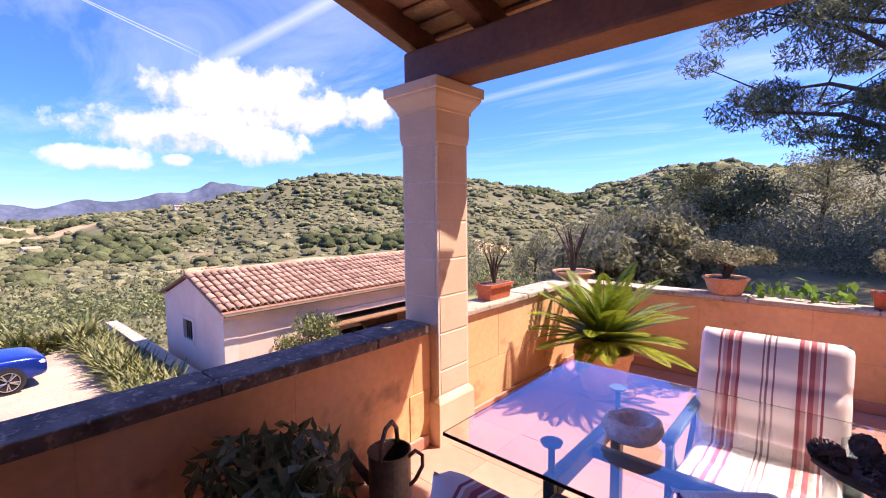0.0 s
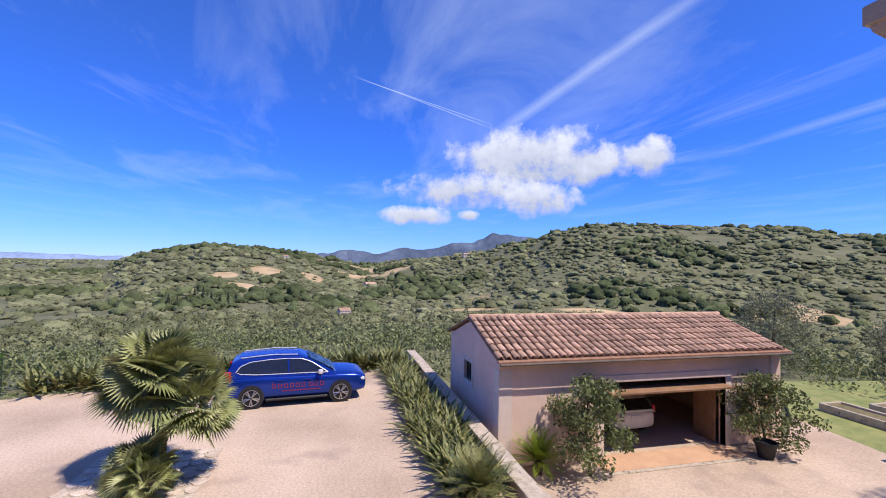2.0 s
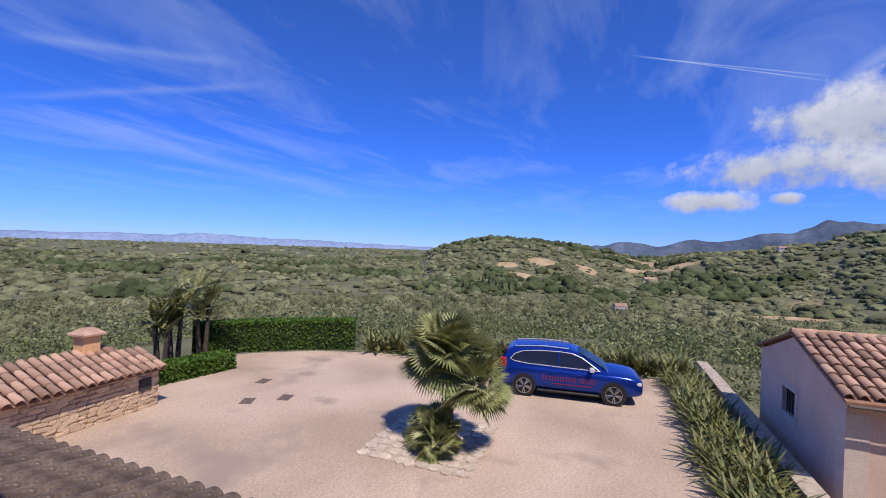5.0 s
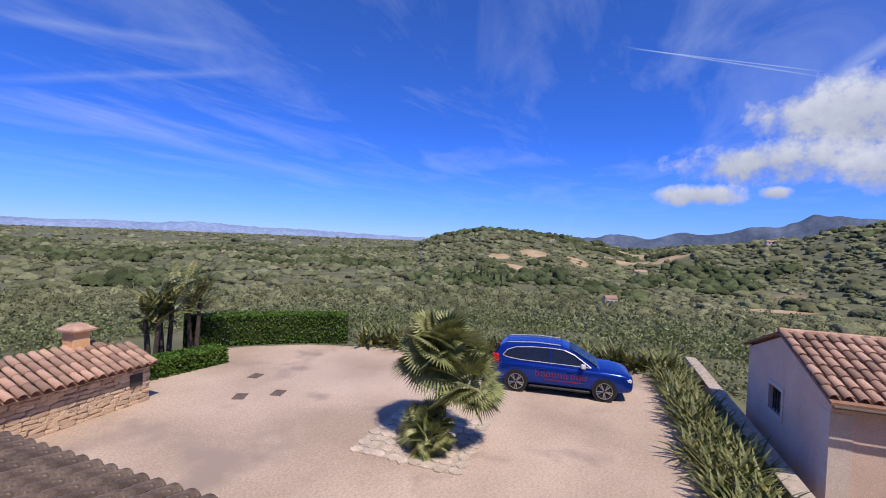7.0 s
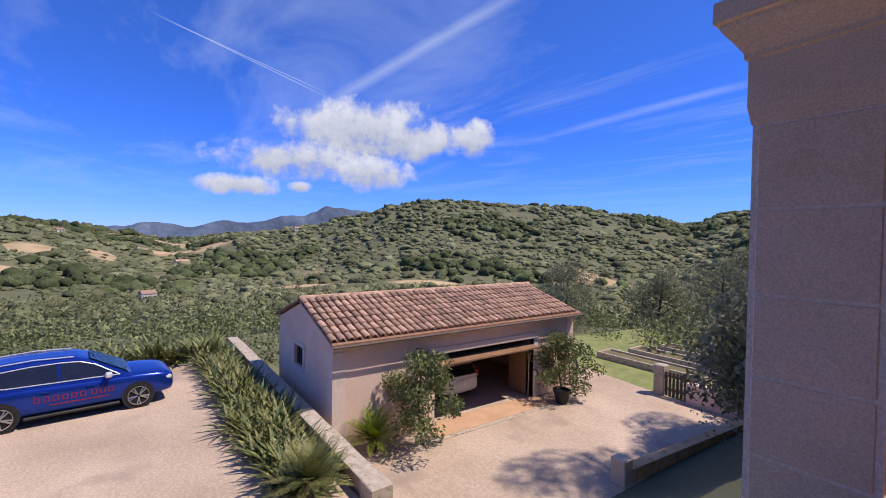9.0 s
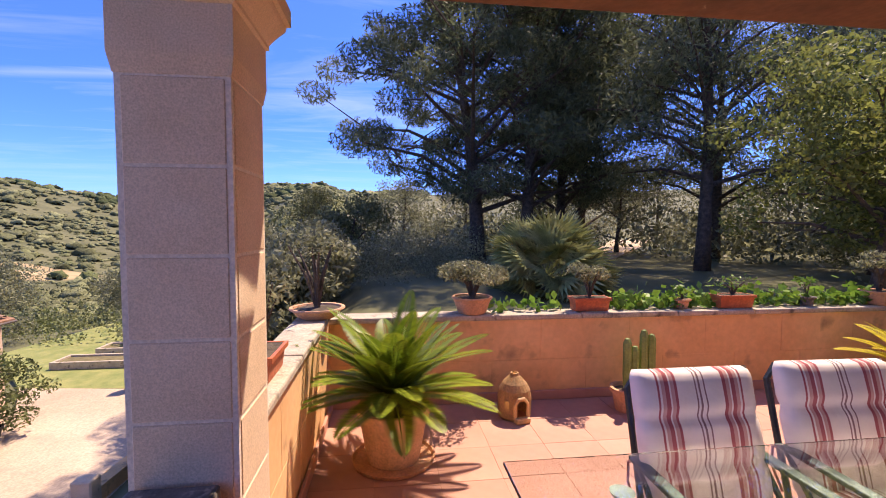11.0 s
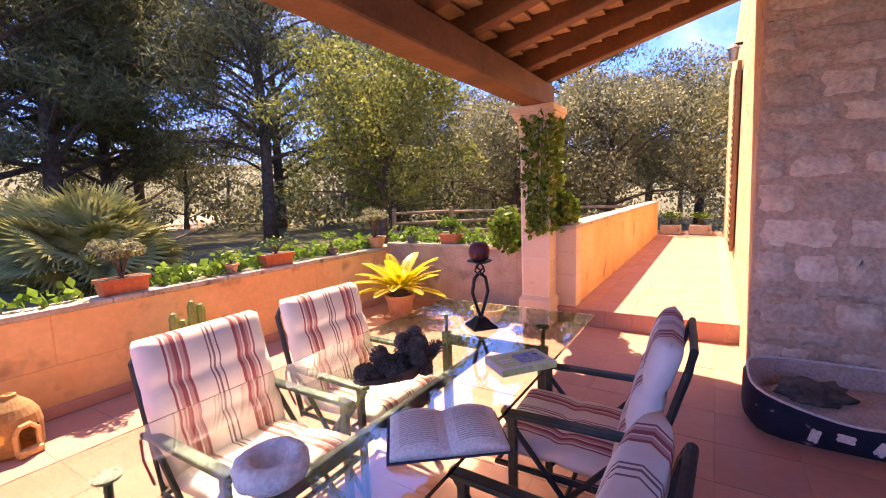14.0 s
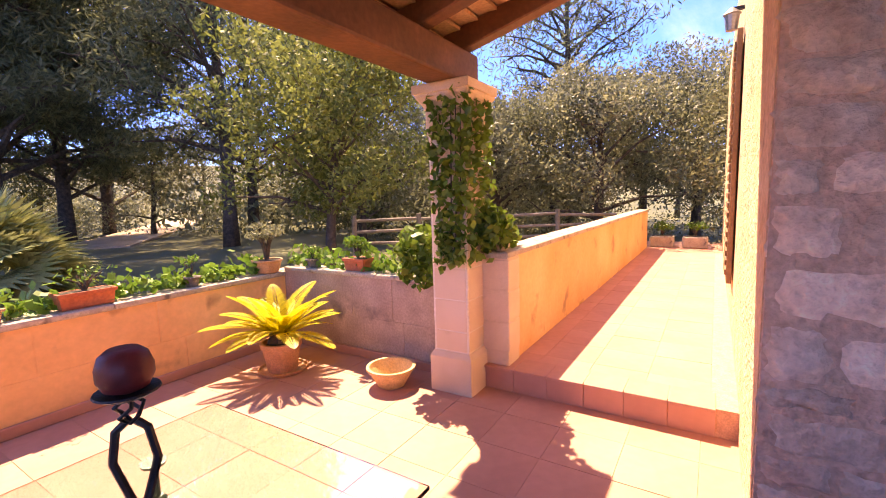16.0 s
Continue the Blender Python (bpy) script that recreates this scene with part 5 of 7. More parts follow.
lroof = setting("roof_lower", cbox(-3.0, -0.14, -10.0, -4.2, -1.25, -1.1), M_TILE, "lichen-covered lower roof of old clay tiles", "roof")
for v in lroof.data.vertices:
    v.co.z += (v.co.x + 3.0) * 0.22 + 0.0
M_OLDTILE = mat("old_roof_tile", (0.085, 0.06, 0.045), (0.19, 0.14, 0.1), 9, 0.95, 0.8, 50, per=0.2, spots=((0.34, 0.29, 0.2), 12, 0.6), dist=0.02)
pieces("tile", barrel(0.5, 0.12, 0.1), M_OLDTILE, lroof, [pose(-2.72 + j * 0.42, -9.8 + i * 0.25, -1.02 + 0.22 * (j * 0.42 + 0.1), 0, math.degrees(math.atan(0.22)) * -1, 0) @ pose(0, 0, 0, 0, 0, -90) for i in range(23) for j in range(7)])

# ---- yard beyond the garage: kerb wall, gate, beds ----
setting("wall_kerb", prism(bmesh.new(), [(-5.75, 8.0), (-5.45, 8.0), (-4.95, 14.3), (-5.25, 14.3)], -5, ZD + 0.32), M_PLASTER, "low ochre kerb wall beside the yard", "wall")
setting("wall_kerb_end", cbox(-5.8, -5.4, 7.85, 8.2, -5, ZD + 0.62, bevel=0.03), M_STONE, "short stone post ending the kerb", "post")
setting("wall_gate_pier", cbox(-8.55, -8.15, 14.8, 15.2, -5, ZD + 1.15, bevel=0.03), M_COPING2, "weathered stone gate pier", "pier")
setting("wall_yard", cbox(-7.3, -4.0, 14.75, 15.05, -5, ZD + 0.75, bevel=0.02), M_WALLP, "low rendered yard wall", "wall")
gate = thing("wooden_gate", "dark weathered picket gate beside the pier", "gate", at=pose(-7.75, 14.9, ZD))
for k in range(6):
    part("picket", cbox(-0.38 + k * 0.14, -0.29 + k * 0.14, -0.02, 0.02, 0.05, 0.95, bevel=0.005), M_BARK, gate)
for z in (0.25, 0.75):
    part("rail", cbox(-0.4, 0.5, 0.02, 0.05, z, z + 0.08), M_BARK, gate)
setting("lawn", prism(bmesh.new(), [(-8.6, 15.2), (-12.6, 15.6), (-17.0, 20.5), (-16.0, 27.0), (-4.0, 27.0), (-4.0, 15.2)], -5, ZD - 0.06), mat("dry_lawn", (0.16, 0.2, 0.06), (0.28, 0.28, 0.1), 2, 0.95, 0.6, 30), "dry green lawn with vegetable beds", "lawn")
for i in range(4):
    th = thing("raised_bed", "grey block raised vegetable bed with weeds", "raised bed", "raised beds", pose(-10.5 + i * 0.5, 18.3 + i * 2.0, ZD - 0.06))
    for a in ((-2.6, 2.6, -0.6, -0.48), (-2.6, 2.6, 0.48, 0.6), (-2.6, -2.48, -0.48, 0.48), (2.48, 2.6, -0.48, 0.48)):
        part("edging", cbox(*a, 0, 0.3, bevel=0.01), M_COPING2, th)
    part("soil", cbox(-2.48, 2.48, -0.48, 0.48, 0, 0.22), mat("soil", (0.12, 0.1, 0.05), (0.2, 0.17, 0.08), 6, 1, 0.8, 30), th)

# ---- trees ----
trng = random.Random(33)


def tree(name, at, label, m, height, r_trunk, clear, spread, n_limb, clump, n_leaf, L, W, lean=(0, 0), flat=0.6, group="", category="tree", up=0.3, twigs=True, crown_h=None):
    """Tapered trunk, limbs that fork, and a crown of many leaves gathered in clumps at the limbs' ends."""
    th = thing(name, label, category, group, at)
    b = bmesh.new()
    pts = [Vector((lean[0] * s * s + 0.06 * math.sin(5 * s + height), lean[1] * s * s + 0.06 * math.cos(4 * s), height * 0.92 * s)) for s in [i / 7 for i in range(8)]]
    top = crown_h or height
    tube(b, [p if p.z < top else p for p in pts], [r_trunk * (1.15 if i == 0 else 1 - 0.8 * i / 7) for i in range(8)], 9)
    part("trunk", b, M_BARK, th, smooth=True)
    centres = []
    for i in range(n_limb):
        s = clear + (0.98 - clear) * (i + trng.random()) / n_limb
        k = s * 7
        j = min(6, int(k))
        p0 = pts[j].lerp(pts[j + 1], k - j)
        a = i * 2.4 + trng.uniform(-0.4, 0.4)
        rel = (s - clear) / (1 - clear)
        ln = spread * (0.45 + 0.75 * math.sin(math.pi * min(1, 0.25 + rel * 0.7))) * trng.uniform(0.7, 1.1)
        e = trng.uniform(0.05, 0.5) + 0.4 * rel
        d = Vector((math.cos(a) * math.cos(e), math.sin(a) * math.cos(e), math.sin(e)))
        mid = p0 + d * ln * 0.5 + Vector((0, 0, 0.08 * ln))
        end = p0 + d * ln
        b = bmesh.new()
        r0 = max(0.02, r_trunk * 0.38 * (1 - 0.6 * rel))
        tube(b, [p0, mid, end], [r0, r0 * 0.6, r0 * 0.2], 6)
        for q in range(3):
            f = trng.uniform(0.4, 0.95)
            c = p0.lerp(end, f)
            off = Vector((trng.uniform(-1, 1), trng.uniform(-1, 1), trng.uniform(-0.1, 0.7))) * ln * 0.38
            if twigs:
                tube(b, [c, c + off], [r0 * 0.4, r0 * 0.12], 4)
            centres.append((c + off, clump * trng.uniform(0.6, 1.1)))
        centres.append((end, clump * trng.uniform(0.8, 1.15)))
        part("limb", b, M_BARK, th)
    tot = sum(r * r for _, r in centres)
    out = []
    for c, r in centres:
        k = max(20, int(n_leaf * r * r / tot))
        P = shell(k, c, (r, r, r * flat), 0.35)
        out.append(cards(P, L * nr.uniform(0.7, 1.3, k), W * nr.uniform(0.7, 1.2, k), up))
    quads_part("crown", np.concatenate(out), m, th)
    return th


def gz_(x, y):
    return land(x, y) - 0.05


def pine(x, y, h, r, lean, spread=4.2, clear=0.24, n=24000):
    tree("pine_tree", pose(x, y, gz_(x, y)), "tall dark pine with a leaning grey trunk", G_PINE, h, r, clear, spread, 34, 1.25, n, 0.32, 0.058, lean, 0.55, "garden pines", up=0.5)


pine(4.9, 20.0, 14, 0.40, (-1.6, 0.4), 6.2, 0.17, 64000)
pine(7.3, 19.6, 13, 0.36, (0.9, 0.4), 5.2, 0.2, 54000)
pine(12.3, 13.6, 12, 0.27, (-0.5, -0.3), 3.8, 0.28)
pine(10.2, 22.5, 13, 0.3, (0.5, 0.5), 5.0, 0.16)
pine(17.0, 19.0, 13, 0.3, (0.5, 0.2), 4.5, 0.2)
pine(24.5, 4.5, 13, 0.28, (0.2, 0.3), 3.4, 0.45, 9000)
pine(13.5, 27.0, 13, 0.3, (0.2, 0.3), 4.6, 0.12)
pine(21.0, 14.0, 11, 0.3, (0.2, 0.3), 4.0, 0.12)

tree("carob_tree", pose(9.3, 5.25, gz_(9.3, 5.25)), "round-crowned glossy green tree with a forked trunk", G_CITRUS, 4.45, 0.13, 0.30, 2.05, 24, 0.58, 19000, 0.12, 0.06, (0.3, 0.2), 0.85)
for x, y, h, s in ((17.0, 1.4, 5.6, 2.3), (20.5, -1.2, 6.2, 2.6), (16.2, 4.6, 4.5, 2.1), (20.5, 4.0, 5.3, 2.4), (24.0, 1.0, 6.3, 2.7), (17.2, -3.2, 5.2, 2.2)):
    tree("olive_tree", pose(x, y, gz_(x, y)), "dense grey-green wild olive tree", G_OLIVE, h, 0.2, 0.22, s, 20, 0.9, 19000, 0.135, 0.06, (0.3, 0.2), 0.85, "olives by the walkway")
# the five from (-1.6, 9.6) to (-3.8, 12.6) are added to shade the yard
for x, y, h in ((14.5, 9.0, 3.6), (17.0, 11.5, 4.5), (20.0, 9.0, 5), (6.0, 30.0, 5), (11.5, 30.0, 4.5), (16.5, 34.0, 5), (22.0, 24.0, 5), (-3.5, 14.5, 3.0), (-2.0, 12.0, 2.7), (-1.6, 9.6, 2.3), (-3.0, 11.2, 3.0), (-3.4, 9.8, 3.1), (-2.3, 8.3, 2.6), (-3.8, 12.6, 3.2), (-6.5, 22.5, 3.8), (-1.2, 18.5, 3.2), (-4.5, 28.0, 3.6), (-10, 30, 4), (-16, 29, 4), (-21, 25, 4.5), (-14, 34, 5), (1.5, 29.0, 4.5), (28, 12, 7), (26, 18, 7), (22, 17, 6.5), (25, 8.5, 5.6), (19.5, 7, 5.2), (28, 5, 5.4), (23.5, -4, 6.4), (14, 23, 5), (19, 27, 6), (30, 0, 6.2), (24, 12, 6)):
    tree("garden_tree", pose(x, y, gz_(x, y)), "bushy grey-green tree at the garden's edge", G_OLIVE if (x + y) % 2 < 1.2 else G_SCRUB, h, 0.14, 0.12, h * 0.45, 12, h * 0.2, 6200, 0.17, 0.075, (0.2, 0.1), 0.85, "trees at the garden's edge")
for x, y, h in ((-9.9, 4.95, 2.3), (-10.2, 11.35, 2.1)):
    tree("potted_tree" if y > 8 else "shrub_tree", pose(x, y, ZD), "loose green shrub growing against the garage front", G_SHRUB, h, 0.05, 0.12, 0.95, 12, 0.42, 4200, 0.12, 0.06, (-0.1, 0.1), 0.85, "shrubs at the garage")
th = thing("black_pot", "large black plastic pot at the garage shrub", "pot", at=pose(-9.85, 11.0, ZD))
part("pot_body", lathe(bmesh.new(), [(0.2, 0), (0.3, 0.42), (0.33, 0.42), (0.33, 0.48), (0.28, 0.48), (0.26, 0.38)], 20), M_BLACKPL, th)

# cypresses and farmhouses in the valley
for i in range(9):
    a, r = radians(101.5 + i * 0.85), 270 + trng.uniform(-12, 12)
    x, y = -r * math.sin(a), r * math.cos(a)
    th = thing("cypress_tree", "slim dark cypress in the valley", "tree", "cypress row", pose(x, y, land(x, y)))
    b = bmesh.new()
    tube(b, [(0, 0, 0), (0, 0, 3)], [0.25, 0.15], 6)
    part("trunk", b, M_BARK, th)
    h = trng.uniform(6, 9)
    P = shell(260, (0, 0, h * 0.55), (1.1, 1.1, h * 0.5), 0.5)
    P[:, :2] *= (1.15 - P[:, 2:] / h)
    quads_part("crown", cards(P, 0.9, 0.5, 1.5), G_PINE, th)
for az, r, w in ((85.5, 430, 11), (88.9, 228, 6), (92, 640, 12), (73, 600, 10), (96, 560, 9)):
    a = radians(az)
    x, y = -r * math.sin(a), r * math.cos(a)
    th = thing("farmhouse", "small pale farmhouse with a tiled roof", "house", "valley farmhouses", pose(x, y, land(x, y), 0, 0, az + 20))
    part("wall", cbox(-w / 2, w / 2, -w * 0.3, w * 0.3, -2, 3.6), M_TRIM, th)
    b = bmesh.new()
    v = [b.verts.new(p) for p in ((-w / 2, -w * 0.34, 3.5), (w / 2, -w * 0.34, 3.5), (w / 2, w * 0.34, 3.5), (-w / 2, w * 0.34, 3.5), (-w / 2, 0, 5.0), (w / 2, 0, 5.0))]
    for f in ((0, 1, 5, 4), (2, 3, 4, 5), (0, 4, 3), (1, 2, 5), (3, 2, 1, 0)):
        b.faces.new([v[k] for k in f])
    part("roof", b, M_TILE, th)
    for k in (-0.25, 0.1, 0.35):
        part("window", cbox(w * k - 0.5, w * k + 0.5, -w * 0.3 - 0.05, -w * 0.3 + 0.02, 1.2, 2.4), M_GLASS_D, th)

# undergrowth behind the garden: one mass
rows = []
for i in range(430):
    a = radians(nr.uniform(-78, 28))
    r = nr.uniform(23, 60)
    x, y = -r * math.sin(a), r * math.cos(a)
    if abs((x - 9.6) * 0.8 - (y - 18.6) * 0.6) > 2.6:
        rows.append((x, y, land(x, y) - 0.2, nr.uniform(0.8, 1.9 if a > -0.1 else 3.2)))
for i in range(70):
    x, y = nr.uniform(14.5, 30), nr.uniform(-6, 9)
    rows.append((x, y, land(x, y) - 0.2, nr.uniform(0.4, 1.2)))
close = []
for i in range(50):
    x, y = nr.uniform(-4.0, 3.5), nr.uniform(11.5, 22)
    close.append((x, y, land(x, y) - 0.3, nr.uniform(0.9, 1.7)))
for i in range(30):
    x, y = nr.uniform(3, 14), nr.uniform(21.5, 26)
    if abs((x - 9.6) * 0.8 - (y - 18.6) * 0.6) > 2.6:
        close.append((x, y, land(x, y) - 0.3, nr.uniform(0.7, 1.5)))
tagged(new("garden_shrubs", quad_mesh("garden_shrubs", blobs(close, 620, 0.075, 0.85, 0.5, 0.2), G_OLIVE)), "silvery green shrubs under the pines", "shrubs", "", "stuff")
tagged(new("undergrowth", quad_mesh("undergrowth", blobs(rows, 190, 0.14), G_OLIVE)), "grey-green undergrowth at the garden's edge", "shrubs", "", "stuff")
b = prism(bmesh.new(), [(8.4, 19.5), (10.6, 17.7), (13.6, 21.6), (19.1, 28.8), (23.8, 34.8), (21.2, 36.8), (16.7, 30.6), (11.4, 23.4)], -1, 0)
for v in b.verts:
    if v.co.z > -0.5:
        v.co.z = land(v.co.x, v.co.y) + 0.07
setting("path_sand", b, mat("sandy_path", (0.5, 0.36, 0.22), (0.6, 0.45, 0.3), 1, 0.95, 0.4, 20), "pale sandy garden path", "path")
fence = thing("rustic_fence", "weathered grey rustic pole fence in the garden", "fence", at=pose(0, 0, 0))
M_GREYW = mat("grey_wood", (0.22, 0.18, 0.14), (0.34, 0.28, 0.22), 5, 0.9, 0.4, 30)
fp = [(11.4, 6.6), (12.6, 5.3), (13.6, 3.6), (14.6, 2.0), (15.4, 0.6)]
for (xa, ya), (xb, yb) in zip(fp, fp[1:]):
    b = bmesh.new()
    tube(b, [(xa, ya, -0.4), (xa, ya, 1.1)], 0.07, 7)
    part("post", b, M_GREYW, fence)
    for z in (0.35, 0.65, 0.95):
        b = bmesh.new()
        tube(b, [(xa, ya, z), (xb, yb, z + trng.uniform(-0.06, 0.06))], 0.045, 6)
        part("rail", b, M_GREYW, fence)
fan_palm(pose(4.7, 9.6, gz_(4.7, 9.6)), 0.4, [(0, 0, 0.45, 1.7), (0.3, -0.3, 0.35, 1.4)], "low silvery fan palm behind the parapet", 0.55, 0.6, 34)

# ---- things on the terrace ----
M_CLAY = mat("terracotta_pot", (0.55, 0.27, 0.14), (0.66, 0.36, 0.21), 8, 0.85, 0.2, 60, spots=((0.7, 0.55, 0.42), 7, 0.66))
M_CLAYO = mat("ochre_clay", (0.60, 0.38, 0.18), (0.70, 0.47, 0.25), 8, 0.8, 0.2, 60)
M_REDPL = mat("red_planter", (0.45, 0.11, 0.05), (0.55, 0.16, 0.07), 6, 0.6, 0.1, 50)
M_SOIL = mat("potting_soil", (0.06, 0.045, 0.03), (0.12, 0.09, 0.06), 20, 1, 0.8, 60)
M_IRON = mat("dark_iron", (0.02, 0.022, 0.024), (0.045, 0.045, 0.05), 10, 0.45, 0.2, 60, metal=0.6)
M_FRAME = mat("chair_metal", (0.025, 0.035, 0.04), (0.05, 0.06, 0.065), 8, 0.4, 0.1, 60, metal=0.5)
M_TFRAME = mat("green_grey_metal", (0.03, 0.055, 0.05), (0.06, 0.09, 0.085), 8, 0.45, 0.1, 60, metal=0.5)
M_ZINC = mat("dark_zinc", (0.07, 0.065, 0.065), (0.13, 0.12, 0.115), 5, 0.5, 0.2, 40, metal=0.4)


def stripes():
    """White cushion cloth with bands of burgundy and grey stripes along its length, and a fine weave."""
    m = bpy.data.materials.new("striped_cloth")
    m.use_nodes = True
    n, l = m.node_tree.nodes, m.node_tree.links
    p = n["Principled BSDF"]
    tc = n.new("ShaderNodeTexCoord")
    sx = n.new("ShaderNodeSeparateXYZ")
    l.new(tc.outputs["Object"], sx.inputs[0])
    mr = n.new("ShaderNodeMapRange")
    mr.inputs[1].default_value, mr.inputs[2].default_value = -0.287, 0.287
    l.new(sx.outputs[0], mr.inputs[0])
    r = n.new("ShaderNodeValToRGB")
    r.color_ramp.interpolation = "CONSTANT"
    white, red, dark, rose = (0.78, 0.71, 0.68, 1), (0.38, 0.11, 0.12, 1), (0.25, 0.16, 0.17, 1), (0.56, 0.33, 0.31, 1)
    e = r.color_ramp.elements
    e[0].position, e[0].color = 0.0, red
    e[1].position, e[1].color = 0.012, white
    for pos, c in ((0.17, red), (0.185, white), (0.2, rose), (0.23, red), (0.26, white), (0.27, rose), (0.30, red), (0.325, white), (0.46, dark), (0.472, white), (0.50, dark), (0.512, white), (0.53, dark), (0.54, white), (0.68, red), (0.70, rose), (0.73, white), (0.74, red), (0.77, rose), (0.80, white), (0.815, red), (0.83, white), (0.988, red)):
        q = e.new(pos)
        q.color = c
    l.new(mr.outputs[0], r.inputs[0])
    nz = n.new("ShaderNodeTexNoise")
    nz.inputs["Scale"].default_value = 14
    l.new(tc.outputs["Object"], nz.inputs[0])
    g = n.new("ShaderNodeMapRange")
    g.inputs[3].default_value, g.inputs[4].default_value = 0.85, 1.1
    l.new(nz.outputs[0], g.inputs[0])
    mx = n.new("ShaderNodeMix")
    mx.data_type, mx.blend_type = "RGBA", "MULTIPLY"
    mx.inputs[0].default_value = 1
    l.new(r.outputs[0], mx.inputs[6])
    l.new(g.outputs[0], mx.inputs[7])
    l.new(mx.outputs[2], p.inputs["Base Color"])
    p.inputs["Roughness"].default_value = 0.9
    p.inputs["Specular IOR Level"].default_value = 0.15
    w = n.new("ShaderNodeTexNoise")
    w.inputs["Scale"].default_value = 9
    w.inputs["Detail"].default_value = 6
    l.new(tc.outputs["Object"], w.inputs[0])
    bp = n.new("ShaderNodeBump")
    bp.inputs["Strength"].default_value, bp.inputs["Distance"].default_value = 0.35, 0.02
    l.new(w.outputs[0], bp.inputs["Height"])
    l.new(bp.outputs[0], p.inputs["Normal"])
    return m


M_CLOTH = stripes()


def cushion(w, h, t, segs, seed):
    """A padded cushion: x across, z along its length, y thickness; pinched in rows."""
    b = bmesh.new()
    nx, nz_ = 22, 34
    vf, vb = {}, {}
    for i in range(nx + 1):
        for j in range(nz_ + 1):
            u, v = i / nx * 2 - 1, j / nz_
            eu, ev = (1 - abs(u) ** 6), (1 - abs(2 * v - 1) ** 10)
            pinch = 1 - 0.30 * math.exp(-((v * segs - round(v * segs)) / 0.13) ** 2) * (0 < round(v * segs) < segs)
            puff = 0.5 * t * (max(0, eu) ** 0.4) * (max(0, ev) ** 0.4) * pinch
            puff *= 0.93 + 0.1 * noise.noise((u * 3 + seed, v * 7, seed))
            shrink = 1 - 0.03 * (1 - pinch)
            rc = 1 - 0.05 * max(0, abs(2 * v - 1) - 0.86) ** 2 * 50
            x, z = u * w / 2 * shrink * rc, v * h
            vf[i, j] = b.verts.new((x, puff, z))
            vb[i, j] = b.verts.new((x, -puff, z)) if 0 < i < nx and 0 < j < nz_ else vf[i, j]
    for i in range(nx):
        for j in range(nz_):
            b.faces.new((vf[i, j], vf[i, j + 1], vf[i + 1, j + 1], vf[i + 1, j]))
            q = (vb[i, j], vb[i + 1, j], vb[i + 1, j + 1], vb[i, j + 1])
            if len(set(q)) == 4 and q[0] is not vf[i, j] or len({id(k) for k in q}) == 4:
                try:
                    b.faces.new(q)
                except ValueError:
                    pass
    return b


def chair(at, label):
    """Metal armchair with a padded striped cushion; it faces +Y."""
    th = thing("garden_chair", label, "chair", "chairs round the table", at)
    lean = radians(16)
    back = Matrix.Translation((0, -0.22, 0.405)) @ Matrix.Rotation(lean, 4, "X")
    b = cushion(0.55, 0.58, 0.12, 3, 1.7)
    b.transform(Matrix.Translation((0, 0.035, 0.0)))
    o = part("back_cushion", b, M_CLOTH, th, "striped padded back cushion", True)
    o.matrix_basis = back
    b = cushion(0.52, 0.50, 0.10, 2, 4.2)
    o = part("seat_cushion", b, M_CLOTH, th, "striped padded seat cushion", True)
    o.matrix_basis = Matrix.Translation((0, -0.20, 0.43)) @ Matrix.Rotation(radians(-86), 4, "X")
    b = bmesh.new()
    tube(b, [back @ Vector((s * 0.25, -0.04, z)) for s, z in ((-1, -0.05), (-1, 0.5), (-0.8, 0.56), (0.8, 0.56), (1, 0.5), (1, -0.05))], 0.014, 8)
    part("back_frame", b, M_FRAME, th)
    b = bmesh.new()
    tube(b, [(-0.26, -0.24, 0.37), (-0.26, 0.28, 0.385), (0.26, 0.28, 0.385), (0.26, -0.24, 0.37), (-0.26, -0.24, 0.37)], 0.013, 8)
    part("seat_frame", b, M_FRAME, th)
    for s in (-1, 1):
        part("armrest", cbox(s * 0.27 - 0.025, s * 0.27 + 0.025, -0.30, 0.25, 0.60, 0.622, bevel=0.008, seg=2), M_TFRAME, th, "flat metal armrest")
        for y0, y1 in ((0.24, -0.24), (-0.26, 0.26)):
            b = bmesh.new()
            tube(b, [(s * 0.27, y0, 0.60), (s * 0.27, (y0 + y1) / 2, 0.3), (s * 0.27, y1, 0.0)], 0.012, 8)
            part("leg", b, M_FRAME, th)
        part("arm_post", cbox(s * 0.27 - 0.014, s * 0.27 + 0.014, 0.19, 0.225, 0.0, 0.60, bevel=0.004), M_TFRAME, th)
        part("foot", cbox(s * 0.27 - 0.016, s * 0.27 + 0.016, -0.28, 0.30, 0.0, 0.025, bevel=0.006), M_FRAME, th)
    b = bmesh.new()
    tube(b, [(-0.27, 0.0, 0.3), (0.27, 0.0, 0.3)], 0.01, 8)
    part("stretcher", b, M_FRAME, th)
    for s in (-1, 1):
        b = bmesh.new()
        tube(b, [back @ Vector((s * 0.26, 0.02, 0.22)), back @ Vector((s * 0.29, -0.03, 0.2)), back @ Vector((s * 0.285, -0.06, 0.12)), back @ Vector((s * 0.28, -0.03, 0.02))], 0.006, 5)
        part("cushion_tie", b, M_CLOTH, th)
    return th


first = chair(pose(1.865, -0.135, 0, 0, 0, 180), "metal armchair with red-striped white cushions at the glass table")
for x, y, a in ((2.555, -0.105, 178), (2.68, -1.19, 3), (1.69, -1.21, -2)):
    copy_thing(first, pose(x, y, 0, 0, 0, a))

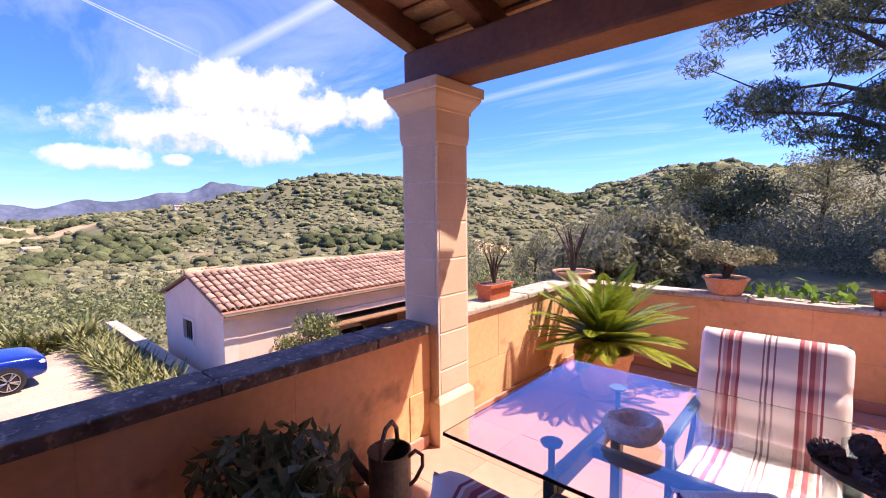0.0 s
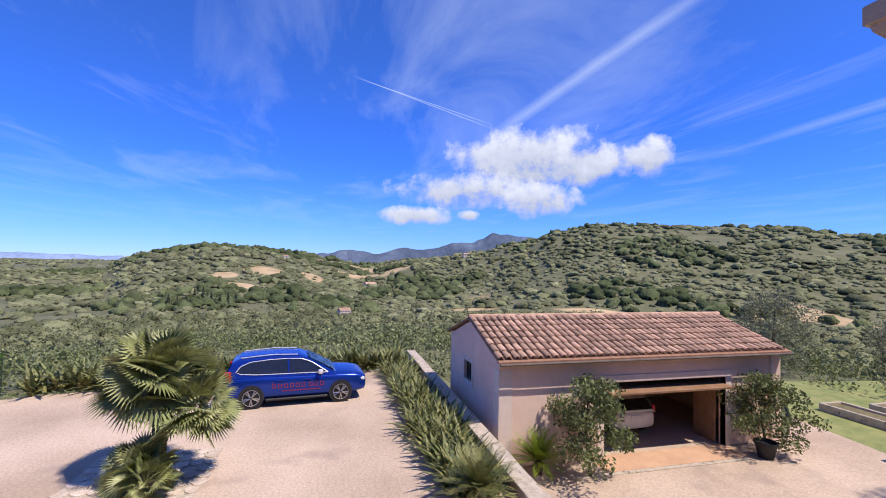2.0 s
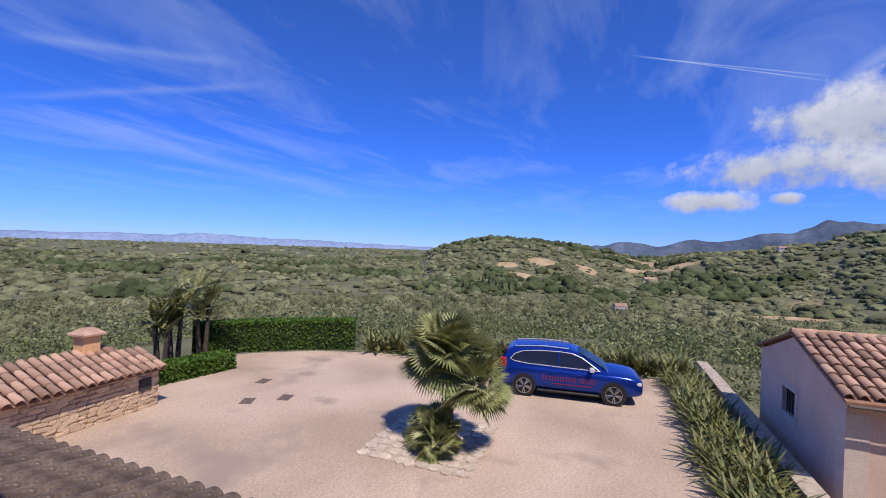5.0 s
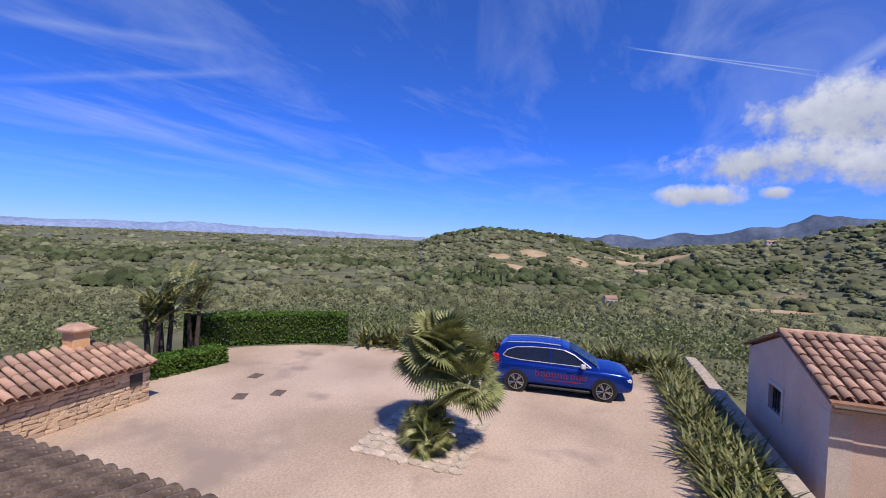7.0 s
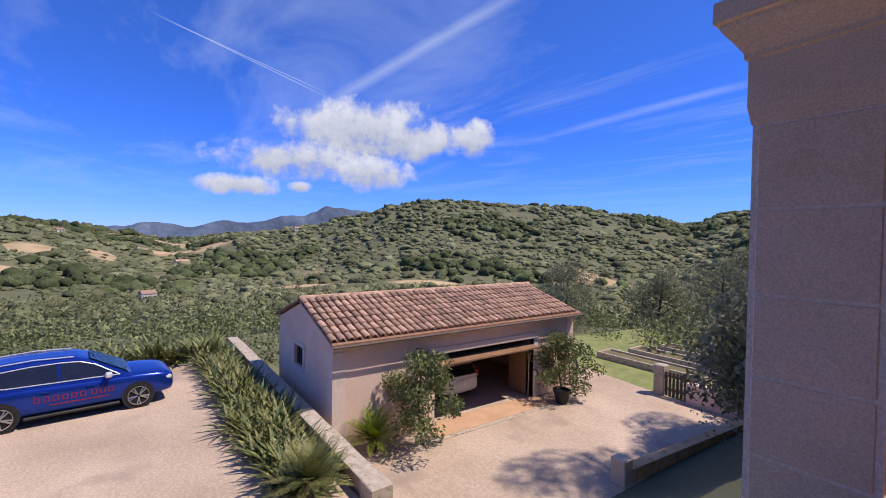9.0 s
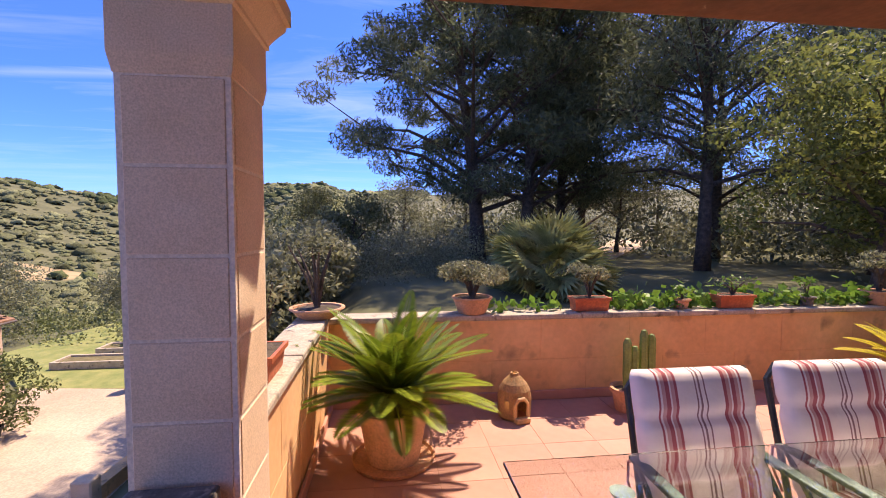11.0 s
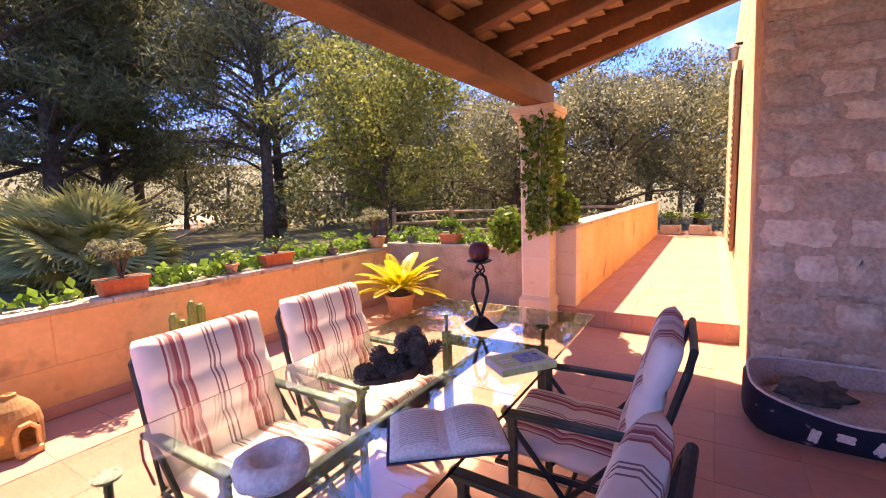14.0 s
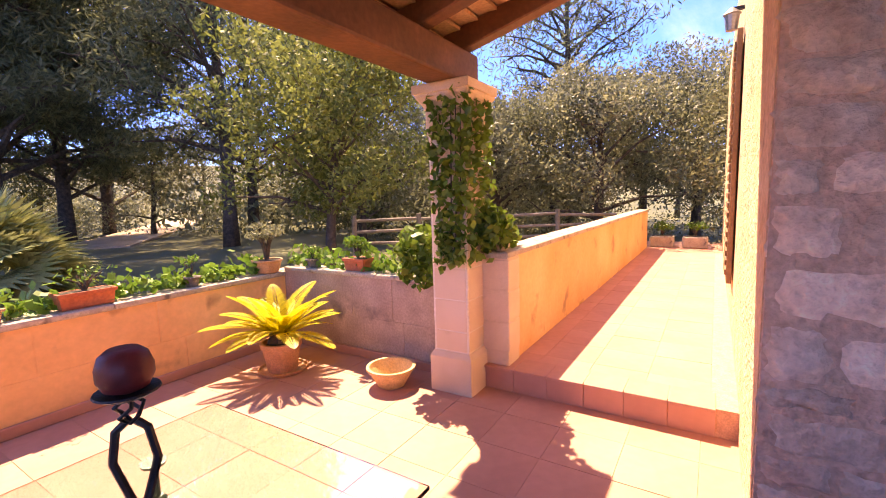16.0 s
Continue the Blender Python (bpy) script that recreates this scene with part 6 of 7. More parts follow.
# glass table
m = bpy.data.materials.new("clear_glass")
m.use_nodes = True
p = m.node_tree.nodes["Principled BSDF"]
p.inputs["Base Color"].default_value = (0.93, 0.97, 0.95, 1)
p.inputs["Roughness"].default_value, p.inputs["IOR"].default_value, p.inputs["Transmission Weight"].default_value = 0.01, 1.9, 1.0
M_GLASS = m
table_ = thing("glass_table", "large rectangular glass table on a dark metal trestle", "table", at=pose(2.265, -0.53, 0))
top = part("glass_top", cbox(-1.265, 1.265, -0.53, 0.53, 0.716, 0.731, bevel=0.002), M_GLASS, table_, "thick clear glass top")
top.visible_shadow = False
for s in (-0.93, 0.93):
    for y in (-0.32, 0.32):
        part("leg", cbox(s - 0.022, s + 0.022, y - 0.028, y + 0.028, 0, 0.60, bevel=0.006), M_TFRAME, table_)
        b = bmesh.new()
        lathe(b, [(0.012, 0.60), (0.012, 0.70), (0.035, 0.704), (0.04, 0.715)], 16, s, y)
        part("glass_pad", b, M_TFRAME, table_)
    part("cross_bar", cbox(s - 0.025, s + 0.025, -0.32, 0.32, 0.52, 0.59, bevel=0.006), M_TFRAME, table_)
    part("foot_bar", cbox(s - 0.03, s + 0.03, -0.40, 0.40, 0.0, 0.035, bevel=0.006), M_TFRAME, table_)
part("long_bar", cbox(-0.93, 0.93, -0.02, 0.02, 0.53, 0.58, bevel=0.005), M_TFRAME, table_)

TZ = 0.7315
# white stone ashtray
ash = thing("stone_ashtray", "rough white stone ashtray bowl on the glass", "ashtray", at=pose(1.55, -0.66, TZ))
b = lathe(bmesh.new(), [(0.06, 0), (0.088, 0.015), (0.1, 0.04), (0.096, 0.068), (0.078, 0.08), (0.056, 0.072), (0.046, 0.045), (0.03, 0.035)], 36)
for v in b.verts:
    k = noise.fractal(v.co * 16, 1.0, 2.0, 3) * 0.009
    v.co += Vector((v.co.x, v.co.y, 0)).normalized() * k + Vector((0, 0, k * 0.4 if v.co.z > 0.03 else 0))
part("bowl", b, mat("white_rock", (0.72, 0.68, 0.62), (0.82, 0.79, 0.74), 18, 0.85, 0.7, 50, spots=((0.35, 0.29, 0.24), 22, 0.66)), ash, smooth=True)

# pine cones in a wooden tray
tray = thing("wooden_tray", "dark wooden boat-shaped tray heaped with cones", "tray", at=pose(2.27, -0.55, TZ, 0, 0, -6) @ Matrix.Scale(0.8, 4))
b = bmesh.new()
prof = [(-0.30, 0.03, 0.05), (-0.22, 0.085, 0.03), (0, 0.125, 0.0), (0.22, 0.085, 0.03), (0.30, 0.03, 0.05)]
rs = []
for x, w, zb in prof:
    rs.append([b.verts.new(q) for q in ((x, -w, 0.075), (x, -w * 0.7, zb + 0.012 if zb else 0.0), (x, w * 0.7, zb + 0.012 if zb else 0.0), (x, w, 0.075), (x, w * 0.85, 0.075), (x, w * 0.5, zb + 0.03), (x, -w * 0.5, zb + 0.03), (x, -w * 0.85, 0.075))])
for a, c in zip(rs, rs[1:]):
    for k in range(8):
        b.faces.new((a[k], c[k], c[(k + 1) % 8], a[(k + 1) % 8]))
b.faces.new(rs[0])
b.faces.new(rs[-1][::-1])
part("tray_body", b, mat("tray_wood", (0.1, 0.06, 0.04), (0.18, 0.11, 0.075), 8, 0.6, 0.3, 40), tray)
bb = bmesh.new()
for i in range(70):
    a, s = i * 2.39996, i / 70
    r = 0.036 * math.sin(math.pi * min(1, 0.12 + 0.86 * s)) ** 0.7
    d = Vector((math.cos(a), math.sin(a), 0.45)).normalized()
    c = Vector((0, 0, s * 0.085))
    sd = Vector((-math.sin(a), math.cos(a), 0)) * 0.0085
    p0, p1 = c + d * r * 0.35, c + d * r
    vs = [bb.verts.new(q) for q in (p0, p1 - sd + Vector((0, 0, 0.002)), p1 + d * 0.005, p1 + sd + Vector((0, 0, 0.002)), p1 - Vector((0, 0, 0.007)))]
    bb.faces.new((vs[0], vs[1], vs[2], vs[3]))
    bb.faces.new((vs[1], vs[4], vs[2]))
    bb.faces.new((vs[2], vs[4], vs[3]))
lathe(bb, [(0.01, 0), (0.022, 0.03), (0.016, 0.06), (0.004, 0.082)], 8)
cone_me = mesh_of("pine_cone", bb)
cone_me.materials.append(mat("cone_brown", (0.1, 0.07, 0.055), (0.21, 0.155, 0.125), 30, 0.8, 0.3, 60, per=0.2))
crng = random.Random(5)
for i in range(26):
    x = crng.uniform(-0.175, 0.175)
    w = 0.068 * (1 - (x / 0.24) ** 2)
    lay = i // 13
    o = tagged(new("pine_cone", cone_me), "open brown pine cone heaped in the tray", "pine cone", "cones in the tray")
    o.matrix_world = pose(2.27 + x, -0.55 + crng.uniform(-w, w) - x * 0.1, TZ + 0.058 + 0.043 * lay, crng.uniform(20, 120), crng.uniform(-40, 40), crng.uniform(0, 360))

# candlestick with a red ball candle
cs = thing("candlestick", "twisted black iron candlestick with dark red candle", "candlestick", at=pose(3.02, -0.55, TZ, 0, 0, -40) @ Matrix.Scale(1.13, 4))
b = square_stack(bmesh.new(), [(0.062, 0.0), (0.062, 0.012), (0.04, 0.03), (0.02, 0.055)], 0, 0)
part("foot", b, M_IRON, cs)
b = bmesh.new()
for s in (-1, 1):
    tube(b, [(0, 0, 0.05), (s * 0.018, 0, 0.10), (s * 0.042, 0.0, 0.18), (s * 0.03, 0, 0.25), (s * 0.008, 0, 0.27)], 0.009, 7)
part("stem", b, M_IRON, cs)
b = bmesh.new()
for k in range(4):
    a0 = k * math.pi / 2
    tube(b, [(0.006 * math.cos(a0), 0.006 * math.sin(a0), 0.265), (0.024 * math.cos(a0 + 1), 0.024 * math.sin(a0 + 1), 0.285), (0.026 * math.cos(a0 + 2), 0.026 * math.sin(a0 + 2), 0.305), (0.006 * math.cos(a0 + 3), 0.006 * math.sin(a0 + 3), 0.325)], 0.0045, 6)
part("twist", b, M_IRON, cs)
part("drip_plate", lathe(bmesh.new(), [(0.01, 0.322), (0.045, 0.326), (0.062, 0.336), (0.06, 0.34), (0.02, 0.334)], 24), M_IRON, cs)
part("candle", lathe(bmesh.new(), [(0.02, 0.335), (0.042, 0.345), (0.053, 0.368), (0.053, 0.39), (0.045, 0.415), (0.03, 0.428), (0.01, 0.426)], 24), mat("red_wax", (0.13, 0.02, 0.02), (0.18, 0.03, 0.028), 8, 0.45, 0.1, 50), cs, "dark red candle", True)

# closed book
M_PAGES = mat("paper_pages", (0.82, 0.78, 0.70), (0.88, 0.85, 0.78), 6, 0.85, 0.2, 120)
M_COVER = mat("green_book_cover", (0.6, 0.68, 0.22), (0.7, 0.76, 0.34), 4, 0.4, 0.05, 60)
bk = thing("closed_book", "pale green paperback book with a blue picture panel", "book", at=pose(2.60, -0.95, TZ, 0, 0, -38))
part("pages", cbox(-0.128, 0.128, -0.083, 0.083, 0.003, 0.027), M_PAGES, bk)
part("cover", cbox(-0.13, 0.13, -0.086, 0.086, 0.0275, 0.030, bevel=0.001), M_PAGES, bk)
part("back_cover", cbox(-0.13, 0.13, -0.086, 0.086, 0, 0.0025), M_COVER, bk)
part("spine", cbox(-0.13, 0.13, -0.089, -0.0865, 0, 0.03), M_COVER, bk)
part("cover_panel", cbox(-0.118, 0.118, -0.074, 0.074, 0.0302, 0.0308), M_COVER, bk, "yellow-green cover panel")
part("cover_picture", cbox(-0.02, 0.10, -0.055, 0.05, 0.031, 0.0316), mat("blue_picture", (0.18, 0.25, 0.4), (0.45, 0.5, 0.6), 30, 0.5, 0, 60, spots=((0.03, 0.03, 0.05), 25, 0.58)), bk)
part("title_bar", cbox(-0.10, -0.04, -0.02, -0.012, 0.031, 0.0316), M_PAGES, bk)
part("title_bar", cbox(-0.10, -0.04, 0.0, 0.014, 0.031, 0.0316), M_PAGES, bk)

# open book
ob_ = thing("open_book", "open hardback book lying face up on the glass", "book", at=pose(1.96, -0.96, TZ, 0, 0, -52))
part("hard_cover", cbox(-0.185, 0.185, -0.125, 0.125, 0, 0.004, bevel=0.001), mat("navy_cover", (0.02, 0.025, 0.06), (0.03, 0.04, 0.09), 5, 0.6, 0.1, 60), ob_, "navy blue hard cover")
for s in (-1, 1):
    b = bmesh.new()
    n = 12
    up = [(s * 0.175 * k / n, 0.006 + 0.036 * math.sin(math.pi * min(1.0, 0.12 + 0.8 * k / n)) ** 0.8) for k in range(n + 1)]
    r0 = [[b.verts.new((x, y, z)) for y in (-0.118, 0.118)] for x, z in up]
    r1 = [[b.verts.new((x, y, 0.0045)) for y in (-0.118, 0.118)] for x, z in up]
    for k in range(n):
        b.faces.new((r0[k][0], r0[k + 1][0], r0[k + 1][1], r0[k][1]))
        b.faces.new((r1[k][0], r1[k][1], r1[k + 1][1], r1[k + 1][0]))
        for e in (0, 1):
            b.faces.new((r0[k][e], r1[k][e], r1[k + 1][e], r0[k + 1][e]))
    b.faces.new((r0[n][0], r1[n][0], r1[n][1], r0[n][1]))
    bmesh.ops.recalc_face_normals(b, faces=b.faces[:])
    page = part("page_block", b, M_PAGES, ob_, "cream printed pages", True)
    for k in range(17):
        y = 0.095 - k * 0.0115
        b = bmesh.new()
        for q in range(2, 10):
            (xa, za), (xb, zb) = up[q], up[q + 1]
            f = [b.verts.new(c) for c in ((xa, y, za + 0.0006), (xb, y, zb + 0.0006), (xb, y + 0.004, zb + 0.0006), (xa, y + 0.004, za + 0.0006))]
            b.faces.new(f)
        part("text_line", b, mat("grey_print", (0.52, 0.48, 0.42), (0.58, 0.54, 0.47), 60, 0.9, 0, 90) if k == 0 and s == -1 else bpy.data.materials["grey_print"], page)


# pots and plants
def pot(at, label, prof, m, soil_r, soil_z, name="flower_pot", saucer=0.0, group=""):
    th = thing(name, label, "pot", group, at)
    part("pot_body", lathe(bmesh.new(), prof, 32), m, th, smooth=False)
    if soil_r:
        part("soil", lathe(bmesh.new(), [(soil_r, soil_z - 0.02), (soil_r, soil_z), (soil_r * 0.5, soil_z + 0.012)], 24), M_SOIL, th)
    if saucer:
        part("saucer", lathe(bmesh.new(), [(saucer * 0.85, 0.0), (saucer, 0.005), (saucer * 1.04, 0.03), (saucer, 0.03), (saucer * 0.95, 0.012)], 32), M_CLAY, th)
    return th


def pot_prof(r0, r1, h, lip=0.02, t=0.018, z0=0.0):
    return [(r0 * 0.98, z0), (r0, z0 + 0.006), (r1 - lip * 0.4, z0 + h * 0.82), (r1 + lip * 0.4, z0 + h * 0.83), (r1 + lip * 0.5, z0 + h * 0.985), (r1 + lip * 0.3, z0 + h), (r1 - t, z0 + h), (r1 - t - 0.01, z0 + h * 0.8)]


pot(pose(0.62, 1.42, 0), "tall round terracotta pot on a saucer", pot_prof(0.175, 0.235, 0.36, z0=0.012), mat("pale_terracotta", (0.66, 0.40, 0.22), (0.76, 0.5, 0.3), 6, 0.85, 0.2, 60, spots=((0.8, 0.62, 0.45), 7, 0.68)), 0.2, 0.3, saucer=0.27)
cycad(pose(0.62, 1.42, 0.3), 48, 0.74, G_CYCAS, "big green cycad with arching fronds in a terracotta pot", 0.12, 0.13, 0.018, (0.2, 1.42), 0.72)
pot(pose(5.08, 1.62, 0), "round terracotta pot on a saucer by the wall", pot_prof(0.13, 0.175, 0.27, z0=0.012), M_CLAY, 0.15, 0.24, saucer=0.21)
cycad(pose(5.08, 1.62, 0.24), 26, 0.66, G_YELLOW, "yellowed cycad with stiff fronds in a pot", 0.08, 0.12, 0.018, (0.35, 1.25), 0.8)
pot(pose(5.30, 0.52, 0), "shallow pale clay bowl standing on the tiles", [(0.1, 0), (0.11, 0.005), (0.165, 0.1), (0.19, 0.145), (0.205, 0.15), (0.205, 0.168), (0.18, 0.168), (0.165, 0.13), (0.1, 0.03)], M_CLAYO, 0.0, 0, name="clay_bowl")

# clay chiminea lantern
ch_ = thing("clay_lantern", "small ochre clay chiminea-shaped lantern on the floor", "lantern", at=pose(1.62, 1.98, 0, 0, 0, 10))
b = bmesh.new()
n = 24
prof = [(0.12, 0.0), (0.135, 0.02), (0.14, 0.17), (0.128, 0.235), (0.10, 0.285), (0.062, 0.325), (0.04, 0.345), (0.034, 0.365), (0.02, 0.368)]
rr = [[b.verts.new((r * math.cos(2 * math.pi * k / n), r * math.sin(2 * math.pi * k / n), z)) for k in range(n)] for r, z in prof]
for i, (a, c) in enumerate(zip(rr, rr[1:])):
    for k in range(n):
        if i == 1 and 17 <= k <= 19:
            continue
        b.faces.new((a[k], a[(k + 1) % n], c[(k + 1) % n], c[k]))
bmesh.ops.solidify(b, geom=b.faces[:], thickness=0.012)
part("lantern_body", b, M_CLAYO, ch_, smooth=False)
b = bmesh.new()
tube(b, [(-0.055, -0.128, 0.03), (-0.058, -0.13, 0.14), (-0.03, -0.138, 0.19), (0.015, -0.142, 0.195), (0.055, -0.135, 0.15), (0.055, -0.13, 0.03)], 0.014, 8)
part("opening_rim", b, M_CLAYO, ch_)
part("sill", cbox(-0.065, 0.065, -0.175, -0.115, 0.0, 0.045, bevel=0.012, seg=2), M_CLAYO, ch_)

# cactus pot and small plant by the north wall
pot(pose(2.62, 1.98, 0), "terracotta pot with a thorny leggy plant", pot_prof(0.1, 0.14, 0.2), M_CLAY, 0.12, 0.17)
cac = thing("cactus", "green column cactus with several upright arms", "cactus", at=pose(2.72, 2.0, 0.17))
for dx, h in ((-0.1, 0.45), (-0.03, 0.38), (0.05, 0.52), (0.12, 0.48)):
    b = bmesh.new()
    k = 12
    rgs = [[b.verts.new((dx + r * (1 + 0.18 * (j % 2)) * math.cos(2 * math.pi * j / k), r * (1 + 0.18 * (j % 2)) * math.sin(2 * math.pi * j / k), z)) for j in range(k)] for r, z in ((0.022, 0), (0.03, h * 0.3), (0.03, h * 0.9), (0.018, h * 0.98), (0.004, h))]
    for a, c in zip(rgs, rgs[1:]):
        for j in range(k):
            b.faces.new((a[j], a[(j + 1) % k], c[(j + 1) % k], c[j]))
    b.faces.new(rgs[-1])
    part("arm", b, mat("cactus_green", (0.16, 0.24, 0.06), (0.24, 0.33, 0.1), 10, 0.6, 0.3, 60) if dx == -0.1 else bpy.data.materials["cactus_green"], cac)


def bush(at, label, m, h, w, n, L, W, name="potted_plant", stem=0.012, stems=5, flat=0.7, z0=0.0, category="plant", group=""):
    th = thing(name, label, category, group, at)
    out = []
    for i in range(stems):
        b = bmesh.new()
        a = 2 * math.pi * i / stems + trng.uniform(-0.3, 0.3)
        e = Vector((math.cos(a) * w * trng.uniform(0.3, 0.8), math.sin(a) * w * trng.uniform(0.3, 0.8), h * trng.uniform(0.65, 0.95)))
        tube(b, [(0, 0, z0), (e.x * 0.35, e.y * 0.35, h * 0.45), e], [stem, stem * 0.7, stem * 0.3], 6)
        part("stem", b, M_BARK, th)
        k = n // stems
        out.append(cards(shell(k, e, (w * 0.55, w * 0.55, w * 0.55 * flat), 0.3), L * nr.uniform(0.7, 1.3, k), W * nr.uniform(0.7, 1.2, k), 0.4))
    quads_part("leaves", np.concatenate(out), m, th)
    return th


# oleander in the corner and the watering can
pot(pose(0.42, -1.42, 0), "terracotta pot standing by the parapet", pot_prof(0.12, 0.16, 0.25), M_CLAY, 0.13, 0.21)
G_OLE = leafmat("dark_green_leaves", (0.09, 0.11, 0.04), (0.2, 0.21, 0.09), 5, 0.3, 0.4, 0.2)
bush(pose(0.42, -1.42, 0.21), "leggy dark green shrub with narrow leaves", G_OLE, 0.37, 0.33, 720, 0.10, 0.036, stems=13, stem=0.012, flat=0.75)
can = thing("watering_can", "dark zinc watering can on the terrace tiles", "watering can", at=pose(0.30, -0.72, 0, 0, 0, 25))
part("can_body", lathe(bmesh.new(), [(0.105, 0), (0.115, 0.006), (0.115, 0.255), (0.12, 0.262), (0.11, 0.262), (0.105, 0.2), (0.1, 0.03)], 32), M_ZINC, can)
b = lathe(bmesh.new(), [(0.112, 0.2445), (0.112, 0.2555)], 32)
bmesh.ops.bisect_plane(b, geom=b.verts[:] + b.edges[:] + b.faces[:], plane_co=(-0.01, 0, 0), plane_no=(1, 0, 0), clear_outer=True)
part("half_cover", b, M_ZINC, can)
b = bmesh.new()
tube(b, [(0.0, -0.112, 0.25), (-0.0, -0.10, 0.34), (0, -0.04, 0.40), (0, 0.04, 0.40), (0, 0.10, 0.34), (0, 0.112, 0.25)], 0.013, 8)
part("top_handle", b, M_ZINC, can)
b = bmesh.new()
tube(b, [(0.11, 0, 0.24), (0.15, 0, 0.28), (0.19, 0, 0.26), (0.19, 0, 0.2), (0.15, 0, 0.12), (0.115, 0, 0.08)], 0.011, 8)
part("back_handle", b, M_ZINC, can)
b = bmesh.new()
tube(b, [(-0.11, 0, 0.06), (-0.2, 0, 0.15), (-0.28, 0, 0.27)], [0.03, 0.022, 0.016], 10)
part("spout", b, M_ZINC, can)


# pots along the parapets
def trough(x, y, z, a, label, ln=0.36, plant=None, L=0.05, W=0.02, h=0.25, n=500):
    th = thing("planter", label, "planter", "planters on the parapet", pose(x, y, z, 0, 0, a))
    b = bmesh.new()
    box(b, -ln / 2, ln / 2, -0.075, 0.075, 0, 0.12)
    for v in b.verts:
        if v.co.z < 0.01:
            v.co.x *= 0.92
            v.co.y *= 0.8
    part("box_body", b, M_REDPL, th)
    b = bmesh.new()
    for q in ((-ln / 2 - 0.01, ln / 2 + 0.01, -0.087, -0.07), (-ln / 2 - 0.01, ln / 2 + 0.01, 0.07, 0.087), (-ln / 2 - 0.01, -ln / 2 + 0.008, -0.07, 0.07), (ln / 2 - 0.008, ln / 2 + 0.01, -0.07, 0.07)):
        box(b, *q, 0.1, 0.125)
    part("rim", b, M_REDPL, th)
    part("soil", cbox(-ln / 2 + 0.01, ln / 2 - 0.01, -0.068, 0.068, 0.1, 0.122), M_SOIL, th)
    if plant:
        bush(pose(x, y, z + 0.12), plant[1], plant[0], h, ln * 0.5, n, L, W, stems=6)


trough(2.46, 2.40, 0.787, 0, "red plastic planter with a pale bonsai shrub", 0.34, (G_OLIVE, "small pale-leaved shrub in a red planter"), 0.045, 0.018, 0.28, 900)
trough(3.93, 2.40, 0.787, 0, "red plastic planter with sparse seedlings", 0.36, (G_FRESH, "sparse seedling in a red planter"), 0.04, 0.016, 0.16, 90)
trough(5.79, 1.28, 0.842, 90, "red plastic planter with a leafy plant", 0.26, (G_FRESH, "leafy green plant in a red planter"), 0.06, 0.03, 0.2, 260)
trough(-0.02, 0.72, 0.842, 90, "dark red planter with dry twigs", 0.3, (G_OLIVE, "dry twiggy plant on the parapet"), 0.04, 0.015, 0.34, 240)


def bonsai(x, y, z, label, r=0.15, h=0.12, w=0.36, ht=0.3, n=1500, m=G_OLIVE, leaf=0.04):
    pot(pose(x, y, z), "wide shallow clay bowl with a little tree", [(r * 0.7, 0), (r * 0.75, 0.005), (r, h * 0.9), (r * 1.1, h), (r * 1.08, h + 0.012), (r * 0.95, h + 0.01), (r * 0.9, h * 0.8)], M_CLAY, r * 0.92, h - 0.005)
    bush(pose(x, y, z + h), label, m, ht, w, n, leaf, leaf * 0.45, "bonsai_tree", 0.022, 7, 0.42)


bonsai(1.34, 2.40, 0.787, "flat-topped little tree with pale leaves", 0.17, 0.14, 0.30, 0.30, 2200)
bonsai(5.55, 2.38, 0.787, "little olive tree with a round pale crown", 0.15, 0.13, 0.2, 0.4, 900)
bonsai(0.02, 2.1, 0.842, "nearly bare gnarled little tree", 0.2, 0.07, 0.28, 0.55, 260, leaf=0.03)
for x, y, h in ((4.75, 2.4, 0.2), (5.76, 1.9, 0.15), (3.4, 2.4, 0.12)):
    pot(pose(x, y, 0.787 if y > 2 else 0.842), "small dark clay pot with a seedling", pot_prof(0.05, 0.07, 0.09), M_CLAY if x < 4 else M_COPING, 0.055, 0.08)
    bush(pose(x, y, 0.87 if y > 2 else 0.92), "small seedling in a pot", G_FRESH, h, 0.1, 60, 0.05, 0.025, stems=4, stem=0.005)

# ivy: on the vine column and over the parapets
ix, out = [], []


def ivy(P, L=0.075):
    k = len(P)
    return cards(P, L * nr.uniform(0.7, 1.3, k), L * 0.8 * nr.uniform(0.7, 1.2, k), 0.0)


k = 900
z = nr.uniform(1.05, 2.3, k)
w = np.where(z > 1.45, 1.0, 0.7)
face = nr.rand(k)
px = np.where(face < 0.62, XV - 0.17 - nr.rand(k) * 0.06, XV + nr.uniform(-0.2, 0.2, k))
py = np.where(face < 0.62, nr.uniform(-0.2, 0.14, k) * w - 0.02, -0.17 - nr.rand(k) * 0.07)
out.append(ivy(np.stack([px, py, z + 0.04 * nr.normal(size=k)], 1)))
out.append(ivy(shell(420, (XV + 0.1, -0.26, 1.28), (0.2, 0.16, 0.17), 0.2)))
out.append(ivy(shell(520, (XV - 0.02, 0.38, 1.05), (0.2, 0.24, 0.28), 0.2)))
out.append(ivy(shell(300, (5.95, -0.2, 1.2), (0.25, 0.14, 0.12), 0.2)))
th = thing("ivy", "green ivy climbing the porch column", "ivy", at=pose(0, 0, 0))
quads_part("leaves", np.concatenate(out), leafmat("ivy_leaves", (0.08, 0.16, 0.02), (0.2, 0.3, 0.05), 4, 0.35, 0.45, 0.3), th)
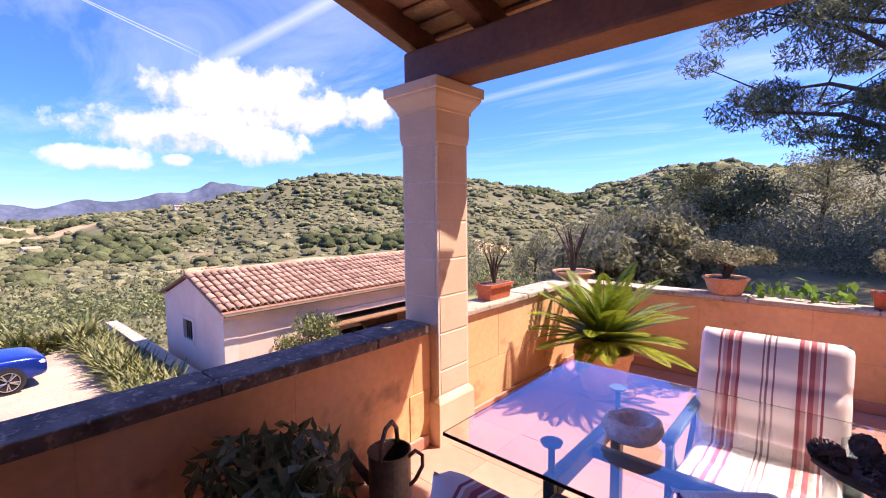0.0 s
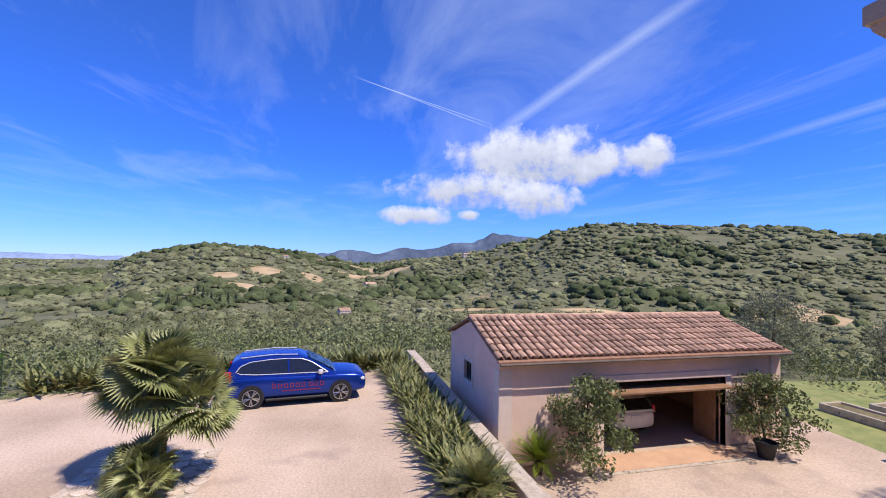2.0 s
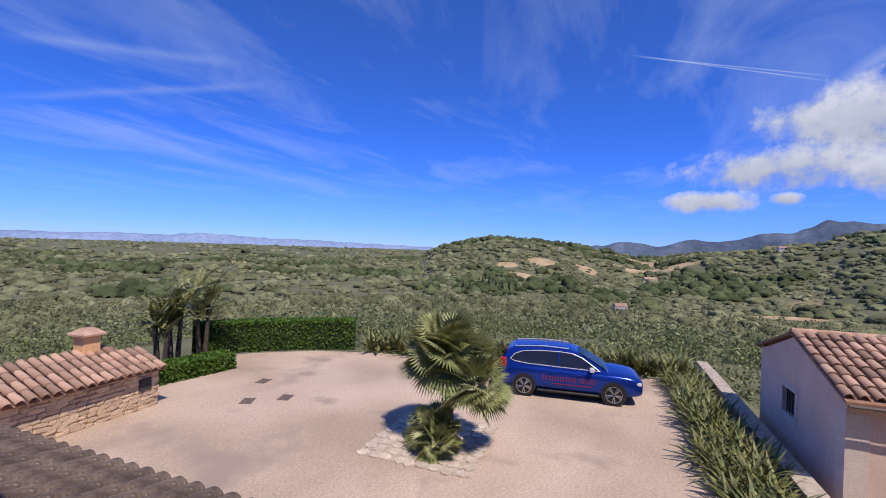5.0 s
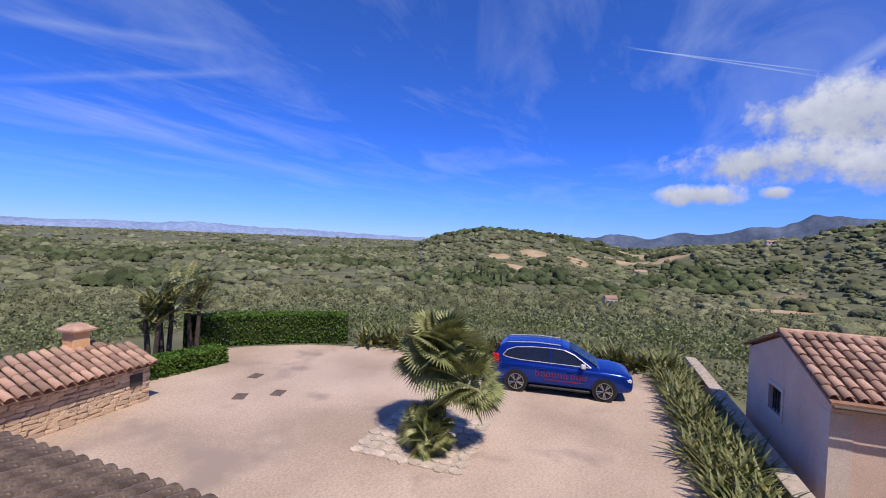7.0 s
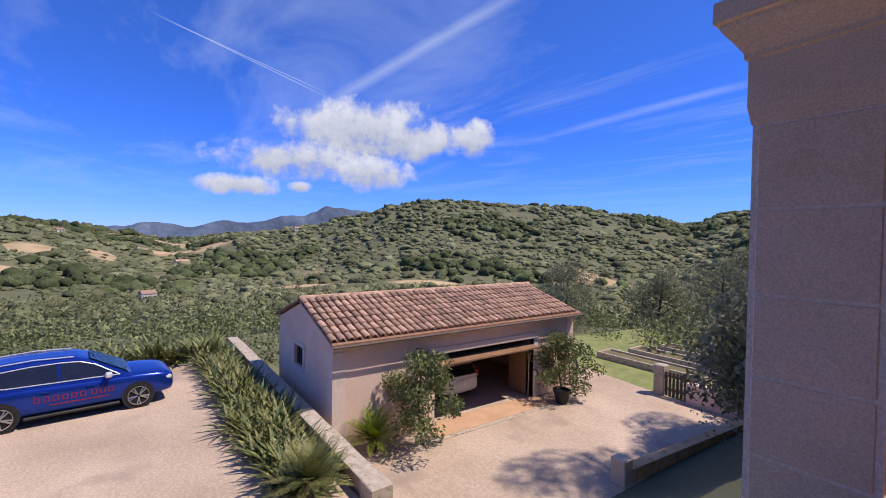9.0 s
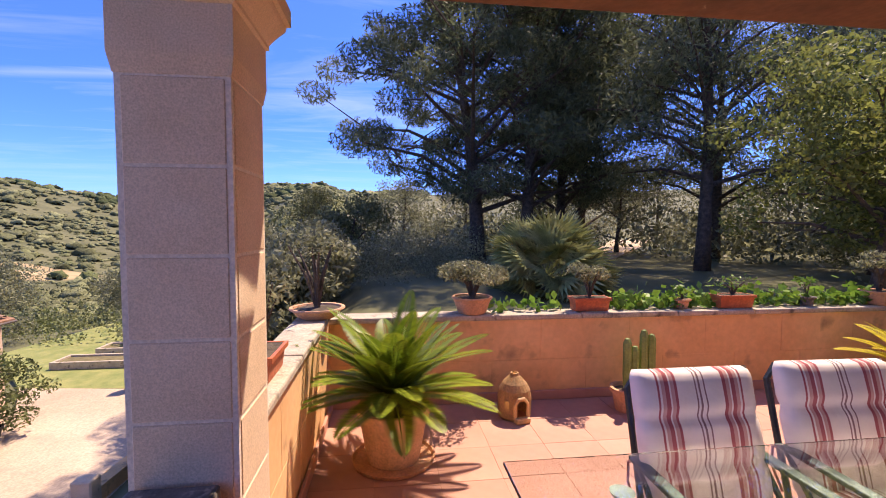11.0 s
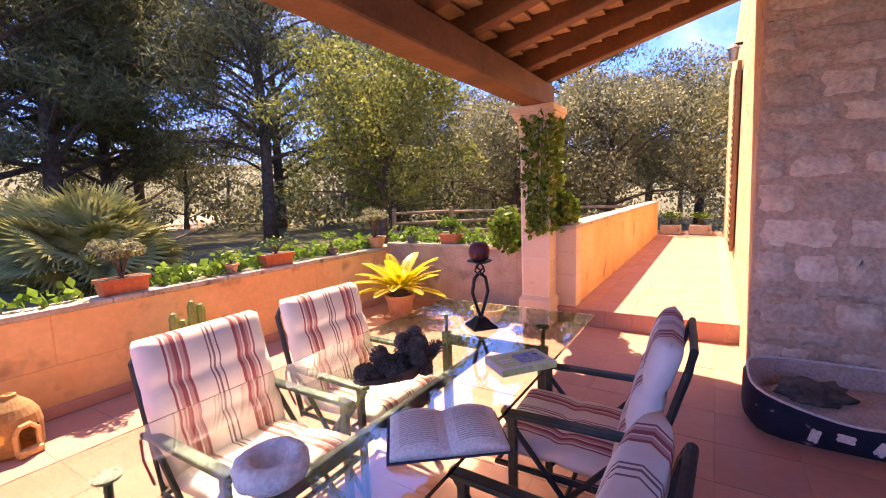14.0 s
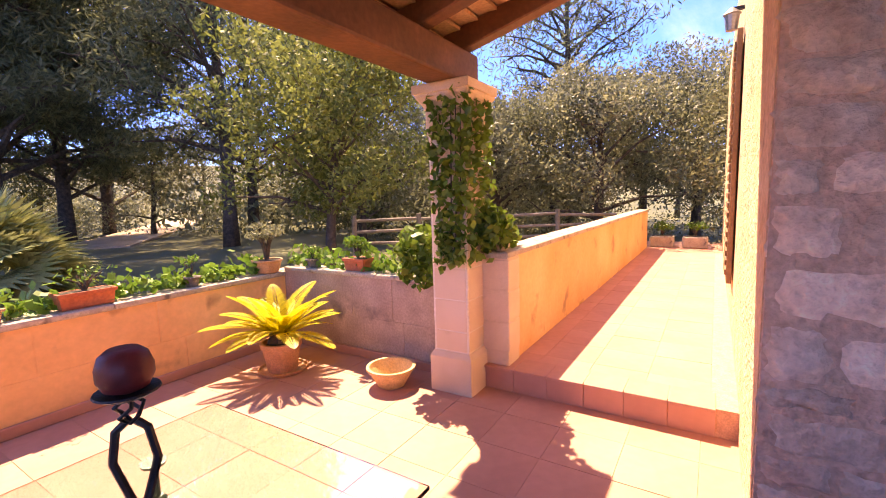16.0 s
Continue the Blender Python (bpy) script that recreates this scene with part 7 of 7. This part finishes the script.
for i in range(3):
    b = bmesh.new()
    tube(b, [(XV - 0.165, -0.1 + i * 0.035, 1.05), (XV - 0.17, -0.12 + i * 0.04, 1.5), (XV - 0.175, -0.14 + i * 0.04, 2.2)], 0.005, 5)
    part("stem", b, M_BARK, th)
out = []
for x0, x1, n in ((2.7, 3.7, 260), (4.1, 5.6, 420), (1.5, 2.2, 60), (3.7, 4.1, 70)):
    P = np.stack([nr.uniform(x0, x1, n), nr.uniform(2.36, 2.62, n), 0.8 + np.abs(nr.normal(size=n)) * 0.07], 1)
    out.append(ivy(P, 0.085))
P = np.stack([nr.uniform(5.74, 5.98, 420), nr.uniform(0.2, 2.3, 420), 0.85 + np.abs(nr.normal(size=420)) * 0.09], 1)
out.append(ivy(P, 0.085))
th = thing("trailing_ivy", "bright green trailing ivy along the parapet top", "ivy", at=pose(0, 0, 0))
for clump in out:
    tagged(quads_part("leaf_clump", clump, G_FRESH, th), kind="stuff")
th = thing("pale_rock", "pale rounded stone on the parapet pier", "stone", at=pose(5.78, -0.26, 1.1))
b = bmesh.new()
bmesh.ops.create_icosphere(b, subdivisions=3, radius=0.1)
for v in b.verts:
    v.co = Vector((v.co.x, v.co.y * 0.8, (v.co.z * 0.62 + 0.055))) * (1 + 0.18 * noise.noise(v.co * 9))
part("stone_body", b, M_COPING2, th, smooth=True)

# dog bed
M_NAVY = mat("navy_print_cloth", (0.012, 0.014, 0.03), (0.02, 0.022, 0.045), 8, 0.9, 0.3, 60, spots=((0.5, 0.48, 0.5), 16, 0.66))
M_FLEECE = mat("beige_fleece", (0.5, 0.37, 0.3), (0.62, 0.48, 0.4), 12, 1, 0.9, 60, dist=0.02)
db = thing("dog_bed", "navy patterned pet bed with beige fleece lining", "pet bed", at=pose(4.2, -2.38, 0, 0, 0, 0) @ Matrix.Scale(1.1, 4))


def rim(r0, r1, z0, z1, m, name, thick, n=40):
    b = bmesh.new()
    rgs = []
    for rx, ry, z in ((0.27, 0.44, 0.0), (0.30, 0.48, 0.06), (0.30, 0.48, z1 - 0.05), (0.28, 0.46, z1), (0.25, 0.42, z1 - 0.02), (0.22, 0.38, 0.10)):
        rgs.append([])
        for k in range(n):
            a = 2 * math.pi * k / n
            c, s = math.cos(a), math.sin(a)
            sq = 1 / (abs(c) ** 4 + abs(s) ** 4) ** 0.25
            dip = 1 - 0.45 * math.exp(-((math.atan2(s, -c)) / 0.8) ** 2) if z > 0.1 else 1
            rgs[-1].append(b.verts.new((rx * c * sq, ry * s * sq, z * dip)))
    for a, c in (list(zip(rgs, rgs[1:]))[:3] if thick else list(zip(rgs, rgs[1:]))[3:]):
        for k in range(n):
            b.faces.new((a[k], a[(k + 1) % n], c[(k + 1) % n], c[k]))
    return b


part("bed_lining", rim(0, 0, 0, 0.27, None, "", 0), M_FLEECE, db, "beige fleece lining", True)
part("bed_rim", rim(0, 0, 0, 0.27, None, "", 1), M_NAVY, db, "navy rim with white motifs", True)
b = bmesh.new()
bmesh.ops.create_uvsphere(b, u_segments=28, v_segments=12, radius=1)
for v in b.verts:
    v.co = Vector((v.co.x * 0.25, v.co.y * 0.41, 0.13 + v.co.z * 0.06)) + Vector((0, 0, 0.02 * noise.noise(v.co * 3)))
part("bed_cushion", b, M_FLEECE, db, "beige fleece cushion", True)
cord = []
for k in range(48):
    a = 2 * math.pi * k / 48
    c, s = math.cos(a), math.sin(a)
    sq = 1 / (abs(c) ** 4 + abs(s) ** 4) ** 0.25
    cord.append((0.28 * c * sq, 0.46 * s * sq, 0.27 * (1 - 0.45 * math.exp(-((math.atan2(s, -c)) / 0.8) ** 2)) + 0.003))
b = bmesh.new()
tube(b, cord + cord[:1], 0.007, 6)
M_CORD = mat("white_cord", (0.7, 0.66, 0.62), (0.8, 0.76, 0.7), 20, 0.9, 0.2, 90)
part("piping", b, M_CORD, db, "white piping cord", True)
for y, z, turn in ((-0.2, 0.085, 8), (-0.06, 0.07, 62), (0.07, 0.09, -6), (0.19, 0.075, 75)):
    outline = []
    for cx_, cy_, a0 in ((0.026, 0.011, -60), (-0.026, 0.011, 60), (-0.026, -0.011, 120), (0.026, -0.011, 240)):
        outline += [(cx_ + 0.011 * math.cos(radians(a0 + q)), cy_ + 0.011 * math.sin(radians(a0 + q))) for q in (0, 60, 120, 180)]
    b = prism(bmesh.new(), outline, 0, 0.004)
    b.transform(Matrix.Translation((-0.299, y, z)) @ Matrix.Rotation(radians(-90), 4, "Y") @ Matrix.Rotation(radians(90 + turn), 4, "Z"))
    part("bone_motif", b, M_CORD, db, "white bone-shaped motif")
bl = thing("crumpled_blanket", "crumpled grey-brown blanket lying in the pet bed", "blanket", at=pose(4.16, -2.2, 0.19))
b = bmesh.new()
bmesh.ops.create_icosphere(b, subdivisions=4, radius=1)
for v in b.verts:
    k = 1 + 0.3 * noise.fractal(v.co * 2.2, 1.0, 2.0, 4)
    v.co = Vector((v.co.x * 0.15, v.co.y * 0.17, v.co.z * 0.06 + 0.03)) * k
part("cloth", b, mat("dark_blanket", (0.06, 0.05, 0.045), (0.2, 0.17, 0.15), 9, 1, 0.9, 50, dist=0.02), bl, smooth=True)

# pots at the far end of the walkway, wall lamp, shutter
for x, y in ((14.35, -0.65), (14.3, -1.35)):
    th = thing("stone_trough", "pale stone trough with plants at the walkway's end", "trough", "troughs at the walkway's end", pose(x, y, 0.186))
    part("trough_body", cbox(-0.18, 0.18, -0.26, 0.26, 0, 0.26, bevel=0.02), M_COPING2, th)
    part("soil", cbox(-0.14, 0.14, -0.22, 0.22, 0.25, 0.266), M_SOIL, th)
    bush(pose(x, y, 0.45), "green plant in a stone trough", G_HEDGE, 0.3, 0.22, 260, 0.07, 0.03, stems=6)
sh = thing("shutter", "brown slatted wooden shutter folded against the wall", "shutter", at=pose(8.0, -1.88, 0))
part("shutter_frame", cbox(-0.4, 0.4, 0.0, 0.045, 0.62, 3.0, bevel=0.006), M_DOORW, sh)
for k in range(24):
    part("slat", cbox(-0.36, 0.36, 0.042, 0.062, 0.70 + k * 0.093, 0.755 + k * 0.093, bevel=0.004), M_DOORW, sh)
lamp = thing("wall_lamp", "small grey metal wall lantern under the eaves", "lamp", at=pose(7.9, -1.89, 3.15))
part("arm", cbox(-0.02, 0.02, 0, 0.1, 0.1, 0.13), M_IRON, lamp)
part("lantern_shade", lathe(bmesh.new(), [(0.05, -0.08), (0.065, 0.06), (0.08, 0.07), (0.02, 0.13)], 12, 0, 0.1), mat("grey_lamp", (0.3, 0.3, 0.3), (0.4, 0.4, 0.4), 5, 0.4, 0, 40, metal=0.5), lamp)
